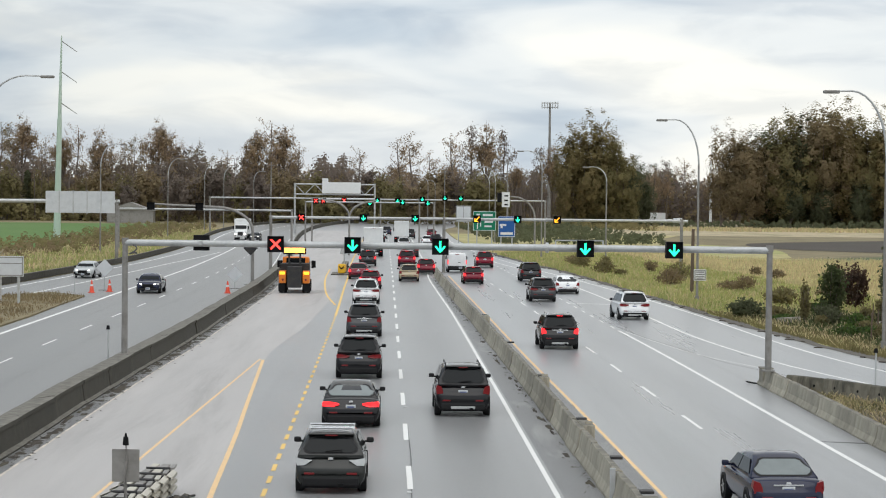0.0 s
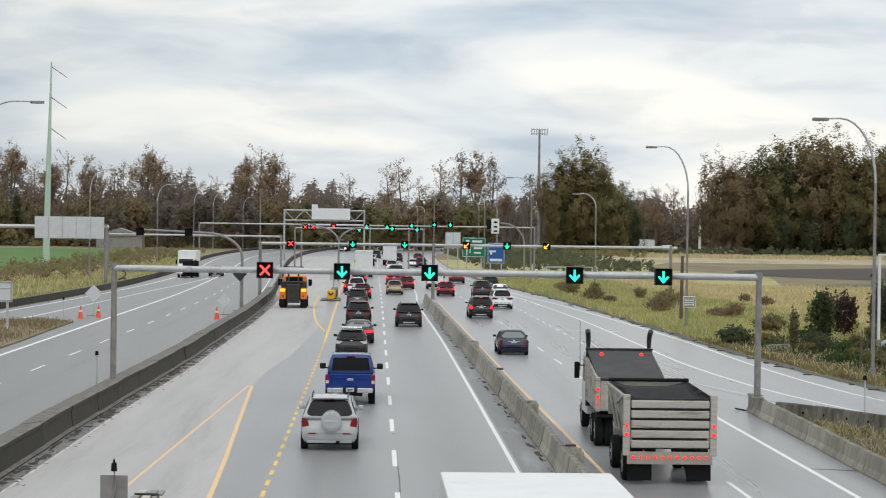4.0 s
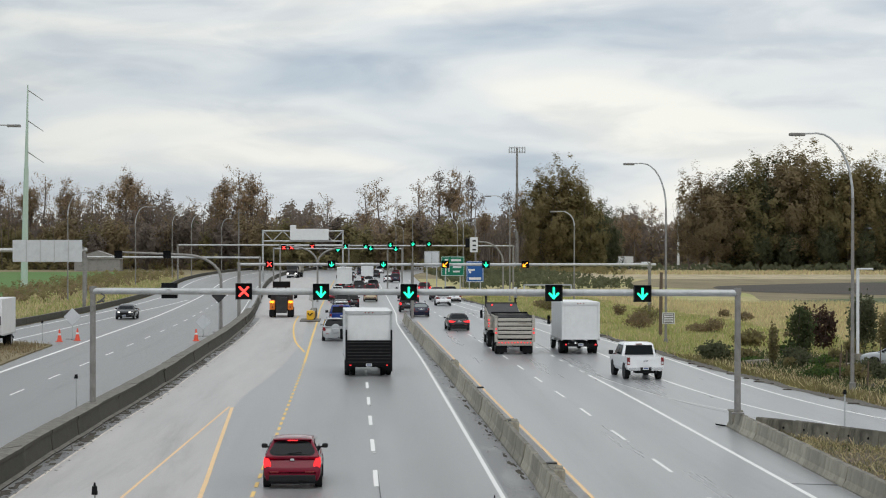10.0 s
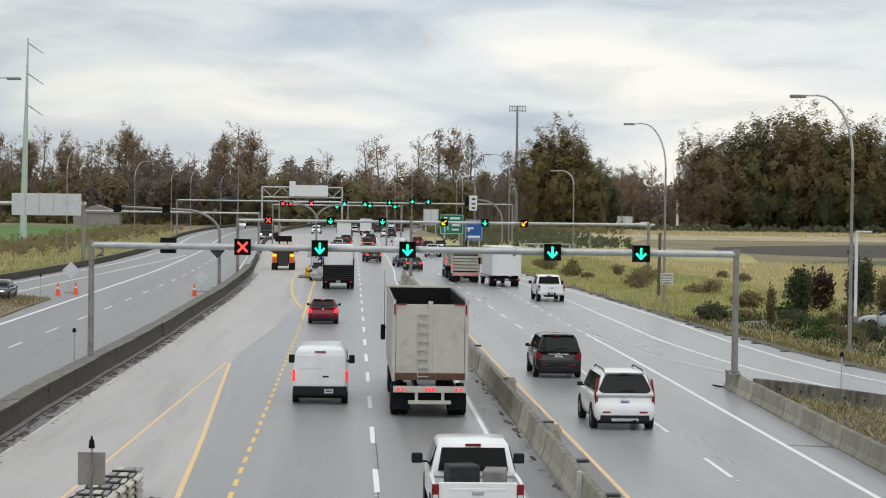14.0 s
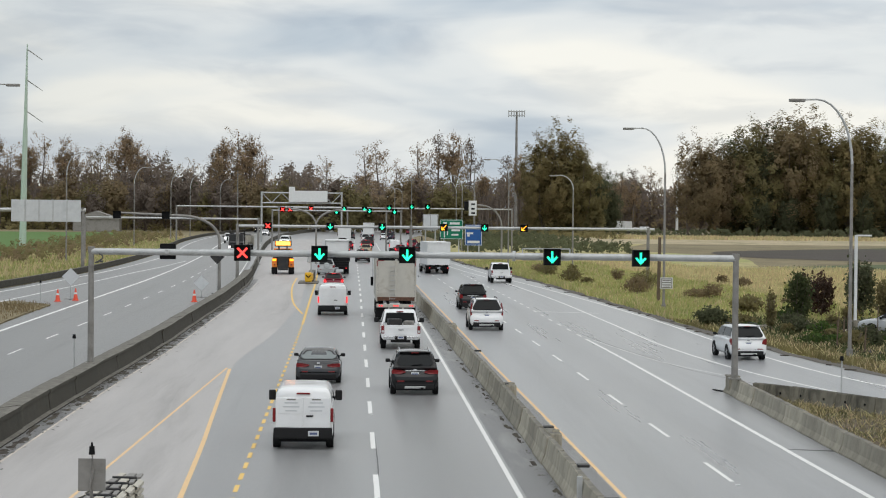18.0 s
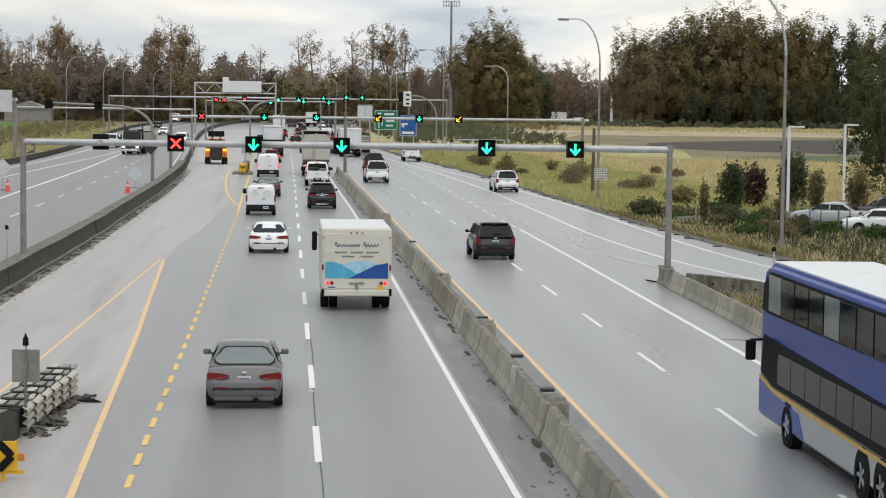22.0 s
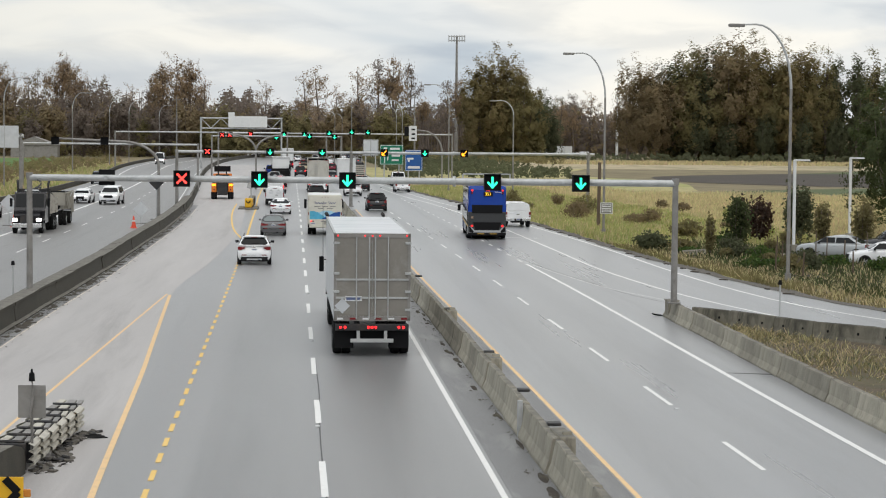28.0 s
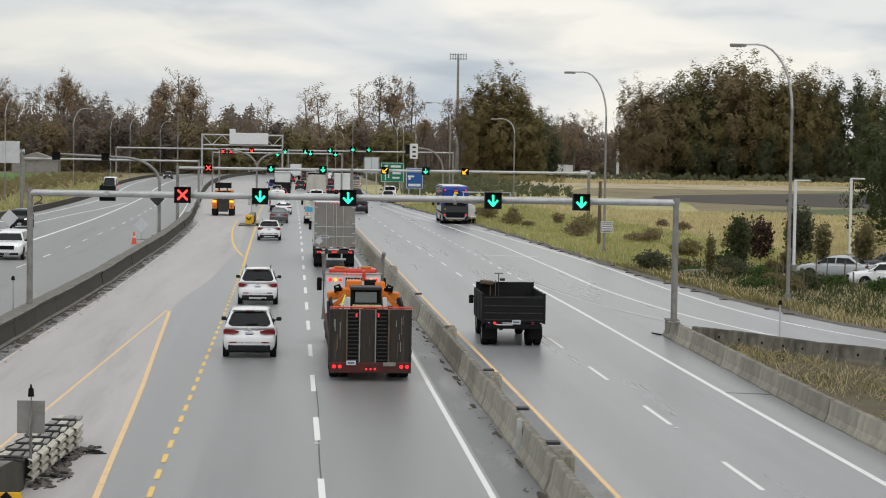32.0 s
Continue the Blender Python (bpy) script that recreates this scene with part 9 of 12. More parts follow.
def lowbed(label):
    """A red lorry drawing a low deck with an orange machine on it and upright ramps behind."""
    c = thing("equipment_truck", label, "truck", "traffic")
    W = 2.64
    hw = W / 2
    for x, w, mat in ((-1.03, 0.54, PLANK), (-0.56, 0.36, BLACK), (-0.10, 0.50, PLANK), (0.36, 0.38, BLACK), (0.92, 0.68, PLANK)):
        bm = bmesh.new()
        box(bm, x, 0.06, 1.44, w, 0.10, 1.70, bevel=0.015)
        part("ramp_board", bm, mat, c)
    for x in (-0.56, 0.36):
        for k in range(13):
            bm = bmesh.new()
            box(bm, x, 0.0, 0.68 + 0.125 * k, 0.32, 0.05, 0.035)
            part("ramp_cleat", bm, DARK_STEEL, c)
    for x, mat in ((-1.30, DARK_STEEL), (-0.76, WOOD_POST), (-0.36, GALV_DARK), (0.15, GALV_DARK), (0.57, WOOD_POST), (1.28, DARK_STEEL)):
        bm = bmesh.new()
        box(bm, x, 0.03, 1.44, 0.045, 0.14, 1.70, bevel=0.008)
        part("ramp_rail", bm, mat, c)
    rr = random.Random(6)
    for k in range(14):
        bm = bmesh.new()
        x = rr.choice((-1.1, -0.98, -0.12, 0.0, 0.86, 1.02)) + rr.uniform(-.08, .08)
        box(bm, x, 0.006, rr.uniform(0.9, 2.0), rr.uniform(0.012, 0.03), 0.02, rr.uniform(0.2, 0.6))
        part("scraped_strip", bm, WOOD_POST if k % 2 else GALV_DARK, c)
    for z in (2.28, 2.36):
        bm = bmesh.new()
        box(bm, 0, 0.05 + (2.36 - z), z, W, 0.10, 0.05, bevel=0.012)
        part("ramp_top_rail", bm, RED_ORANGE, c)
    for x in (-0.46, 0.24):
        bm = bmesh.new()
        box(bm, x, -0.01, 2.12, 0.05, 0.03, 0.14, bevel=0.01)
        part("marker_lamp", bm, RED_LIT, c)
    bm = bmesh.new()
    box(bm, 0, 0.0, 0.44, W * 0.98, 0.18, 0.34, bevel=0.03)
    part("lamp_beam", bm, DULL_RED, c)
    tail_lamps(c, (-1.16, -0.98, 0.98, 1.16), -0.10, 0.48, True, 0.06)
    tail_lamps(c, (-0.14, 0, 0.14), -0.10, 0.40, True, 0.035)
    plate_on(c, -0.62, -0.11, 0.60, 0.3, 0.14)
    bm = bmesh.new()
    box(bm, 0.6, -0.10, 0.56, 0.4, 0.03, 0.12, bevel=0.01)
    part("tool_plate", bm, GALV_DARK, c)
    bm = bmesh.new()
    box(bm, 0, 5.6, 0.95, W, 11.0, 0.16)
    part("deck", bm, PLANK, c)
    chassis(c, 0.1, 14, 0.75)
    for y in (1.4, 2.5, 3.6):
        axle(c, y, hw - 0.04, 0.42)
    for s in (-1, 1):
        bm = bmesh.new()
        box(bm, s * 1.26, 5.8, 1.12, 0.06, 10.4, 0.34, bevel=0.01)
        part("side_board", bm, DULL_RED, c)
        bm = bmesh.new()
        pipe(bm, [(s * 1.24, 0.9, 1.2), (s * 1.3, 3.0, 1.9), (s * 1.26, 6.0, 2.1), (s * 1.2, 9.0, 1.7)], 0.05, 6)
        part("hose", bm, BLACK, c)
    # the machine on the deck
    for s in (-1, 1):
        for y in (4.2, 6.6):
            wheel(c, s * 0.86, y, 0.46, 0.34, ORANGE, s).location.z = 1.48
        bm = bmesh.new()
        side_prism(bm, [(2.9, 1.15), (2.7, 1.75), (3.6, 2.25), (5.0, 2.35), (6.6, 2.2), (6.8, 1.2)], s * 1.18 - 0.035, s * 1.18 + 0.035)
        part("blade_wing", bm, BLACK, c, "black curved blade wing")
        bm = bmesh.new()
        prism(bm, [(s * 1.24, 1.75), (s * 1.26, 1.95), (s * 0.98, 2.22), (s * 0.66, 2.52), (s * 0.58, 2.42), (s * 0.92, 2.05)][::s], 4.9, 5.15)
        part("lift_arm", bm, ORANGE, c)
        bm = bmesh.new()
        box(bm, s * 0.66, 4.2, 1.9, 0.14, 0.12, 1.0, (0, -s * 6, 0), 0.02)
        part("hydraulic_ram", bm, SIGN_WHITE, c)
        bm = bmesh.new()
        box(bm, s * 1.06, 7.6, 2.22, 0.42, 0.5, 0.30, (0, s * 10, 0), 0.06)
        part("shoulder_block", bm, ORANGE, c)
        bm = bmesh.new()
        pipe(bm, [(s * 0.98, 7.2, 2.35), (s * 1.02, 7.1, 2.56), (s * 0.86, 7.1, 2.62), (s * 0.78, 7.2, 2.45)], 0.045, 6)
        box(bm, s * 0.88, 7.3, 2.45, 0.26, 0.22, 0.14, (0, 0, 20 * s), 0.04)
        part("control_unit", bm, BLACK, c)
    for nm, x, y, z, sx, sy, sz, mat in (("cab_post", -0.48, 4.65, 2.18, 0.10, 0.10, 0.95, BLACK), ("cab_post", 0.48, 4.65, 2.18, 0.10, 0.10, 0.95, BLACK), ("cab_roof", 0, 5.1, 2.66, 1.08, 1.1, 0.10, DARK_STEEL), ("cab_body", 0, 5.2, 1.95, 0.90, 1.0, 1.35, BLACK), ("cab_window", 0, 4.66, 2.36, 0.74, 0.04, 0.36, GLASS_LIGHT),
                                         ("engine_hood", 0.02, 3.9, 1.98, 0.98, 0.9, 0.34, BEIGE_STEEL), ("hood_grille", 0.1, 3.42, 1.98, 0.5, 0.06, 0.2, BLACK), ("cross_beam", 0, 8.0, 2.30, 1.9, 0.6, 0.34, ORANGE), ("boom_block", -0.30, 8.2, 2.58, 0.55, 0.6, 0.30, ORANGE), ("boom_block", 0.62, 8.2, 2.56, 0.36, 0.5, 0.24, ORANGE), ("motor_drum", 0.28, 8.3, 2.62, 0.44, 0.4, 0.24, BLACK), ("red_knuckle", 0.06, 8.6, 2.86, 0.12, 0.3, 0.36, RED_ORANGE)):
        bm = bmesh.new()
        box(bm, x, y, z, sx, sy, sz, bevel=min(0.06, 0.25 * min(sx, sy, sz)))
        part(nm, bm, mat, c)
    bm = bmesh.new()
    pipe(bm, [(-0.42, 3.5, 1.95), (-0.40, 3.5, 2.22), (0.5, 3.5, 2.22), (0.52, 3.5, 1.95)], 0.03, 6)
    part("hood_guard", bm, BLACK, c)
    bm = bmesh.new()
    tube(bm, (-1.28, 0.2, 1.35), (-0.72, 4.2, 2.45), 0.03, 0.03, 6)
    part("strap", bm, STRAP, c, "yellow load strap")
    # the lorry in front
    bm = bmesh.new()
    box(bm, 0, 12.0, 2.0, 2.06, 0.25, 1.5, bevel=0.03)
    part("headboard", bm, SIGN_WHITE, c)
    bm = bmesh.new()
    box(bm, 0, 11.86, 2.74, 2.14, 0.07, 0.05, bevel=0.015)
    part("headboard_rail", bm, GALV, c)
    bm = bmesh.new()
    box(bm, 0.02, 11.86, 2.38, 0.62, 0.04, 0.42, bevel=0.02)
    part("rear_window", bm, BLACK, c)
    for k in range(5):
        bm = bmesh.new()
        box(bm, -0.22 + 0.12 * k, 11.83, 2.38, 0.03, 0.03, 0.40)
        part("window_guard", bm, GALV, c)
    tail_lamps(c, (-0.86, 0.86), 11.85, 2.50, True, 0.07)
    for x in (-0.66, -0.48, 0.48, 0.66):
        bm = bmesh.new()
        tube(bm, (x, 11.87, 2.50), (x, 11.84, 2.50), 0.06, 0.05, 14)
        part("amber_lamp", bm, LED_AMBER if abs(x) > 0.6 else RED_LIT, c)
    tail_lamps(c, (-0.32, -0.16, 0, 0.16, 0.32), 11.83, 2.72, True, 0.03)
    cab_block(c, 12.3, 2.02, 2.72, 3.6, RED_ORANGE, mirror=(2.2, 0.5))
    bm = bmesh.new()
    box(bm, 0, 12.9, 2.79, 1.80, 0.9, 0.20, bevel=0.09)
    part("roof_fairing", bm, RED_ORANGE, c)
    for x in (-0.5, 0.5):
        bm = bmesh.new()
        box(bm, x, 12.6, 2.93, 0.42, 0.16, 0.08, bevel=0.03)
        part("beacon", bm, AMBER_LENS, c)
    for k in range(3):
        bm = bmesh.new()
        tube(bm, (-0.2 + 0.2 * k, 12.5, 2.90), (-0.2 + 0.2 * k, 12.9, 2.92), 0.05, 0.02, 10)
        part("air_horn", bm, CHROME, c)
    for s in (-1, 1):
        bm = bmesh.new()
        pipe(bm, [(s * 1.10, 12.1, 1.0), (s * 1.10, 12.1, 3.05), (s * 1.10, 12.02, 3.3), (s * 1.14, 11.86, 3.52)], 0.075, 12)
        part("exhaust_stack", bm, GALV_DARK, c)
    # the lorry stands a little aside of its deck's middle line
    for ch in c.children:
        if ch.type == "MESH" and ch.location.y + min(v.co.y for v in ch.data.vertices) > 11.5:
            ch.location.x -= 0.22
    return c


def stake_truck(label):
    """A black flat-deck lorry with high plank sides."""
    c = thing("stake_truck", label, "truck", "traffic")
    W, mat = 2.38, material("scuffed_black_panel", (0.010, 0.010, 0.011), 0.7, 0, 0.3, 3, stain=(0.30, 0.30, 0.31), stain_size=2.6, stain_from=0.66, spec=0.25)
    hw = W / 2
    for s in (-1, 1):
        bm = bmesh.new()
        box(bm, s * (hw - 0.03), 1.9, 1.50, 0.06, 3.7, 1.0, bevel=0.01)
        part("side_panel", bm, mat, c)
        bm = bmesh.new()
        box(bm, s * (hw - 0.03), 0.03, 1.45, 0.10, 0.10, 1.15)
        part("corner_post", bm, mat, c)
        for y in (0.2, 1.3, 2.5, 3.6):
            bm = bmesh.new()
            box(bm, s * hw, y, 1.5, 0.05, 0.08, 1.05)
            part("stake", bm, DARK_STEEL, c)
    bm = bmesh.new()
    box(bm, 0, 0.03, 1.46, W - 0.1, 0.06, 0.92, bevel=0.01)
    part("tailgate", bm, mat, c)
    bm = bmesh.new()
    box(bm, 0.02, 3.75, 1.62, W - 0.08, 0.06, 1.22)
    part("headboard", bm, mat, c)
    bm = bmesh.new()
    box(bm, 0.15, 2.6, 1.35, W * 0.7, 1.8, 0.6, (0, 3, 4), 0.05)
    part("load", bm, BLACK, c)
    bm = bmesh.new()
    box(bm, 0, 1.9, 0.98, W, 3.8, 0.12)
    part("deck", bm, mat, c)
    for z in (1.02, 1.28, 1.55, 1.86):
        bm = bmesh.new()
        box(bm, 0, -0.008, z, W - 0.14, 0.03, 0.035, bevel=0.008)
        part("tailgate_bar", bm, DARK_STEEL, c)
    bm = bmesh.new()
    box(bm, -0.72, 3.5, 2.22, 0.5, 0.34, 0.16, (0, 5, 8), 0.05)
    part("tool_bag", bm, WOOD_POST, c, "brown tool bag on the headboard")
    for x in (-0.62, -0.42):
        bm = bmesh.new()
        tube(bm, (x, 3.2, 1.2), (x + 0.05, 3.55, 2.3), 0.018, 0.018, 6)
        part("tool_handle", bm, WOOD_POST, c)
    bm = bmesh.new()
    tube(bm, (-0.25, 3.4, 1.4), (-0.25, 3.6, 2.58), 0.02, 0.02, 6)
    box(bm, -0.25, 3.6, 2.58, 0.36, 0.03, 0.03)
    box(bm, -0.1, 3.6, 2.33, 0.2, 0.1, 0.10)
    part("rake", bm, DARK_STEEL, c)
    bm = bmesh.new()
    box(bm, 0, 0.02, 0.78, W * 0.9, 0.10, 0.20, bevel=0.02)
    part("rear_bumper", bm, BLACK, c)
    bm = bmesh.new()
    box(bm, -0.35, -0.04, 0.84, W * 0.26, 0.02, 0.035)
    part("reflective_tape", bm, SIGN_WHITE, c)
    tail_lamps(c, (-0.72,), -0.04, 0.90, True, 0.055)
    tail_lamps(c, (0.72,), -0.04, 0.90, False, 0.055)
    plate_on(c, 0.1, -0.06, 0.94)
    for s in (-1, 1):
        bm = bmesh.new()
        box(bm, s * (hw - 0.3), 0.35, 0.5, 0.5, 0.03, 0.45)
        part("mud_flap", bm, BLACK, c)
    chassis(c, 0.1, 5.5)
    axle(c, 1.0, hw - 0.05, 0.42)
    cab_block(c, 3.95, 1.96, 2.0, 2.2, mat, mirror=(1.45, 0.34))
    return c


def works_truck(label):
    """A slow orange works truck with a tall light board."""
    c = thing("works_truck", label, "truck")
    W = 2.35
    hw = W / 2
    for s in (-1, 1):
        bm = bmesh.new()
        box(bm, s * (hw - 0.28), 0.6, 1.25, 0.55, 1.2, 0.95, bevel=0.08)
        part("locker", bm, ORANGE, c)
        bm = bmesh.new()
        box(bm, s * (hw - 0.26), -0.02, 1.55, 0.42, 0.06, 0.22, bevel=0.03)
        part("lamp_panel", bm, LED_AMBER, c)
        tail_lamps(c, (s * (hw - 0.3),), -0.05, 1.05, False, 0.08)
        bm = bmesh.new()
        box(bm, s * (hw + 0.22), 4.6, 2.1, 0.2, 0.12, 0.55, bevel=0.04)
        part("mirror", bm, BLACK, c)
        bm = bmesh.new()
        box(bm, s * (hw - 0.22), 0.1, 0.45, 0.5, 0.05, 0.6)
        part("mud_flap", bm, BLACK, c)
    bm = bmesh.new()
    box(bm, 0, 0.3, 1.25, 1.1, 0.9, 1.6, bevel=0.06)
    part("winch_housing", bm, DARK_STEEL, c)
    bm = bmesh.new()
    for x in (-0.42, 0.42):
        box(bm, x, 0.7, 2.1, 0.14, 0.2, 2.0)
    part("boom_frame", bm, DARK_STEEL, c)
    bm = bmesh.new()
    box(bm, 0, 2.9, 1.6, W * 0.92, 3.4, 1.3, bevel=0.06)
    part("body", bm, DARK_STEEL, c)
    bm = bmesh.new()
    box(bm, 0, 3.8, 2.35, W * 0.86, 1.6, 0.7, bevel=0.1)
    part("cab", bm, ORANGE, c)
    bm = bmesh.new()
    box(bm, 0, 2.98, 2.42, W * 0.62, 0.04, 0.40)
    part("rear_window", bm, GLASS, c)
    bm = bmesh.new()
    box(bm, 0, 0.5, 3.02, 1.75, 0.16, 0.10, bevel=0.03)
    box(bm, 0, 0.62, 3.30, 1.75, 0.06, 0.55, bevel=0.02)
    part("light_board", bm, BLACK, c)
    axle(c, 1.3, hw, 0.48)
    axle(c, 4.6, hw, 0.48, False)
    chassis(c, 0, 6, 0.7)
    cab_block(c, 4.5, W * 0.86, 2.6, 2.2, ORANGE)
    # amber flasher that turns its lit side to the road and away
    bm = bmesh.new()
    box(bm, 0, 0.0, 0.0, 1.6, 0.02, 0.46, bevel=0.008)
    f = part("flasher", bm, BLACK, c)
    f.matrix_basis = pose(0, 0.30, 3.30)
    bm = bmesh.new()
    box(bm, 0, -0.03, 0.0, 1.55, 0.02, 0.42, bevel=0.008)
    part("lit_side", bm, material("amber_flash", (1.0, 0.33, 0.06), 0.4, emit=3.2), f, "glowing amber side")
    return c, f


# paints
BLACK_P = paint("black_car_paint", (0.012, 0.012, 0.014))
GREY_P = paint("dark_grey_car_paint", (0.055, 0.057, 0.062))
GUN_P = paint("gunmetal_car_paint", (0.030, 0.032, 0.031))
MID_P = paint("grey_brown_car_paint", (0.15, 0.15, 0.155))
SILVER_P = paint("silver_car_paint", (0.46, 0.48, 0.49))
WHITE_P = paint("white_car_paint", (0.84, 0.85, 0.86))
RED_P = paint("red_car_paint", (0.175, 0.003, 0.020))
BLUE_P = paint("blue_car_paint", (0.012, 0.040, 0.21))
NAVY_P = paint("navy_car_paint", (0.014, 0.018, 0.045))
BEIGE_P = paint("beige_car_paint", (0.48, 0.40, 0.27))
TAUPE = material("dusty_aluminium_trailer", (0.52, 0.50, 0.45), 0.55, 0.1, 0.08, 2, stain=(0.36, 0.32, 0.26), stain_size=0.9, stain_from=0.55)
DUSTY = material("dust_streaked_pale_steel", (0.46, 0.435, 0.385), 0.6, 0.05, 0.15, 3, 0.2, 20, (0.5, 0.5, 3), (0.20, 0.17, 0.13), 1.4, 0.52)
TAN = material("weathered_tan_steel", (0.36, 0.34, 0.29), 0.6, 0.1, 0.12, 2, stain=(0.20, 0.17, 0.13), stain_size=1.6, stain_from=0.57)
DOOR_GREY = material("dirty_grey_trailer_door", (0.235, 0.22, 0.195), 0.55, 0.1, 0.10, 1.5, stain=(0.31, 0.30, 0.275), stain_size=0.9, stain_from=0.54)

V = {
    "hatch": car("dark grey hatchback with a silver roof rack on the motorway", GUN_P, "hatch", "point", rack=True),
    "coupe": car("black low coupe with lit red tail lamps", BLACK_P, "coupe", "wide", True, GLASS_LIGHT),
    "suv_c": car("black crossover with dark windows", BLACK_P, "suv", "wide"),
    "suv_d": car("dark grey crossover with roof rails", GREY_P, "suv", "side", rails=True, chrome=True),
    "white_a": car("white crossover in slow traffic", WHITE_P, "suv", "wide", rails=True),
    "pilot": car("boxy black off-road car with a pale sticker", BLACK_P, "suv", "side", rails=True),
    "g_suv": car("black crossover braking with lit lamps", BLACK_P, "suv", "side", True, rails=True, chrome=True),
    "r_sedan": car("dark navy compact sedan with a chrome strip", NAVY_P, "sedan", "side", False, GLASS_LIGHT, chrome=True, dark_low=False, size=0.95),
    "w_suv": car("white crossover with roof rails on the outer lane", WHITE_P, "suv", "wide", rails=True),
    "mazda": car("dark grey crossover on the outer carriageway", GREY_P, "suv", "wide"),
    "o_blue": car("dark blue oncoming car with lit headlamps", NAVY_P, "sedan", front=True),
    "o_silver": car("silver oncoming car with lit headlamps", SILVER_P, "sedan", front=True),
    "box": box_truck("white box truck with a folded black tail lift", W=2.6),
    "pickup": pickup("blue pickup truck with a chrome bumper", BLUE_P),
    "silver": car("silver off-road car with a spare wheel cover", SILVER_P, "suv", "side", spare=True, rails=True, dark_low=False),
    "l2_suv": car("black square off-road car in traffic", BLACK_P, "suv", "side"),
    "dump": dump_train("dusty tan tipper truck drawing a ribbed tipping trailer", TAN, WHITE_PAINT),
    "r_truck": box_truck("white box truck on the slip road", 6.2, 3.5, 2.55, False),
    "o_truck": box_truck("white oncoming delivery truck with lit headlamps", 5.8, 3.5, 2.4, False, front=True),
    "o_car": car("grey oncoming car with lit headlamps", GREY_P, "sedan", front=True),
    "l2_red": car("red hatchback far ahead in the queue", RED_P, "hatch", "side", True),
    "red": car("red hatchback braking with lit lamps", RED_P, "hatch", "side", True),
    "van": cargo_van("white cargo van with a black rear bumper", WHITE_P),
    "hopper": semi("open-topped dusty pale aluminium bulk trailer behind a white tractor", TAUPE, 11.5, 3.98, 2.6, "open"),
    "rover": car("large black off-road car with a chrome strip", BLACK_P, "big_suv", "side", chrome=True),
    "escalade": car("large white off-road car with tall dark red lamps", WHITE_P, "big_suv", "tall", False, rails=True, size=1.03),
    "w_pick": pickup("white pickup truck on the slip road", WHITE_P),
    "r1_car": car("black sedan on the outer carriageway with lit lamps", BLACK_P, "sedan", "wide", True),
    "mini": cargo_van("small white delivery van with printed closed rear doors", WHITE_P, 1.84, 4.7, 1.83, False),
    "dark": car("dark grey sleek sedan with pale rear glass", GREY_P, "coupe", "wide", False, GLASS_LIGHT),
    "ram": pickup("white pickup truck carrying a load", WHITE_P, cargo=True),
    "d_suv": car("black crossover with chrome trim", BLACK_P, "suv", "wide", chrome=True, rails=True),
    "tesla": car("white sleek electric sedan with dark rear glass", WHITE_P, "coupe", "wide", False, dark_low=False),
    "ramp_suv": car("white off-road car on the slip road", WHITE_P, "suv", "side", rails=True),
    "service": service_truck("white service truck with a blue printed back"),
    "r_black": car("black crossover on the outer carriageway", BLACK_P, "suv", "side"),
    "civic": car("grey-brown sedan with red tail lamps", MID_P, "sedan", "wide", False, GLASS_LIGHT, dark_low=False),
    "bus": double_decker("blue and grey double-decker bus with a lit route number"),
    "rav": car("white crossover with black trim and pointed lamps", WHITE_P, "suv", "point", rails=True, high=1.58),
    "semi": semi("white tractor and dirty grey box trailer with barred doors", DOOR_GREY, 13.6, 4.05, 2.52),
    "canopy": pickup("white pickup truck with a white canopy", WHITE_P, canopy=True),
    "escape": car("white crossover with red lamps and roof rails", WHITE_P, "suv", "point", rails=True),
    "cx5": car("white rounded crossover with thin dark lamps", WHITE_P, "suv", "wide"),
    "lowbed": lowbed("red-orange truck carrying a loader behind upright wooden ramps"),
    "stake": stake_truck("black flat-deck truck with high plank sides"),
    "o_dump": dump_train("oncoming dark tipper truck with lit headlamps", TAN, BLACK_P, True),
    "o_van": cargo_van("white oncoming van with lit headlamps", WHITE_P, 2.5, 5.6, 2.0, front=True),
    "o_white": car("white oncoming car with lit headlamps", WHITE_P, "sedan", front=True),
    "o_lw": car("white oncoming off-road car with lit headlamps", WHITE_P, "big_suv", front=True),
    "o_ld": car("black oncoming car on the motorway", BLACK_P, "suv", front=True),
    "o_pick": pickup("white oncoming pickup truck with lit headlamps", WHITE_P, front=True),
    "o_far": car("dark oncoming car on the bend", GREY_P, "suv", front=True),
}
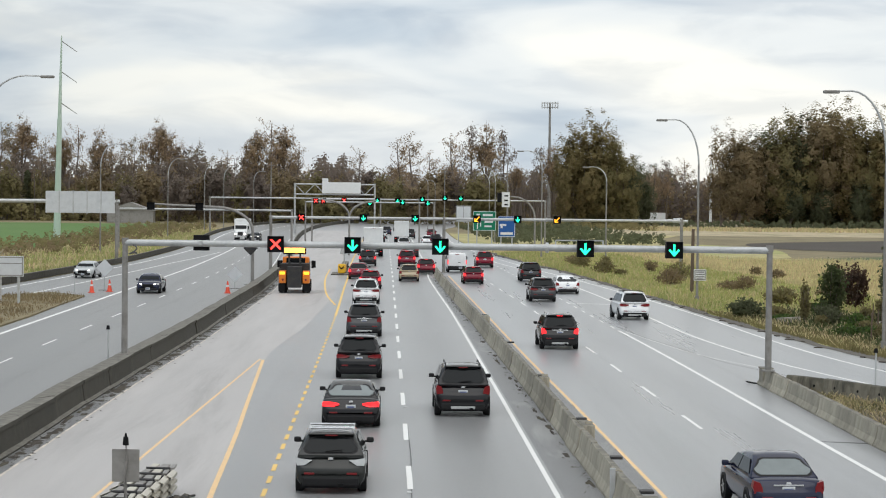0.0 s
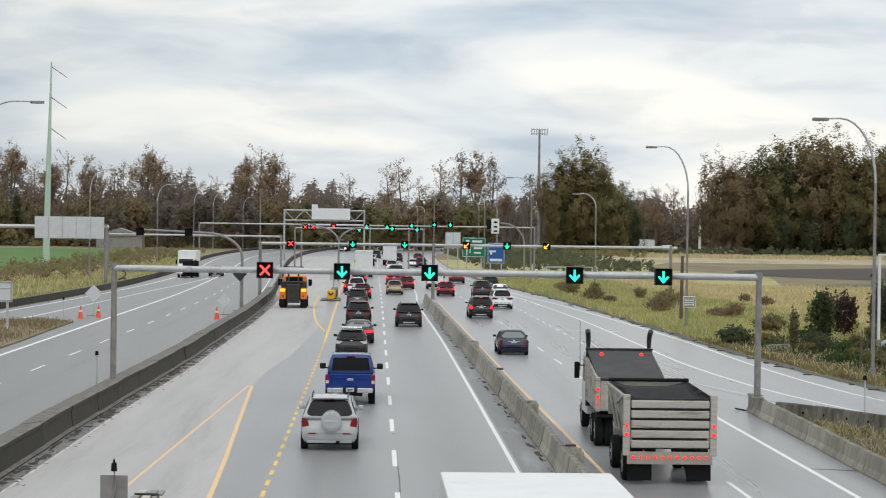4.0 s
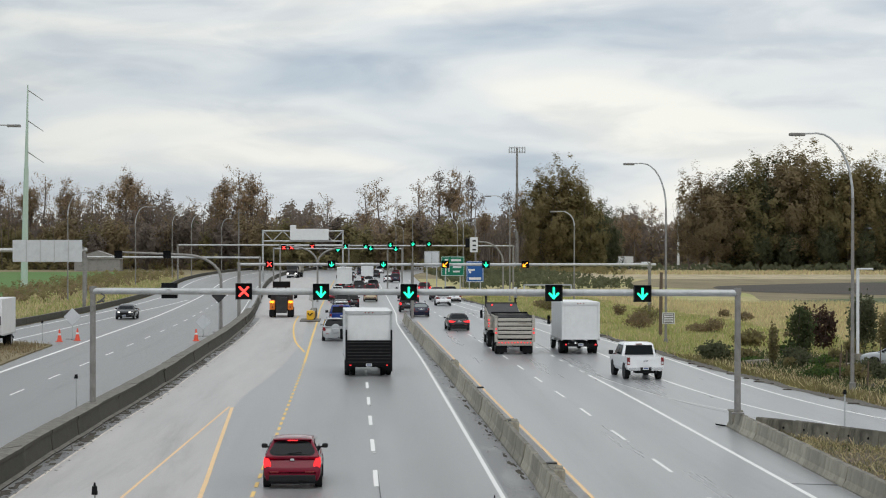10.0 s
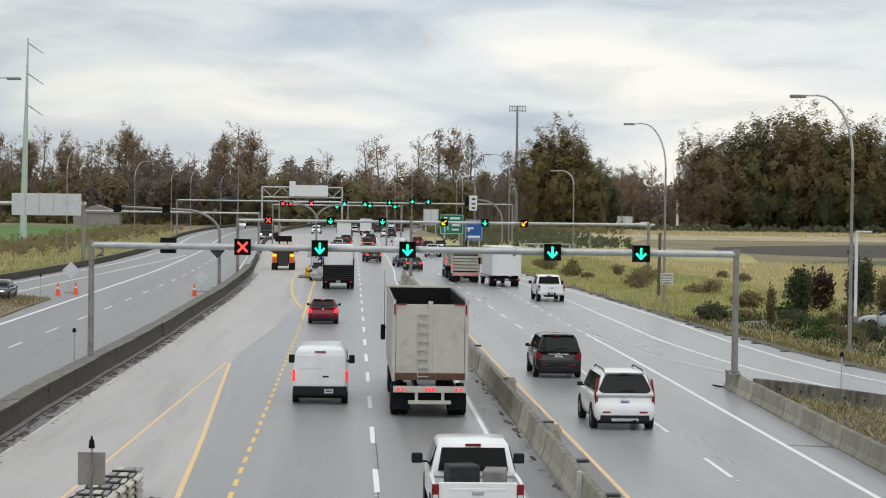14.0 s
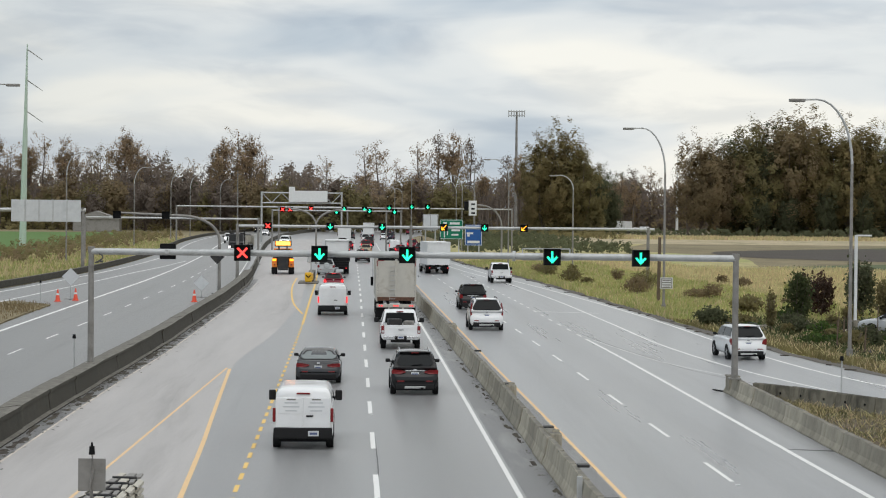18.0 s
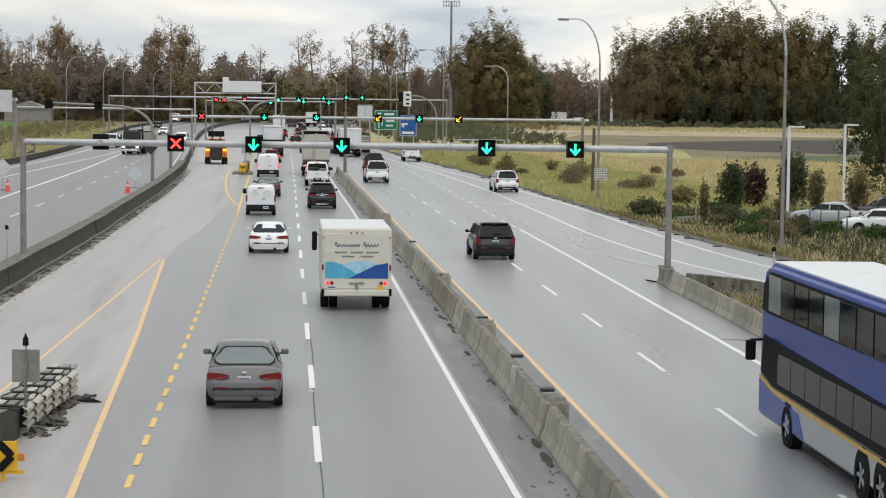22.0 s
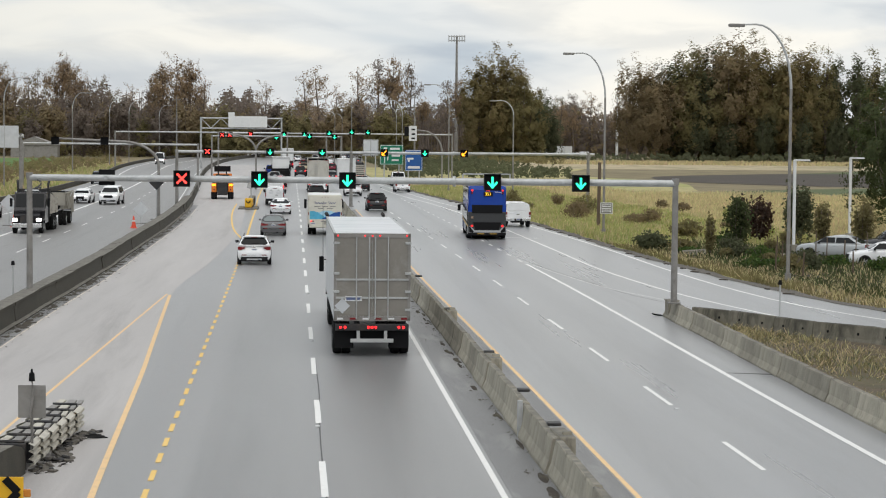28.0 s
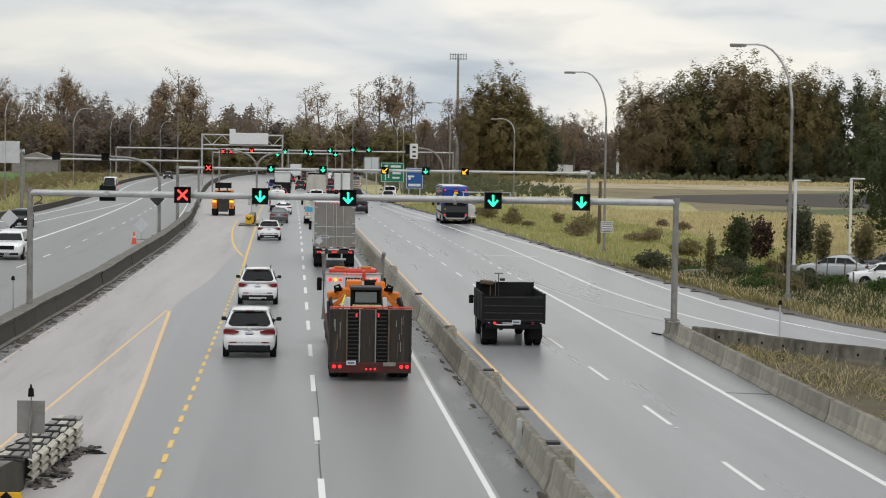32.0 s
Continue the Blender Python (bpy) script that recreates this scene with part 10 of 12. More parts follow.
# cars standing in the far queue at the start
QUEUE = (
    ("q_red", "red hatchback in the queue with lit lamps", RED_P, "hatch", -1.2, 170), ("q_red2", "dark red sedan in the queue", RED_P, "sedan", -2.4, 187), ("q_black", "black car in the queue", BLACK_P, "suv", -1.9, 226),
    ("q_beige", "beige hatchback in the queue", BEIGE_P, "hatch", 2.1, 186), ("q_red3", "red crossover in the queue", RED_P, "suv", 2.3, 226), ("q_dark", "dark car in the queue", BLACK_P, "suv", 3.0, 262),
    ("q_white", "white car in the queue", WHITE_P, "sedan", -1.6, 300), ("q_grey", "grey car in the queue", GREY_P, "suv", -1.0, 335), ("q_white2", "white car in the queue", WHITE_P, "suv", 2.6, 300), ("q_white3", "white car in the queue", WHITE_P, "sedan", 6.5, 330), ("q_dark2", "dark car far in the queue", NAVY_P, "suv", 7.8, 330),
    ("q_silver", "silver car far in the queue", SILVER_P, "sedan", -0.6, 375), ("q_blue", "dark blue car far in the queue", NAVY_P, "suv", 0.2, 410), ("q_black2", "black car far in the queue", BLACK_P, "suv", 4.4, 380), ("q_red4", "red car far in the queue", RED_P, "hatch", 8.6, 395), ("q_white4", "white van far in the queue", WHITE_P, "minivan", 3.0, 430),
)
for key, label, color, style, x, y in QUEUE:
    V[key] = car(label, color, style, "side", "lit" in label or key in ("q_red2", "q_black", "q_red3"), group="queue")
for key, label, color, style, lit in (("r_red", "red hatchback on the outer carriageway with lit lamps", RED_P, "hatch", True), ("r_red2", "dark red crossover on the outer carriageway", RED_P, "suv", True), ("r_dark", "black crossover on the outer carriageway", BLACK_P, "suv", False), ("r_white", "low white car with a black roof", WHITE_P, "coupe", False)):
    V[key] = car(label, color, style, "side", lit, group="traffic")
V["r_van"] = cargo_van("white van with lit lamps near the median", WHITE_P, 1.95, 5.0, 1.9)
V["q_truck"] = box_truck("white box truck far in the queue", 5.5, 3.5, 2.4, False)
V["q_truck2"] = box_truck("white box truck far in the queue", 5.5, 3.6, 2.4, False)
works, flasher = works_truck("slow orange works truck with a flashing amber board")
V["works"] = works
for ch in V["hatch"].children:
    if ch.name.startswith("tail_lamp"):
        ch.data.materials[0] = CLEAR_LENS
# printed rows on the small van's doors
for z, w in ((1.42, 0.50), (1.30, 0.62), (1.18, 0.44), (1.52, 0.34)):
    for x in (-0.36, 0.40):
        bm = bmesh.new()
        box(bm, x, 0.066, z, w * 0.8, 0.008, 0.045)
        part("text_bar", bm, SIGN_BACK if z < 1.5 else GALV_DARK, V["mini"])
# trucks and cars standing far off beyond the fields
for src, x, y, yaw in (("q_truck", 83, 635, 20), ("r_van", 73, 628, 25), ("r_van", 87.5, 628, 15), ("q_truck2", 78, 650, 10), ("q_white", 79, 622, 85), ("q_white2", 84.5, 620, 94), ("q_silver", 88.5, 618, 90)):
    cp = copy_thing(V[src], pose(0, 0, 0))
    cp.matrix_basis = pose(x, y, 0, 0, 0, yaw)
    cp["label"] = "pale vehicle parked far across the fields"
# crows


def crow():
    c = thing("crow", "black crow in flight with spread wings", "bird", "crows")
    bm = bmesh.new()
    loft(bm, [(y, [(w * 0.5, -h), (w, -h * 0.4), (w, h * 0.4), (w * 0.5, h)]) for y, w, h in ((-0.28, 0.015, 0.01), (-0.15, 0.05, 0.03), (0.0, 0.07, 0.055), (0.12, 0.06, 0.055), (0.19, 0.035, 0.04), (0.24, 0.035, 0.035), (0.28, 0.012, 0.012), (0.33, 0.004, 0.004))])
    part("body", bm, FEATHER, c, smooth=True)
    bm = bmesh.new()
    quad_panel(bm, [(-0.03, -0.22, 0), (0.03, -0.22, 0), (0.09, -0.42, 0.0), (-0.09, -0.42, 0.0)], 0.01)
    part("tail", bm, FEATHER, c)
    wings = []
    for s in (-1, 1):
        bm = bmesh.new()
        prism_pts = [(0.0, 0.10), (0.22, 0.16), (0.40, 0.08), (0.50, -0.06), (0.44, -0.08), (0.40, -0.05), (0.36, -0.14), (0.30, -0.10), (0.22, -0.13), (0.0, -0.10)]
        vs = [bm.verts.new((s * x, y, 0.0)) for x, y in prism_pts]
        bm.faces.new(vs if s > 0 else vs[::-1])
        r = bmesh.ops.extrude_face_region(bm, geom=bm.faces[:])
        bmesh.ops.translate(bm, vec=(0, 0, 0.012), verts=[v for v in r["geom"] if isinstance(v, bmesh.types.BMVert)])
        bmesh.ops.recalc_face_normals(bm, faces=bm.faces[:])
        w = part("wing", bm, FEATHER, c)
        wings.append((w, s))
    return c, wings


FEATHER = material("black_feathers", (0.010, 0.010, 0.012), 0.6, 0, 0.3, 20)
CROWS = [crow() for k in range(4)]
# parked cars beside the ramp
for label, color, style, x, y, yaw in (("white parked hatchback in the car park", WHITE_P, "hatch", 33.8, 117.5, 82), ("silver parked car in the car park", SILVER_P, "sedan", 32.6, 124, 60), ("white parked car in the car park", WHITE_P, "suv", 38.5, 121, 80), ("grey parked car in the car park", GREY_P, "suv", 37.5, 128, 80)):
    car(label, color, style, group="parked cars").matrix_basis = pose(x + 2, y, 0, 0, 0, yaw)


def drive(thing_, rows, turned=0):
    """Key a vehicle along the road: seconds, x, y; it faces the way it goes."""
    keyed = []
    for i, (t, x, y) in enumerate(rows):
        a, b = rows[max(0, i - 1)], rows[min(len(rows) - 1, i + 1)]
        dx, dy = b[1] - a[1], b[2] - a[2]
        yaw = 0.0 if abs(dy) < 1.0 else math.degrees(math.atan2(-dx * (1 if dy > 0 else -1), abs(dy)))
        keyed.append((t, pose(x, y, 0, 0, 0, turned + max(-9.0, min(9.0, yaw)))))
    walk(thing_, keyed)


def motions():
    drive(V["hatch"], [(0.00, -1.31, 52.5), (1.00, -1.26, 67.0), (2.00, -1.30, 81.8), (3.00, -1.31, 98.5), (3.50, -1.27, 108.0), (6.00, -1.22, 150.0), (8.50, -1.21, 189.2), (11.00, -1.21, 221.7), (13.50, -1.21, 245.6), (16.00, -1.21, 264.8), (18.50, -1.21, 282.8), (21.00, -1.21, 300.4), (23.50, -1.21, 317.9), (26.00, -1.21, 335.4), (28.50, -1.21, 352.9), (31.00, -1.21, 370.4), (32.00, -1.21, 377.4)])
    drive(V["coupe"], [(0.00, -1.06, 67.6), (1.00, -1.02, 82.3), (2.00, -0.99, 97.9), (3.00, -0.99, 113.9), (4.00, -0.96, 130.1), (5.00, -0.83, 146.3), (6.00, -0.80, 162.7), (7.00, -0.87, 179.6), (8.00, -0.94, 196.0), (9.00, -1.16, 211.0), (9.50, -1.29, 218.4), (12.00, -1.65, 246.9), (14.50, -1.73, 267.4), (17.00, -1.75, 285.7), (19.50, -1.75, 303.4), (22.00, -1.75, 321.0), (24.50, -1.75, 338.5), (27.00, -1.75, 356.0), (29.50, -1.75, 373.5), (32.00, -1.75, 391.0)])
    drive(V["suv_c"], [(0.00, -1.04, 85.9), (1.00, -1.00, 101.7), (2.00, -0.93, 117.6), (3.00, -1.01, 135.0), (3.50, -1.08, 144.4), (6.00, -1.24, 186.0), (8.50, -1.27, 219.7), (11.00, -1.28, 244.3), (13.50, -1.28, 263.7), (16.00, -1.28, 281.7), (18.50, -1.28, 299.3), (21.00, -1.28, 316.9), (23.50, -1.28, 334.4), (26.00, -1.28, 351.9), (28.50, -1.28, 369.4), (31.00, -1.28, 386.9), (32.00, -1.28, 393.9)])
    drive(V["suv_d"], [(0.00, -1.09, 111.9), (1.00, -1.21, 128.2), (2.00, -1.33, 145.6), (3.00, -1.43, 163.9), (3.50, -1.46, 173.4), (6.00, -1.57, 211.9), (8.50, -1.59, 239.3), (11.00, -1.60, 259.7), (13.50, -1.60, 277.9), (16.00, -1.60, 295.6), (18.50, -1.60, 313.2), (21.00, -1.60, 330.7), (23.50, -1.60, 348.2), (26.00, -1.60, 365.7), (28.50, -1.60, 383.2), (31.00, -1.60, 400.7), (32.00, -1.60, 407.7)])
    drive(V["white_a"], [(0.00, -1.31, 146.2), (1.00, -1.34, 166.2), (2.00, -1.49, 185.0), (3.00, -1.72, 204.4), (3.50, -1.81, 213.2), (6.00, -2.10, 246.2), (8.50, -2.16, 267.9), (11.00, -2.18, 286.5), (13.50, -2.18, 304.3), (16.00, -2.18, 321.9), (18.50, -2.18, 339.4), (21.00, -2.18, 356.9), (23.50, -2.18, 374.4), (26.00, -2.18, 391.9), (28.50, -2.18, 409.4), (31.00, -2.18, 427.0), (32.00, -2.17, 434.2)])
    drive(V["pilot"], [(0.00, 2.67, 71.3), (1.00, 2.61, 91.7), (2.00, 2.58, 111.8), (3.00, 2.51, 132.1), (4.00, 2.48, 151.4), (5.00, 2.32, 168.3), (6.00, 2.20, 185.9), (7.00, 1.80, 198.4), (8.00, 1.40, 210.9), (9.00, 0.55, 225.4), (10.00, -0.30, 239.9), (11.00, -0.75, 258.4), (12.00, -1.20, 276.9), (13.00, -1.30, 292.9), (14.00, -1.40, 308.9), (16.50, -1.54, 338.0), (19.00, -1.57, 358.6), (21.50, -1.58, 376.9), (24.00, -1.58, 394.6), (26.50, -1.58, 412.1), (29.00, -1.58, 429.7), (31.50, -1.42, 448.5), (32.00, -1.35, 452.4)])
    drive(V["g_suv"], [(0.00, 8.60, 103.5), (1.00, 8.59, 120.0), (2.00, 8.51, 135.8), (3.00, 8.51, 151.4), (4.00, 8.41, 166.2), (5.00, 8.07, 180.1), (6.00, 7.67, 193.3), (7.00, 7.26, 206.2), (8.00, 6.92, 217.0), (9.00, 6.63, 226.9), (10.00, 5.80, 226.9), (11.00, 5.01, 226.8), (12.00, 4.25, 237.2), (13.00, 3.34, 246.5), (14.00, 2.59, 253.0), (14.50, 2.34, 254.7), (17.00, 1.50, 269.5), (19.50, 1.32, 286.3), (22.00, 1.28, 303.6), (24.50, 1.27, 321.1), (27.00, 1.27, 338.6), (29.50, 1.27, 356.0), (32.00, 1.27, 373.5)])
    drive(V["r_sedan"], [(0.00, 9.45, 48.9), (1.00, 8.74, 66.7), (2.00, 8.38, 84.4), (3.00, 8.15, 101.8), (4.00, 7.95, 120.0), (5.00, 7.79, 136.2), (6.00, 7.75, 153.5), (7.00, 7.74, 170.6), (8.00, 7.67, 187.5), (9.00, 7.31, 202.0), (10.00, 6.78, 213.2), (11.00, 6.38, 219.7), (12.00, 6.28, 225.3), (13.00, 6.29, 232.5), (14.00, 5.94, 236.0), (14.50, 5.74, 236.1), (17.00, 5.18, 247.1), (19.50, 5.06, 262.9), (22.00, 5.03, 280.0), (24.50, 5.03, 297.4), (27.00, 5.03, 314.8), (29.50, 5.03, 332.3), (32.00, 5.03, 349.8)])
    drive(V["w_suv"], [(0.00, 15.34, 129.5), (1.00, 14.64, 144.3), (2.00, 13.65, 158.1), (3.00, 12.41, 172.3), (3.50, 11.63, 178.9), (6.00, 10.79, 211.7), (8.50, 10.61, 237.6), (11.00, 10.57, 257.7), (13.50, 10.56, 275.8), (16.00, 10.56, 293.5), (18.50, 10.56, 311.1), (21.00, 10.56, 328.6), (23.50, 10.56, 346.1), (26.00, 10.56, 363.6), (28.50, 10.56, 381.1), (31.00, 10.56, 398.6), (32.00, 10.56, 405.6)])
    drive(V["mazda"], [(0.00, 11.33, 151.3), (1.00, 11.24, 164.4), (2.00, 11.18, 179.5), (3.00, 11.11, 197.8), (3.50, 11.01, 206.5), (6.00, 10.83, 240.5), (8.50, 10.79, 262.7), (11.00, 10.78, 281.5), (13.50, 10.78, 299.3), (16.00, 10.78, 316.9), (18.50, 10.78, 334.4), (21.00, 10.78, 351.9), (23.50, 10.78, 369.4), (26.00, 10.78, 386.9), (28.50, 10.78, 404.4), (31.00, 10.78, 421.9), (32.00, 10.78, 429.0)])
    drive(V["box"], [(0.00, 2.41, -35.4), (2.80, 2.41, 7.4), (5.80, 2.14, 53.2), (6.80, 1.98, 68.5), (7.80, 1.63, 83.8), (8.80, 1.26, 98.8), (9.80, 0.91, 114.3), (10.80, 0.46, 129.0), (11.80, -0.10, 142.0), (12.80, -0.70, 157.0), (13.80, -1.10, 172.0), (14.50, -1.24, 182.9), (17.00, -1.60, 217.0), (19.50, -1.68, 242.4), (22.00, -1.70, 262.1), (24.50, -1.70, 280.2), (27.00, -1.70, 297.9), (29.50, -1.70, 315.4), (32.00, -1.70, 332.9)])
    drive(V["pickup"], [(0.00, -0.95, 22.8), (1.50, -0.95, 46.3), (2.50, -0.95, 62.0), (3.50, -0.95, 78.2), (4.50, -0.94, 93.4), (5.50, -0.93, 108.4), (6.50, -0.90, 126.5), (7.50, -0.81, 144.3), (8.50, -0.69, 161.6), (9.50, -0.86, 177.6), (10.50, -1.35, 192.5), (11.50, -1.86, 206.4), (12.50, -2.34, 218.9), (13.50, -2.68, 230.0), (16.00, -3.16, 253.1), (18.50, -3.27, 272.1), (21.00, -3.29, 289.9), (23.50, -3.30, 307.5), (26.00, -3.30, 325.1), (28.50, -3.30, 342.6), (31.00, -3.30, 360.1), (32.00, -3.30, 367.1)])
    drive(V["silver"], [(0.00, -1.28, 6.3), (3.00, -1.35, 53.0), (4.00, -1.41, 68.7), (5.00, -1.42, 84.0), (6.00, -1.43, 99.1), (7.00, -1.41, 113.9), (8.00, -1.32, 128.8), (9.00, -1.27, 145.2), (10.00, -1.44, 160.0), (11.00, -1.89, 172.7), (12.00, -2.45, 182.0), (13.00, -2.86, 188.9), (14.00, -2.97, 193.3), (15.00, -2.97, 198.0), (16.00, -3.03, 209.2), (17.00, -2.93, 217.7), (18.00, -2.78, 225.1), (20.50, -2.55, 243.6), (23.00, -2.50, 261.4), (25.50, -2.49, 279.0), (28.00, -2.49, 296.5), (30.50, -2.49, 314.0), (32.00, -2.49, 324.5)])
    drive(V["l2_suv"], [(0.00, 3.20, 262.0), (1.00, 3.10, 268.3), (2.00, 3.00, 274.7), (3.00, 2.90, 281.0), (4.00, 2.80, 287.3), (5.00, 2.70, 293.7), (6.00, 2.60, 300.0), (7.00, 2.15, 305.6), (8.00, 1.70, 311.2), (9.00, 1.25, 316.9), (10.00, 0.80, 322.5), (11.00, 0.35, 328.1), (12.00, -0.10, 333.8), (13.00, -0.55, 339.4), (14.00, -1.00, 345.0), (16.50, -1.63, 360.7), (19.00, -1.76, 377.8), (21.50, -1.79, 395.1), (24.00, -1.80, 412.6), (26.50, -1.80, 430.2), (29.00, -1.65, 448.8), (31.50, -1.15, 469.5), (32.00, -0.99, 473.9)])
    drive(V["dump"], [(0.00, 8.10, 2.0), (1.50, 8.20, 24.0), (2.50, 8.27, 38.7), (3.50, 8.39, 53.2), (4.50, 8.62, 67.6), (5.50, 8.83, 82.0), (6.50, 9.37, 95.6), (7.50, 9.96, 108.7), (8.50, 10.45, 121.2), (9.50, 10.64, 134.0), (10.50, 10.72, 147.0), (11.50, 10.69, 159.0), (12.50, 10.70, 171.8), (13.50, 10.49, 185.0), (14.50, 10.15, 201.0), (17.00, 9.68, 232.9), (19.50, 9.57, 255.1), (22.00, 9.55, 273.9), (24.50, 9.55, 291.7), (27.00, 9.54, 309.3), (29.50, 9.54, 326.8), (32.00, 9.54, 344.3)])
    drive(V["r_truck"], [(0.00, 21.99, 1.3), (2.50, 21.99, 37.1), (5.50, 20.49, 80.1), (6.50, 18.74, 94.3), (7.50, 16.33, 109.2), (8.50, 15.50, 122.6), (9.50, 15.19, 134.7), (10.50, 15.03, 146.2), (11.50, 14.84, 156.3), (12.50, 14.59, 166.9), (13.50, 13.91, 178.1), (14.50, 12.87, 189.8), (15.50, 11.78, 204.3), (16.50, 10.66, 218.8), (17.50, 9.80, 227.2), (18.50, 9.11, 235.5), (19.00, 8.78, 238.8), (21.50, 7.94, 256.8), (24.00, 7.76, 274.5), (26.50, 7.72, 292.0), (29.00, 7.71, 309.5), (31.50, 7.71, 327.0), (32.00, 7.71, 330.5)])
    drive(V["l2_red"], [(0.00, 3.95, 203.6), (2.50, 3.95, 225.4), (5.50, 2.70, 251.5), (6.50, 1.88, 260.4), (7.50, 1.04, 266.5), (8.50, 0.36, 273.2), (9.50, -0.33, 286.4), (10.50, -0.83, 296.3), (11.50, -0.90, 302.2), (12.50, -0.92, 316.0), (13.50, -1.06, 329.4), (14.50, -0.91, 333.3), (17.00, -0.75, 347.8), (19.50, -0.71, 364.5), (22.00, -0.70, 381.8), (24.50, -0.70, 399.3), (27.00, -0.70, 416.8), (29.50, -0.69, 434.5), (32.00, -0.47, 453.5)])
    drive(V["red"], [(0.00, -1.82, -125.4), (6.00, -1.82, -12.1), (9.00, -1.84, 44.6), (10.00, -1.85, 63.8), (11.00, -1.87, 80.5), (12.00, -1.86, 96.3), (13.00, -1.79, 111.6), (14.00, -1.72, 126.1), (14.50, -1.71, 133.2), (17.00, -1.63, 170.4), (19.50, -1.62, 205.8), (22.00, -1.61, 233.5), (24.50, -1.61, 254.3), (27.00, -1.61, 272.7), (29.50, -1.61, 290.4), (32.00, -1.61, 307.9)])
    drive(V["van"], [(0.00, -1.12, -176.4), (9.50, -1.12, -4.9), (12.50, -1.12, 49.2), (13.50, -1.12, 67.3), (14.50, -1.12, 85.3), (15.50, -1.15, 102.8), (16.50, -1.18, 120.3), (17.50, -1.26, 135.0), (18.50, -1.34, 150.0), (19.50, -1.44, 163.8), (20.50, -1.53, 176.7), (21.50, -1.63, 188.5), (22.50, -1.72, 198.8), (23.50, -1.80, 210.0), (24.50, -1.85, 219.4), (25.50, -1.86, 226.6), (26.50, -1.91, 232.2), (29.00, -1.97, 248.2), (31.50, -1.98, 265.3), (32.00, -1.98, 268.7)])
    drive(V["hopper"], [(0.00, 2.94, -145.1), (9.50, 2.94, 2.4), (12.50, 2.79, 48.9), (13.50, 2.68, 64.5), (14.50, 2.68, 79.7), (15.50, 2.76, 95.8), (16.50, 2.84, 112.0), (17.50, 2.84, 128.0), (18.50, 2.80, 144.7), (19.50, 2.77, 161.8), (20.50, 2.78, 177.0), (21.50, 2.73, 190.7), (22.50, 2.79, 203.6), (23.50, 2.85, 215.5), (24.50, 2.83, 225.8), (25.50, 2.82, 234.1), (26.50, 2.94, 243.4), (29.00, 3.10, 263.6), (31.50, 3.13, 281.8), (32.00, 3.13, 285.3)])
    drive(V["rover"], [(0.00, 9.18, -147.2), (8.00, 9.18, -11.0), (11.00, 8.98, 40.0), (12.00, 8.85, 57.3), (13.00, 8.75, 73.0), (14.00, 8.72, 88.7), (14.50, 8.70, 96.4), (17.00, 8.67, 135.6), (19.50, 8.67, 174.6), (22.00, 8.66, 209.8), (24.50, 8.66, 236.6), (27.00, 8.66, 256.9), (29.50, 8.66, 275.2), (32.00, 8.66, 292.9)])
    drive(V["escalade"], [(0.00, 9.53, -161.2), (9.80, 9.53, -0.4), (12.80, 9.19, 48.8), (13.80, 8.95, 65.2), (14.80, 8.84, 81.5), (15.80, 8.32, 94.4), (16.80, 8.01, 108.6), (17.80, 8.04, 123.3), (18.80, 8.09, 137.6), (19.80, 8.09, 151.6), (20.80, 7.97, 165.3), (21.80, 7.85, 179.6), (22.80, 7.68, 194.5), (23.80, 7.42, 209.6), (24.80, 7.11, 219.6), (25.80, 6.97, 226.8), (26.50, 6.97, 232.0), (29.00, 6.93, 250.0), (31.50, 6.92, 267.6), (32.00, 6.92, 271.1)])
    drive(V["w_pick"], [(0.00, 31.60, -30.2), (3.00, 31.60, 15.3), (6.00, 30.10, 60.7), (7.00, 22.90, 75.9), (8.00, 18.45, 88.9), (9.00, 16.70, 101.0), (10.00, 15.81, 114.2), (11.00, 15.37, 126.4), (12.00, 15.19, 137.6), (13.00, 15.05, 147.6), (14.00, 14.87, 157.4), (14.50, 14.78, 162.6), (17.00, 14.54, 192.9), (19.50, 14.49, 221.8), (22.00, 14.48, 244.3), (24.50, 14.47, 263.2), (27.00, 14.47, 281.1), (29.50, 14.47, 298.7), (32.00, 14.47, 316.2)])
    drive(V["r1_car"], [(0.00, 9.50, 21.0), (1.50, 9.80, 44.0), (2.50, 10.00, 59.3), (3.50, 10.20, 73.7), (4.50, 10.40, 87.1), (5.50, 10.73, 103.0), (6.50, 11.03, 120.0), (7.50, 10.74, 137.4), (8.50, 10.05, 154.3), (9.50, 9.33, 171.4), (10.50, 8.53, 186.2), (11.50, 7.83, 200.3), (12.50, 7.25, 213.4), (13.50, 6.77, 223.1), (14.50, 6.49, 225.1), (17.00, 6.06, 238.0), (19.50, 5.96, 254.4), (22.00, 5.94, 271.6), (24.50, 5.94, 289.0), (27.00, 5.94, 306.5), (29.50, 5.94, 324.0), (32.00, 5.94, 341.5)])
    drive(V["works"], [(0.00, -6.90, 161.0), (1.50, -6.95, 169.0), (3.00, -7.00, 177.0), (6.00, -7.00, 193.0), (9.00, -7.20, 207.0), (13.00, -7.20, 219.0), (19.00, -7.40, 226.0), (23.00, -7.50, 228.0), (32.00, -7.50, 228.5)])
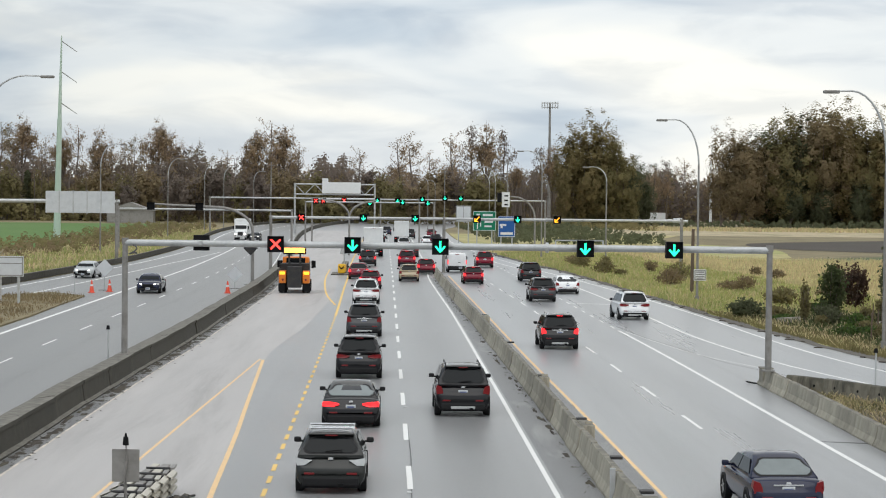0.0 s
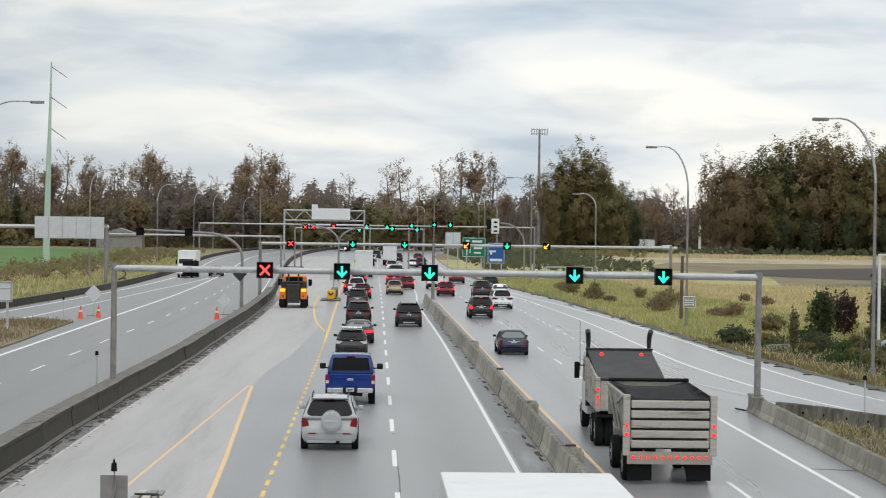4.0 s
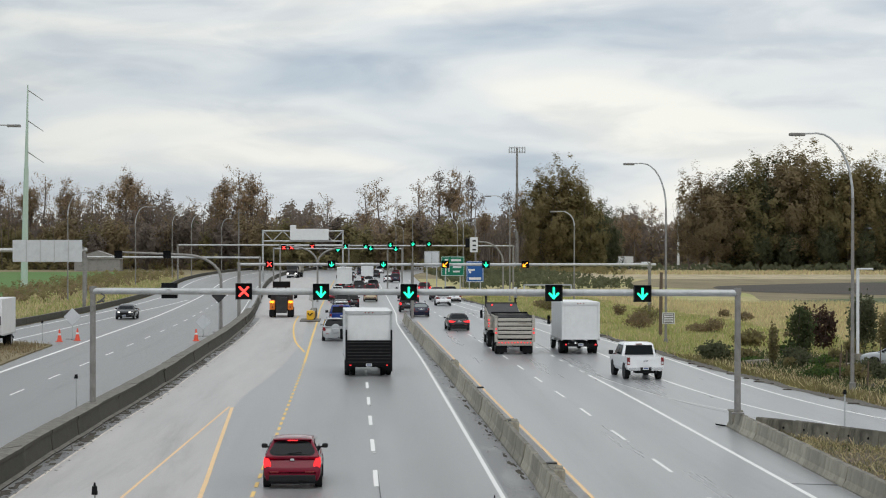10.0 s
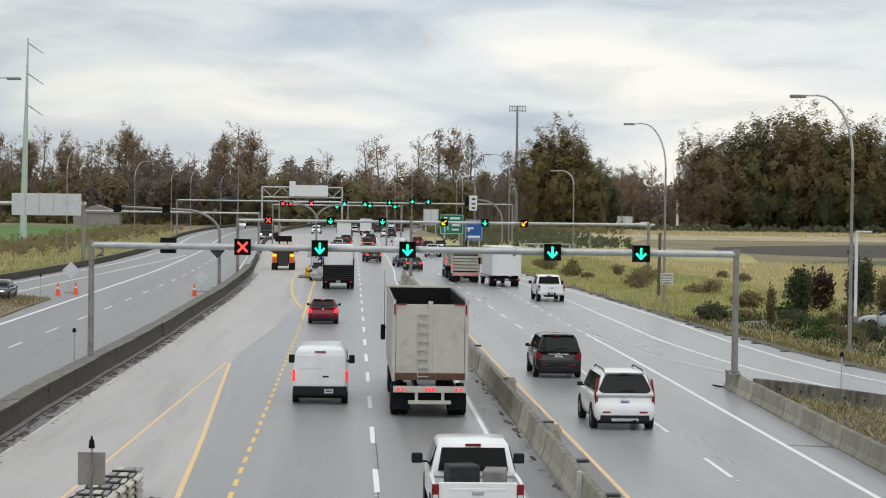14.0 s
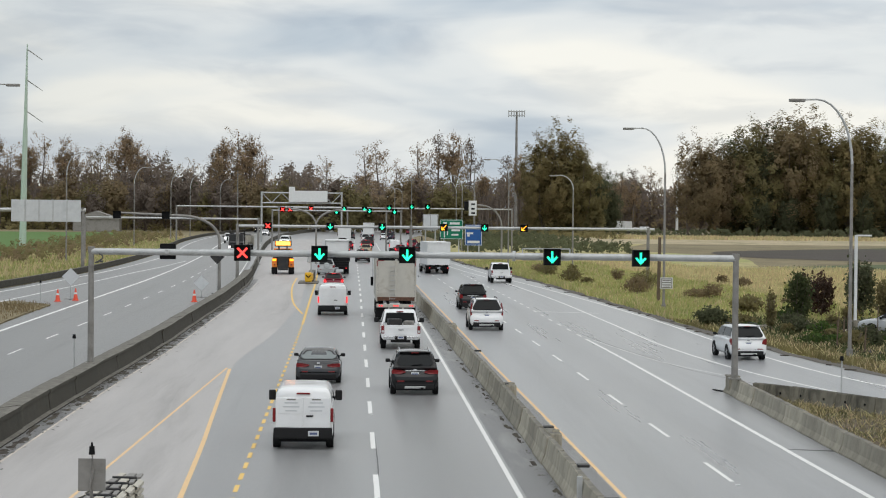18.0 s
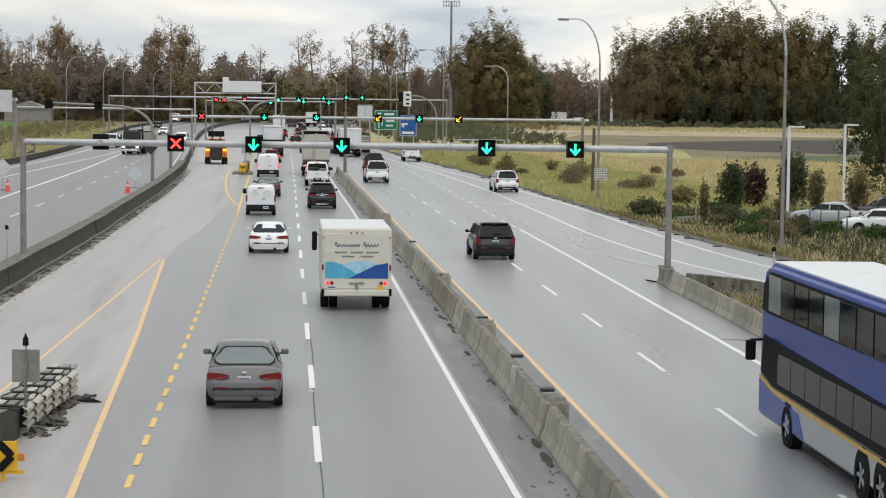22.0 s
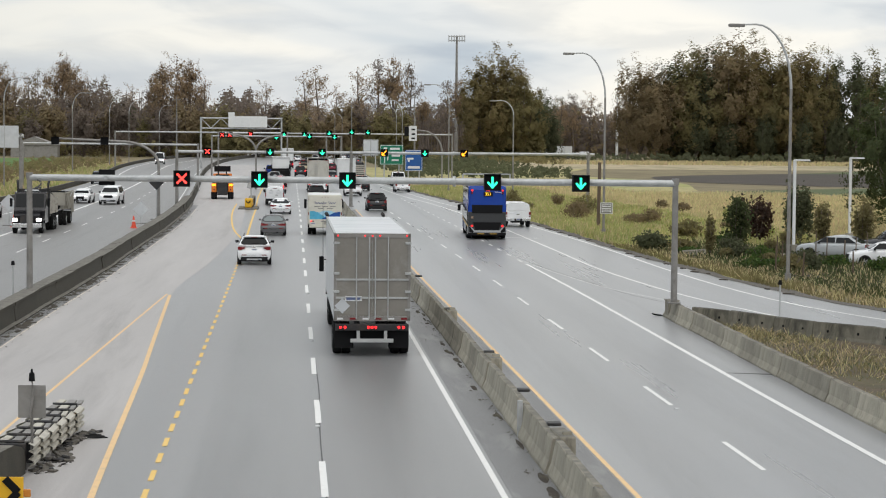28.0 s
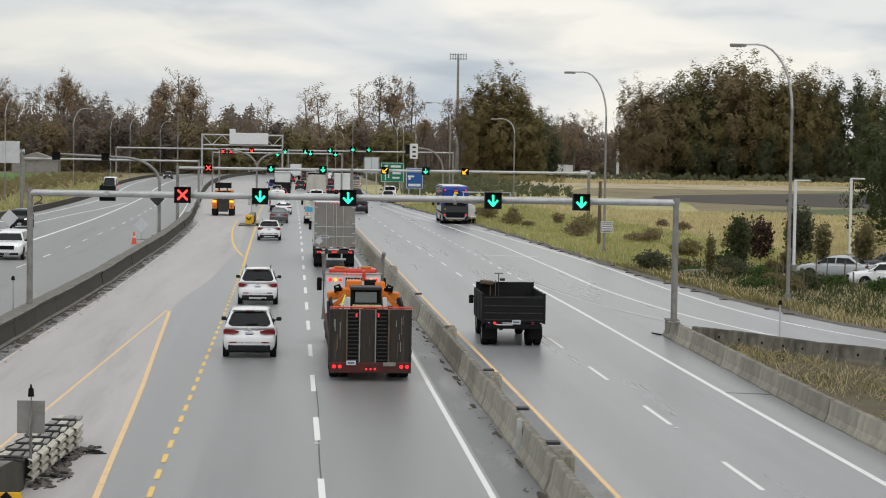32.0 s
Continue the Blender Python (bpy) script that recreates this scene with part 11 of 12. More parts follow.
    drive(V["mini"], [(0.00, -1.48, -240.9), (14.50, -1.48, 4.8), (17.50, -1.46, 55.6), (18.50, -1.44, 72.5), (19.50, -1.51, 89.8), (20.50, -1.50, 106.8), (21.50, -1.53, 123.5), (22.50, -1.62, 139.2), (23.50, -1.70, 154.7), (24.50, -1.77, 170.3), (25.50, -1.81, 183.7), (26.50, -1.79, 194.5), (29.00, -1.76, 221.7), (31.50, -1.76, 244.1), (32.00, -1.76, 248.0)])
    drive(V["dark"], [(0.00, -1.57, -225.8), (13.50, -1.57, 9.4), (16.50, -1.47, 61.7), (17.50, -1.40, 79.1), (18.50, -1.35, 96.7), (19.50, -1.31, 114.9), (20.50, -1.31, 132.5), (21.50, -1.32, 148.5), (22.50, -1.41, 163.4), (23.50, -1.52, 176.9), (24.50, -1.57, 185.7), (25.50, -1.60, 193.8), (26.50, -1.67, 202.5), (29.00, -1.77, 225.6), (31.50, -1.79, 246.1), (32.00, -1.79, 249.9)])
    drive(V["ram"], [(0.00, 2.89, -174.6), (11.00, 2.89, -1.3), (14.00, 2.80, 46.0), (15.00, 2.75, 61.8), (16.00, 2.64, 77.4), (17.00, 2.55, 93.0), (18.00, 2.53, 109.0), (19.00, 2.50, 125.4), (20.00, 2.53, 142.5), (21.00, 2.58, 159.8), (22.00, 2.55, 174.9), (23.00, 2.64, 188.4), (24.00, 2.75, 203.2), (25.00, 2.74, 213.4), (26.00, 2.80, 224.6), (26.50, 2.87, 231.4), (29.00, 3.03, 256.1), (31.50, 3.06, 275.5), (32.00, 3.06, 279.2)])
    drive(V["d_suv"], [(0.00, 2.70, -192.4), (13.50, 2.70, 13.8), (16.50, 2.60, 59.7), (17.50, 2.53, 74.9), (18.50, 2.45, 90.3), (19.50, 2.40, 105.1), (20.50, 2.39, 119.0), (21.50, 2.36, 132.9), (22.50, 2.37, 146.3), (23.50, 2.44, 160.8), (24.50, 2.42, 176.3), (25.50, 2.43, 191.4), (26.50, 2.49, 204.9), (29.00, 2.56, 233.7), (31.50, 2.58, 254.8), (32.00, 2.58, 258.6)])
    drive(V["tesla"], [(0.00, -0.77, -241.0), (16.00, -0.77, 5.8), (19.00, -0.79, 52.0), (20.00, -0.81, 67.4), (21.00, -0.81, 83.5), (22.00, -0.81, 99.7), (23.00, -0.85, 115.0), (24.00, -0.84, 129.2), (25.00, -0.88, 143.7), (26.00, -0.94, 159.4), (26.50, -0.98, 166.6), (29.00, -1.06, 202.7), (31.50, -1.07, 231.4), (32.00, -1.08, 236.2)])
    drive(V["ramp_suv"], [(0.00, 21.64, -204.3), (14.00, 21.64, 34.6), (17.00, 20.33, 85.8), (18.00, 19.44, 102.9), (19.00, 18.73, 119.7), (20.00, 18.27, 135.8), (21.00, 17.82, 151.0), (22.00, 17.43, 166.5), (23.00, 16.82, 181.7), (24.00, 16.18, 197.8), (25.00, 15.45, 214.6), (26.00, 14.67, 231.8), (26.50, 14.20, 239.6), (29.00, 13.37, 269.4), (31.50, 13.18, 290.1), (32.00, 13.17, 293.9)])
    drive(V["service"], [(0.00, 2.73, -228.6), (17.00, 2.73, 4.7), (20.00, 2.58, 45.8), (21.00, 2.48, 59.6), (22.00, 2.44, 73.0), (23.00, 2.41, 86.4), (24.00, 2.43, 99.7), (25.00, 2.43, 113.2), (26.00, 2.36, 125.7), (26.50, 2.36, 131.5), (29.00, 2.30, 165.8), (31.50, 2.28, 201.5), (32.00, 2.28, 208.0)])
    drive(V["r_black"], [(0.00, 11.30, -287.6), (16.50, 11.30, 0.5), (19.50, 10.57, 52.9), (20.50, 10.07, 70.3), (21.50, 9.73, 87.8), (22.50, 9.45, 105.0), (23.50, 9.22, 122.7), (24.50, 8.87, 139.4), (25.50, 8.46, 156.3), (26.50, 8.17, 173.4), (29.00, 7.75, 211.1), (31.50, 7.66, 238.5), (32.00, 7.66, 243.0)])
    drive(V["civic"], [(0.00, -0.76, -310.1), (18.20, -0.76, -12.3), (21.20, -0.89, 36.7), (22.20, -0.98, 53.1), (23.20, -1.07, 69.5), (24.20, -1.15, 86.9), (25.20, -1.24, 104.1), (26.20, -1.30, 120.7), (26.50, -1.30, 125.6), (29.00, -1.37, 165.9), (31.50, -1.39, 202.9), (32.00, -1.39, 209.4)])
    drive(V["bus"], [(0.00, 12.02, -377.5), (20.00, 12.02, -2.4), (23.00, 12.17, 53.9), (24.00, 12.28, 72.7), (25.00, 12.33, 90.9), (26.00, 12.28, 108.3), (27.00, 12.48, 125.3), (28.00, 13.46, 146.0), (29.00, 14.35, 163.1), (30.00, 15.41, 180.0), (31.00, 16.06, 196.0), (32.00, 16.26, 212.0)])
    drive(V["rav"], [(0.00, -1.76, -327.1), (20.00, -1.76, -13.4), (23.00, -1.76, 34.6), (24.00, -1.76, 51.2), (25.00, -1.75, 67.8), (26.00, -1.75, 84.6), (27.00, -1.83, 100.7), (28.00, -2.08, 116.9), (29.00, -2.07, 131.1), (30.00, -1.94, 144.7), (31.00, -1.90, 157.7), (32.00, -1.88, 169.4)])
    drive(V["semi"], [(0.00, 2.83, -374.3), (22.00, 2.92, -25.6), (25.00, 2.88, 22.1), (26.00, 2.75, 37.7), (27.00, 2.69, 53.9), (28.00, 2.63, 69.4), (29.00, 2.60, 85.6), (30.00, 2.60, 101.7), (31.00, 2.60, 117.3), (32.00, 2.60, 131.6)])
    drive(V["canopy"], [(0.00, 22.79, -285.0), (20.00, 22.79, 36.5), (23.00, 21.29, 84.7), (24.00, 19.74, 100.8), (25.00, 18.70, 116.6), (26.00, 18.33, 133.0), (27.00, 18.05, 149.4), (28.00, 17.67, 165.1), (29.00, 17.52, 180.7), (30.00, 17.66, 192.9), (31.00, 17.80, 203.3), (32.00, 17.57, 214.3)])
    drive(V["escape"], [(0.00, -1.62, -494.0), (25.50, -1.62, -20.1), (28.50, -1.51, 35.6), (29.50, -1.41, 54.3), (30.50, -1.49, 72.4), (31.50, -1.58, 90.6), (32.00, -1.61, 99.8)])
    drive(V["cx5"], [(0.00, -1.63, -526.3), (27.50, -1.63, -10.1), (30.50, -1.56, 46.2), (31.50, -1.52, 65.0), (32.00, -1.48, 74.4)])
    drive(V["lowbed"], [(0.00, 2.10, -476.0), (26.00, 2.16, -35.0), (29.00, 2.42, 16.2), (30.00, 2.55, 33.4), (31.00, 2.55, 50.5), (32.00, 2.52, 67.3)])
    drive(V["stake"], [(0.00, 9.43, -526.5), (26.00, 9.43, -32.5), (29.00, 8.90, 24.5), (30.00, 8.53, 44.3), (31.00, 8.36, 62.1), (32.00, 8.38, 79.6)])
    drive(V["o_blue"], [(0.00, -17.69, 163.2), (1.00, -17.82, 138.8), (2.00, -18.01, 114.9), (2.40, -18.05, 105.3), (32.00, -18.47, -603.6)], 180)
    drive(V["o_silver"], [(0.00, -26.23, 190.9), (1.00, -27.51, 170.0), (32.00, -30.51, -477.9)], 180)
    drive(V["o_truck"], [(0.00, -24.10, 361.6), (5.50, -24.86, 254.7), (6.50, -25.23, 235.3), (7.50, -25.69, 215.9), (8.50, -25.57, 190.8), (9.00, -25.51, 178.3), (32.00, -26.64, -403.2)], 180)
    drive(V["o_dump"], [(0.00, -4.34, 627.1), (22.00, -18.34, 279.8), (23.00, -18.47, 264.4), (24.00, -18.43, 246.1), (25.00, -18.20, 224.8), (26.00, -18.30, 205.8), (26.50, -18.40, 196.7), (32.00, -18.73, 95.6)], 180)
    drive(V["o_lw"], [(0.00, 12.89, 708.9), (28.50, -17.82, 206.1), (29.50, -17.85, 188.4), (30.50, -17.99, 169.8), (31.00, -18.08, 160.2), (32.00, -18.12, 141.1)], 180)
    drive(V["o_ld"], [(0.00, 0.12, 1025.6), (26.00, -28.50, 349.6), (27.00, -27.50, 321.9), (28.00, -26.50, 294.3), (29.00, -25.50, 266.6), (30.00, -25.00, 241.6), (31.00, -25.00, 216.6), (32.00, -24.00, 191.6)], 180)
    drive(V["o_van"], [(0.00, 1.12, 853.6), (24.00, -30.00, 565.6), (25.00, -30.25, 564.4), (26.00, -30.50, 563.2), (27.00, -29.50, 512.9), (28.00, -28.51, 462.7), (29.00, -27.51, 412.4), (32.00, -28.26, 334.4)], 180)
    drive(V["o_white"], [(0.00, 6.31, 962.7), (22.50, -22.31, 377.7), (23.50, -21.25, 346.6), (24.50, -20.19, 315.5), (25.50, -19.13, 284.4), (26.50, -19.18, 256.0), (27.50, -20.34, 230.4), (28.50, -21.51, 204.9), (29.00, -22.09, 192.1), (32.00, -19.09, 115.3)], 180)
    drive(V["o_car"], [(0.00, -21.25, 349.8), (8.00, -21.46, 244.2), (9.00, -21.48, 232.9), (10.00, -21.99, 209.8), (11.00, -22.57, 195.7), (12.00, -23.30, 178.6), (13.00, -24.89, 165.5), (32.00, -25.21, -95.7)], 180)
    drive(V["o_pick"], [(0.00, -0.38, 903.8), (13.00, -29.00, 565.8), (14.00, -27.92, 534.6), (15.00, -26.84, 503.4), (16.00, -25.76, 472.2), (17.00, -24.68, 441.0), (18.00, -23.60, 409.8), (19.00, -22.52, 378.6), (20.00, -23.06, 352.3), (21.00, -23.60, 326.0), (22.00, -24.14, 299.6), (23.00, -24.69, 273.3), (24.00, -25.23, 247.0), (25.00, -25.53, 225.9), (26.00, -25.60, 210.0), (32.00, -22.60, 114.8)], 180)
    drive(V["o_far"], [(0.00, 7.12, 1325.6), (30.00, -25.50, 545.6), (31.00, -26.70, 514.6), (32.00, -28.10, 484.6)], 180)
    drive(V["q_red"], [(0.00, -1.20, 170.0), (1.00, -1.20, 177.0), (3.50, -1.20, 201.9), (6.00, -1.20, 228.1), (8.50, -1.20, 249.4), (11.00, -1.20, 267.9), (13.50, -1.20, 285.6), (16.00, -1.20, 303.2), (18.50, -1.20, 320.7), (21.00, -1.20, 338.2), (23.50, -1.20, 355.7), (26.00, -1.20, 373.2), (28.50, -1.20, 390.7), (31.00, -1.20, 408.2), (32.00, -1.20, 415.2)])
    drive(V["q_red2"], [(0.00, -2.40, 190.0), (1.00, -2.40, 197.0), (3.50, -2.40, 219.1), (6.00, -2.40, 240.8), (8.50, -2.40, 259.6), (11.00, -2.40, 277.5), (13.50, -2.40, 295.1), (16.00, -2.40, 312.6), (18.50, -2.40, 330.1), (21.00, -2.40, 347.6), (23.50, -2.40, 365.1), (26.00, -2.40, 382.6), (28.50, -2.40, 400.1), (31.00, -2.40, 417.6), (32.00, -2.40, 424.6)])
    drive(V["q_black"], [(0.00, -1.90, 226.0), (1.00, -1.90, 233.0), (3.50, -1.90, 250.5), (6.00, -1.90, 268.1), (8.50, -1.90, 285.6), (11.00, -1.90, 303.1), (13.50, -1.90, 320.6), (16.00, -1.90, 338.1), (18.50, -1.90, 355.6), (21.00, -1.90, 373.1), (23.50, -1.90, 390.6), (26.00, -1.90, 408.1), (28.50, -1.90, 425.6), (31.00, -1.82, 443.8), (32.00, -1.70, 451.6)])
    drive(V["q_beige"], [(0.00, 2.10, 186.0), (1.00, 2.10, 193.0), (3.50, 2.10, 215.6), (6.00, 2.10, 238.3), (8.50, 2.10, 257.4), (11.00, 2.10, 275.4), (13.50, 2.10, 293.0), (16.00, 2.10, 310.5), (18.50, 2.10, 328.0), (21.00, 2.10, 345.5), (23.50, 2.10, 363.0), (26.00, 2.10, 380.5), (28.50, 2.10, 398.0), (31.00, 2.10, 415.5), (32.00, 2.10, 422.5)])
    drive(V["q_red3"], [(0.00, 2.30, 226.0), (1.00, 2.30, 233.0), (3.50, 2.30, 250.5), (6.00, 2.30, 268.1), (8.50, 2.30, 285.6), (11.00, 2.30, 303.1), (13.50, 2.30, 320.6), (16.00, 2.30, 338.1), (18.50, 2.30, 355.6), (21.00, 2.30, 373.1), (23.50, 2.30, 390.6), (26.00, 2.30, 408.1), (28.50, 2.30, 425.6), (31.00, 2.38, 443.8), (32.00, 2.50, 451.6)])
    drive(V["q_dark"], [(0.00, 3.00, 262.0), (1.00, 3.00, 269.0), (3.50, 3.00, 286.5), (6.00, 3.00, 304.0), (8.50, 3.00, 321.5), (11.00, 3.00, 339.0), (13.50, 3.00, 356.5), (16.00, 3.00, 374.0), (18.50, 3.00, 391.5), (21.00, 3.00, 409.0), (23.50, 3.00, 426.5), (26.00, 3.09, 444.8), (28.50, 3.52, 465.1), (31.00, 4.40, 487.7), (32.00, 4.91, 497.4)])
    drive(V["q_white"], [(0.00, -1.60, 300.0), (1.00, -1.60, 307.0), (3.50, -1.60, 324.5), (6.00, -1.60, 342.0), (8.50, -1.60, 359.5), (11.00, -1.60, 377.0), (13.50, -1.60, 394.5), (16.00, -1.60, 412.0), (18.50, -1.60, 429.6), (21.00, -1.46, 448.2), (23.50, -0.97, 468.8), (26.00, 0.00, 491.8), (28.50, 1.61, 517.5), (31.00, 3.90, 544.5), (32.00, 5.00, 555.4)])
    drive(V["q_grey"], [(0.00, -1.00, 335.0), (1.00, -1.00, 342.0), (3.50, -1.00, 359.5), (6.00, -1.00, 377.0), (8.50, -1.00, 394.5), (11.00, -1.00, 412.0), (13.50, -1.00, 429.6), (16.00, -0.86, 448.2), (18.50, -0.37, 468.8), (21.00, 0.60, 491.8), (23.50, 2.21, 517.5), (26.00, 4.50, 544.5), (28.50, 7.45, 571.8), (31.00, 11.04, 599.3), (32.00, 12.65, 610.3)])
    drive(V["q_white2"], [(0.00, 2.60, 300.0), (1.00, 2.60, 307.0), (3.50, 2.60, 324.5), (6.00, 2.60, 342.0), (8.50, 2.60, 359.5), (11.00, 2.60, 377.0), (13.50, 2.60, 394.5), (16.00, 2.60, 412.0), (18.50, 2.60, 429.6), (21.00, 2.74, 448.2), (23.50, 3.23, 468.8), (26.00, 4.20, 491.8), (28.50, 5.81, 517.5), (31.00, 8.10, 544.5), (32.00, 9.20, 555.4)])
    drive(V["q_white3"], [(0.00, 6.50, 330.0), (1.00, 6.50, 337.0), (3.50, 6.50, 354.5), (6.00, 6.50, 372.0), (8.50, 6.50, 389.5), (11.00, 6.50, 407.0), (13.50, 6.50, 424.5), (16.00, 6.57, 442.7), (18.50, 6.95, 462.6), (21.00, 7.77, 484.9), (23.50, 9.18, 509.9), (26.00, 11.28, 536.7), (28.50, 14.04, 564.0), (31.00, 17.45, 591.4), (32.00, 18.99, 602.4)])
    drive(V["q_dark2"], [(0.00, 7.80, 330.0), (1.00, 7.80, 337.0), (3.50, 7.80, 354.5), (6.00, 7.80, 372.0), (8.50, 7.80, 389.5), (11.00, 7.80, 407.0), (13.50, 7.80, 424.5), (16.00, 7.87, 442.7), (18.50, 8.25, 462.6), (21.00, 9.07, 484.9), (23.50, 10.48, 509.9), (26.00, 12.58, 536.7), (28.50, 15.34, 564.0), (31.00, 18.75, 591.4), (32.00, 20.29, 602.4)])
    drive(V["q_silver"], [(0.00, -0.60, 375.0), (1.00, -0.60, 382.0), (3.50, -0.60, 399.5), (6.00, -0.60, 417.0), (8.50, -0.59, 434.7), (11.00, -0.36, 453.8), (13.50, 0.25, 475.1), (16.00, 1.39, 498.9), (18.50, 3.20, 525.1), (21.00, 5.68, 552.3), (23.50, 8.81, 579.7), (26.00, 12.58, 607.1), (28.50, 16.99, 634.6), (31.00, 22.03, 662.1), (32.00, 24.23, 673.1)])
    drive(V["q_blue"], [(0.00, 0.20, 410.0), (1.00, 0.20, 417.0), (3.50, 0.21, 434.7), (6.00, 0.44, 453.8), (8.50, 1.05, 475.1), (11.00, 2.19, 498.9), (13.50, 4.00, 525.1), (16.00, 6.48, 552.3), (18.50, 9.61, 579.7), (21.00, 13.38, 607.1), (23.50, 17.79, 634.6), (26.00, 22.83, 662.1), (28.50, 28.51, 689.6), (31.00, 34.83, 717.1), (32.00, 37.53, 728.1)])
    drive(V["q_black2"], [(0.00, 4.40, 380.0), (1.00, 4.40, 387.0), (3.50, 4.40, 404.5), (6.00, 4.40, 422.0), (8.50, 4.44, 440.0), (11.00, 4.77, 459.6), (13.50, 5.52, 481.6), (16.00, 6.84, 506.2), (18.50, 8.84, 532.8), (21.00, 11.51, 560.1), (23.50, 14.82, 587.5), (26.00, 18.77, 615.0), (28.50, 23.37, 642.5), (31.00, 28.59, 670.0), (32.00, 30.86, 681.0)])
    drive(V["q_red4"], [(0.00, 8.60, 395.0), (1.00, 8.60, 402.0), (3.50, 8.60, 419.5), (6.00, 8.62, 437.3), (8.50, 8.90, 456.7), (11.00, 9.58, 478.3), (13.50, 10.81, 502.5), (16.00, 12.71, 528.9), (18.50, 15.29, 556.2), (21.00, 18.51, 583.6), (23.50, 22.37, 611.1), (26.00, 26.87, 638.6), (28.50, 32.01, 666.1), (31.00, 37.78, 693.6), (32.00, 40.26, 704.6)])
    drive(V["q_white4"], [(0.00, 3.00, 430.0), (1.00, 3.00, 437.0), (3.50, 3.26, 455.9), (6.00, 3.92, 477.3), (8.50, 5.12, 501.3), (11.00, 6.99, 527.7), (13.50, 9.53, 554.9), (16.00, 12.73, 582.3), (18.50, 16.56, 609.8), (21.00, 21.03, 637.3), (23.50, 26.14, 664.8), (26.00, 31.88, 692.3), (28.50, 38.26, 719.8), (31.00, 45.27, 747.3), (32.00, 48.25, 758.3)])
    drive(V["q_truck"], [(0.00, 2.60, 345.0), (1.00, 2.60, 352.0), (3.50, 2.60, 369.5), (6.00, 2.60, 387.0), (8.50, 2.60, 404.5), (11.00, 2.60, 422.0), (13.50, 2.64, 440.0), (16.00, 2.97, 459.6), (18.50, 3.72, 481.6), (21.00, 5.04, 506.2), (23.50, 7.04, 532.8), (26.00, 9.71, 560.1), (28.50, 13.02, 587.5), (31.00, 16.97, 615.0), (32.00, 18.73, 626.0)])
    drive(V["q_truck2"], [(0.00, -1.50, 262.0), (1.00, -1.50, 269.0), (3.50, -1.50, 286.5), (6.00, -1.50, 304.0), (8.50, -1.50, 321.5), (11.00, -1.50, 339.0), (13.50, -1.50, 356.5), (16.00, -1.50, 374.0), (18.50, -1.50, 391.5), (21.00, -1.50, 409.0), (23.50, -1.50, 426.5), (26.00, -1.41, 444.8), (28.50, -0.98, 465.1), (31.00, -0.10, 487.7), (32.00, 0.41, 497.4)])
    drive(V["r_red"], [(0.00, 7.60, 181.9), (1.00, 7.50, 188.9), (3.50, 7.36, 212.1), (6.00, 7.33, 235.7), (8.50, 7.32, 255.3), (11.00, 7.32, 273.3), (13.50, 7.32, 291.0), (16.00, 7.32, 308.5), (18.50, 7.32, 326.0), (21.00, 7.32, 343.5), (23.50, 7.32, 361.0), (26.00, 7.32, 378.5), (28.50, 7.32, 396.0), (31.00, 7.32, 413.5), (32.00, 7.32, 420.5)])
    drive(V["r_red2"], [(0.00, 10.59, 225.1), (1.00, 10.49, 237.1), (3.50, 10.35, 261.0), (6.00, 10.32, 280.2), (8.50, 10.31, 298.1), (11.00, 10.31, 315.8), (13.50, 10.31, 333.3), (16.00, 10.31, 350.8), (18.50, 10.31, 368.3), (21.00, 10.31, 385.8), (23.50, 10.31, 403.3), (26.00, 10.31, 420.8), (28.50, 10.34, 438.7), (31.00, 10.64, 458.2), (32.00, 10.87, 466.7)])
    drive(V["r_dark"], [(0.00, 12.98, 188.0), (1.00, 12.88, 200.0), (3.50, 12.74, 227.7), (6.00, 12.71, 249.4), (8.50, 12.71, 268.0), (11.00, 12.70, 285.8), (13.50, 12.70, 303.4), (16.00, 12.70, 320.9), (18.50, 12.70, 338.4), (21.00, 12.70, 355.9), (23.50, 12.70, 373.4), (26.00, 12.70, 390.9), (28.50, 12.70, 408.4), (31.00, 12.70, 425.9), (32.00, 12.71, 433.1)])
    drive(V["r_white"], [(0.00, 14.20, 164.2), (1.00, 13.60, 176.2), (3.50, 12.77, 207.2), (6.00, 12.58, 233.9), (8.50, 12.54, 254.5), (11.00, 12.53, 272.9), (13.50, 12.53, 290.6), (16.00, 12.53, 308.1), (18.50, 12.53, 325.7), (21.00, 12.53, 343.2), (23.50, 12.53, 360.7), (26.00, 12.53, 378.2), (28.50, 12.53, 395.7), (31.00, 12.53, 413.2), (32.00, 12.53, 420.2)])
    drive(V["r_van"], [(0.00, 7.10, 209.0), (1.00, 7.00, 216.0), (3.50, 6.86, 235.3), (6.00, 6.83, 253.8), (8.50, 6.82, 271.5), (11.00, 6.82, 289.1), (13.50, 6.82, 306.6), (16.00, 6.82, 324.1), (18.50, 6.82, 341.6), (21.00, 6.82, 359.1), (23.50, 6.82, 376.6), (26.00, 6.82, 394.1), (28.50, 6.82, 411.6), (31.00, 6.82, 429.2), (32.00, 6.84, 436.4)])
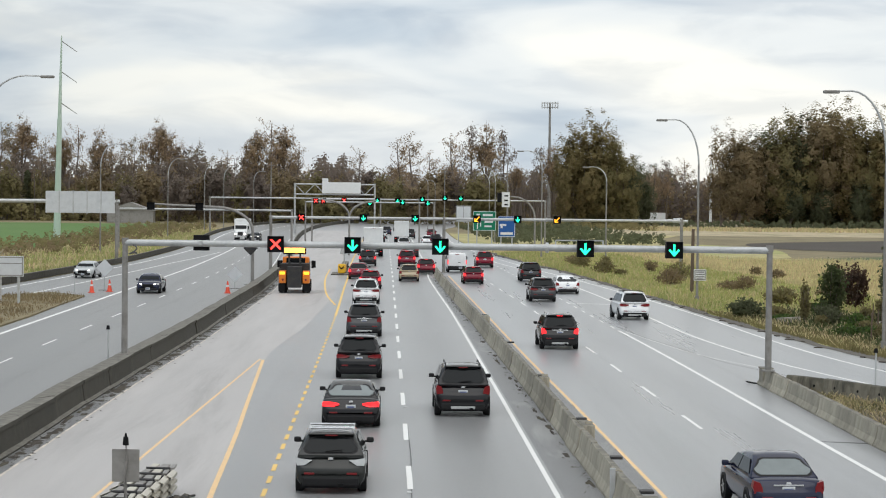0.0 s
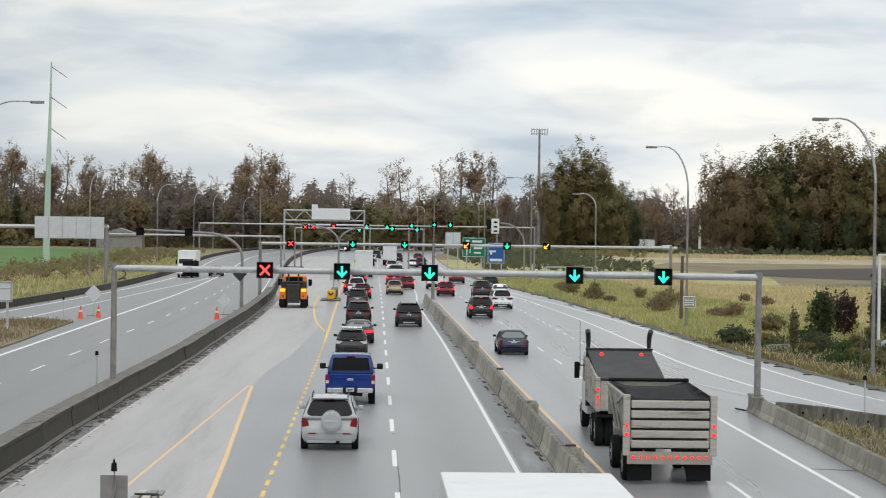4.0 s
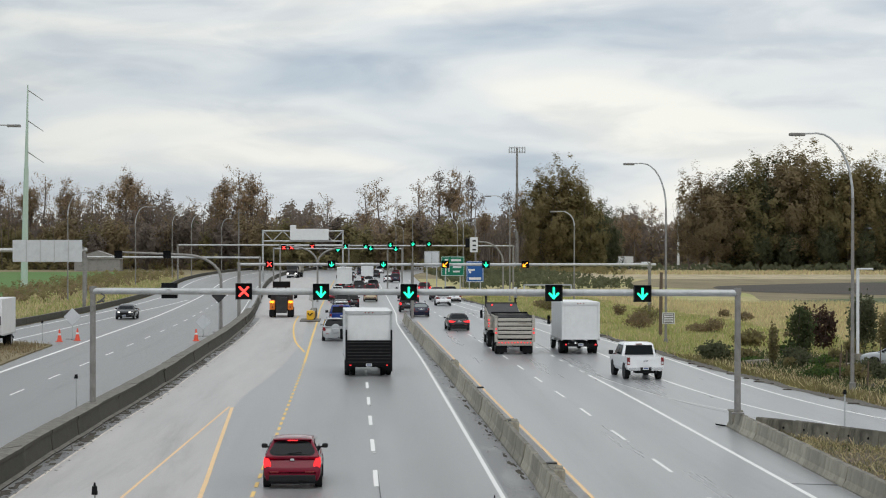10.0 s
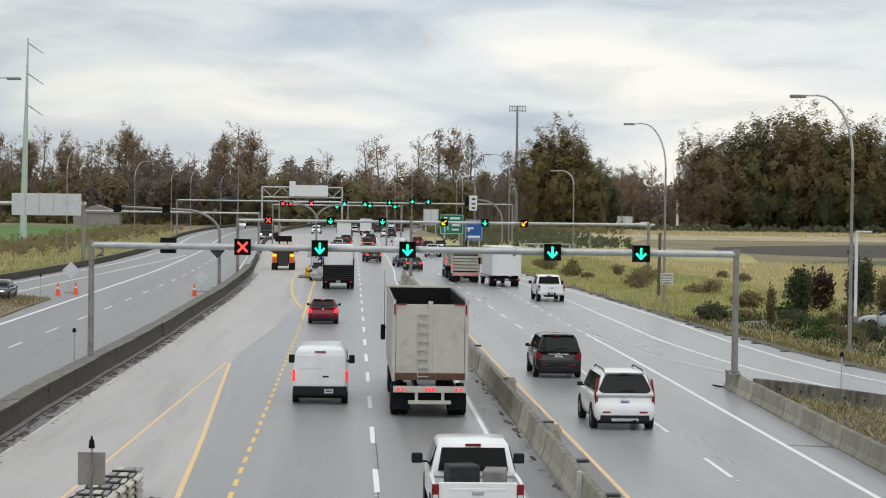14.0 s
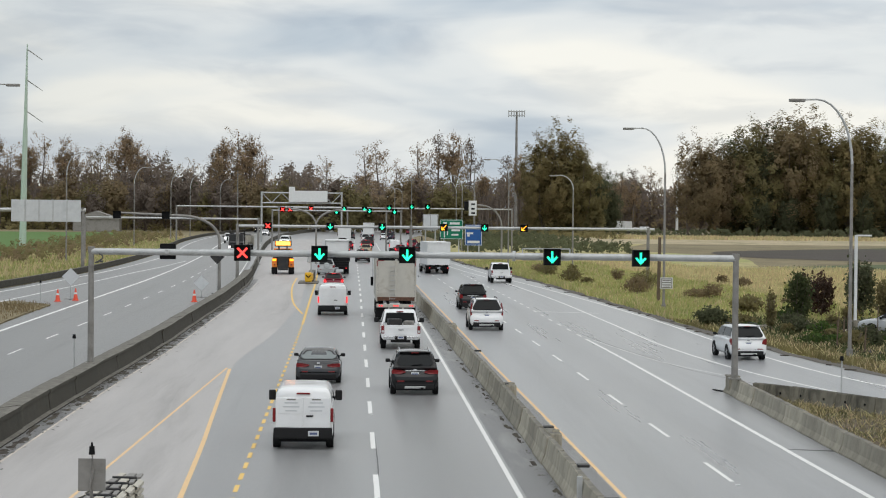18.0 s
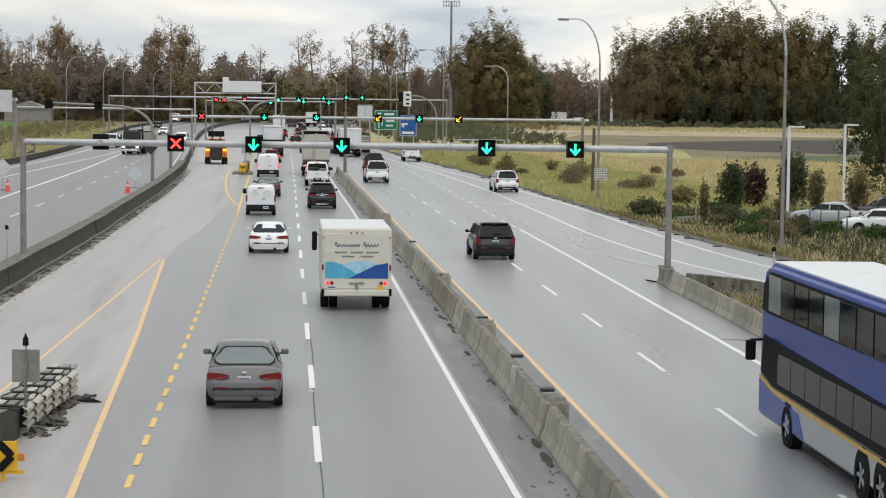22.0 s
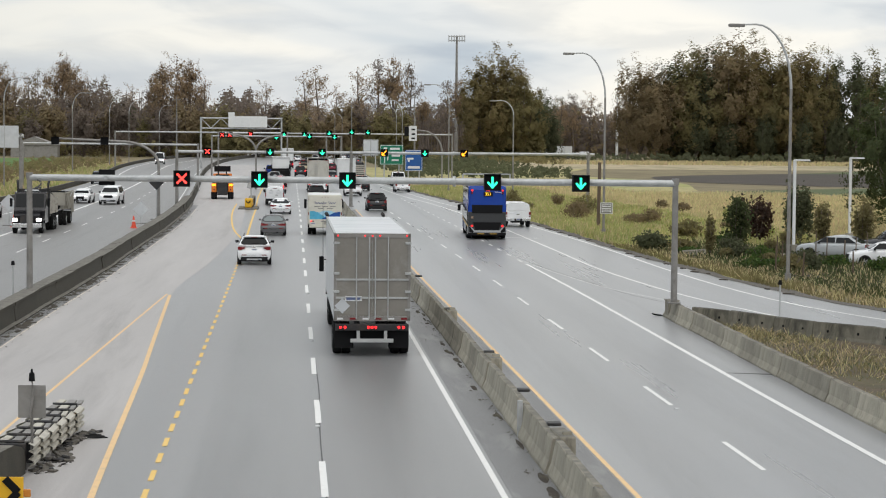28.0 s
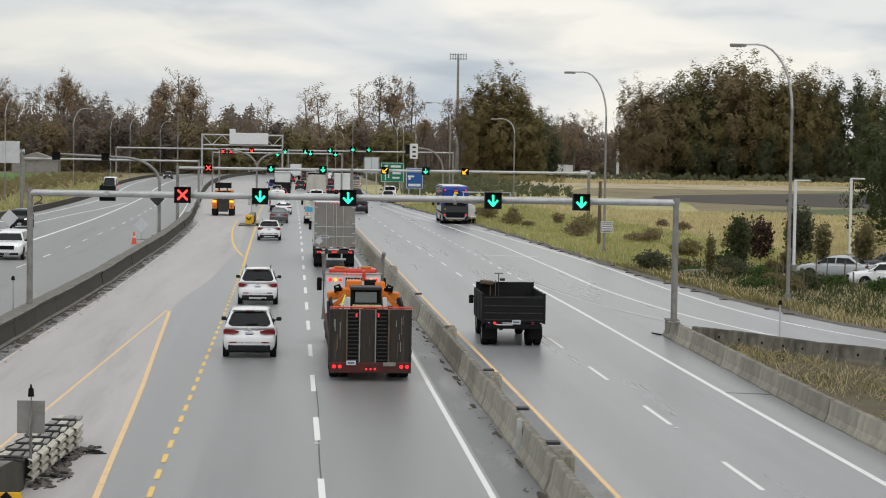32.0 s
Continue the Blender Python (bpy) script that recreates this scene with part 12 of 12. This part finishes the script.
    crow_rows = (
        ((0, -60, 80, 12, -80, 0), (1.2, -24, 85, 9.5, -80, 0), (1.7, -16.07, 90, 9.86, -75, 5), (1.9, -13.21, 91, 10.17, -70, 5), (2.1, -10.48, 92, 11.28, -70, 0), (2.3, -7.66, 93, 12.28, -70, -5), (2.5, -4.91, 94, 13.42, -70, 0), (2.7, -2.44, 95, 14.18, -72, 5), (2.9, -0.01, 96, 14.87, -75, 0), (3.1, 2.1, 97, 15.71, -75, 0), (4.2, 16, 100, 22, -75, 0), (20, 160, 120, 40, -75, 0), (32, 200, 120, 40, -75, 0)),
        ((0, -60, 80, 14, -80, 0), (1.2, -24, 85, 11.5, -80, 0), (1.7, -16.12, 90, 10.21, -75, 5), (1.9, -13.12, 91, 11.61, -70, 5), (2.1, -10.97, 92, 12.95, -60, 0), (2.3, -8.69, 93, 14.17, -60, -5), (2.5, -6.74, 94, 15.32, -60, 0), (2.7, -4.5, 95, 16.6, -60, 5), (3.6, 3, 100, 24, -70, 0), (20, 150, 120, 60, -75, 0), (32, 200, 120, 60, -75, 0)),
        ((0, -90, 140, 22, -80, 0), (6.2, -34, 125, 14, -80, 0), (6.9, -18.59, 130, 12.97, -85, 10), (7.1, -15.03, 131, 12.32, -85, 0), (7.3, -11.4, 132, 11.55, -85, -10), (8, 1.56, 136, 9.76, -80, 0), (9, 20.02, 140, 7.73, -80, 0), (10.2, 40, 150, 9, -80, 0), (12, 70, 165, 16, -60, 0), (25.3, 52, 170, 24, 20, 0), (25.8, 42.86, 150, 17.35, 30, 0), (26, 41.65, 150, 17, 20, 10), (26.2, 42.97, 152, 17.57, -30, 0), (27.2, 50, 165, 28, -60, 0), (32, 90, 200, 30, -60, 0)),
        ((0, 80, 120, 1, 70, 0), (9.8, 40, 120, 2, 70, 0), (10.6, 20.29, 112, 0.55, 70, 0), (11, 10.07, 118, 2.26, 60, 10), (11.6, 5.65, 124, 5.41, 40, 0), (12.2, 4.33, 128, 7.34, 0, 10), (12.5, 5.89, 130, 9.1, -40, 0), (12.7, 7.4, 131, 10.34, -60, 15), (12.9, 9.41, 132, 10.82, -75, 0), (13.1, 11.52, 133, 10.98, -80, -10), (13.3, 13.95, 134, 10.65, -80, 0), (13.5, 16.72, 135, 9.92, -80, 10), (13.7, 19.89, 136, 8.58, -80, 0), (14.5, 29.88, 140, 8.05, -50, 0), (15.5, 32, 142, 12.5, 15, 0), (16.5, 19.17, 138, 11.22, 75, 10), (16.7, 15.82, 136, 11.5, 80, 0), (16.9, 12.97, 134, 10.77, 80, -10), (17.1, 10, 132, 11.38, 80, 0), (17.4, 5.68, 130, 13.23, 80, 0), (18.2, -26, 128, 21, 80, 0), (24, -90, 120, 24, 80, 0), (32, -140, 120, 30, 80, 0)))
    for (bird, wings), rows, beat in zip(CROWS, crow_rows, (4.1, 4.6, 3.8, 4.3)):
        walk(bird, [(t, pose(x, y, z, 4, bank, yaw)) for t, x, y, z, yaw, bank in rows])
        times = [k / (4 * beat) for k in range(int(32 * 4 * beat))] + [32.0]
        for wing, s in wings:
            walk(wing, [(t, pose(s * 0.05, 0.02, 0.03, 0, -s * (8 + 34 * math.sin(2 * math.pi * beat * t + beat)), 0)) for t in times])

    # the amber flasher: lit side to the road, then away
    beats = (0.0, 0.4, 1.35, 1.75, 2.35, 3.3, 4.3, 4.7, 10.7, 11.3, 14.3, 14.7, 17.8, 18.2, 18.7, 19.3, 22.2, 22.7, 25.8, 26.7, 28.7, 29.3, 29.7, 30.7)
    rows, angle, here = [], 0.0, flasher.matrix_basis.translation.copy()
    keys = [(0.0, 0.0)]
    lit = True
    for b in beats[1:]:
        lit = not lit
        keys += [(b - 0.1, keys[-1][1]), (b - 0.05, keys[-1][1] + 80), (b, keys[-1][1] + 160), (b + 0.05, keys[-1][1] + 180)]
    keys.append((32.0, keys[-1][1]))
    walk(flasher, [(t, pose(here.x, here.y, here.z, 0, 0, a)) for t, a in keys])


motions()
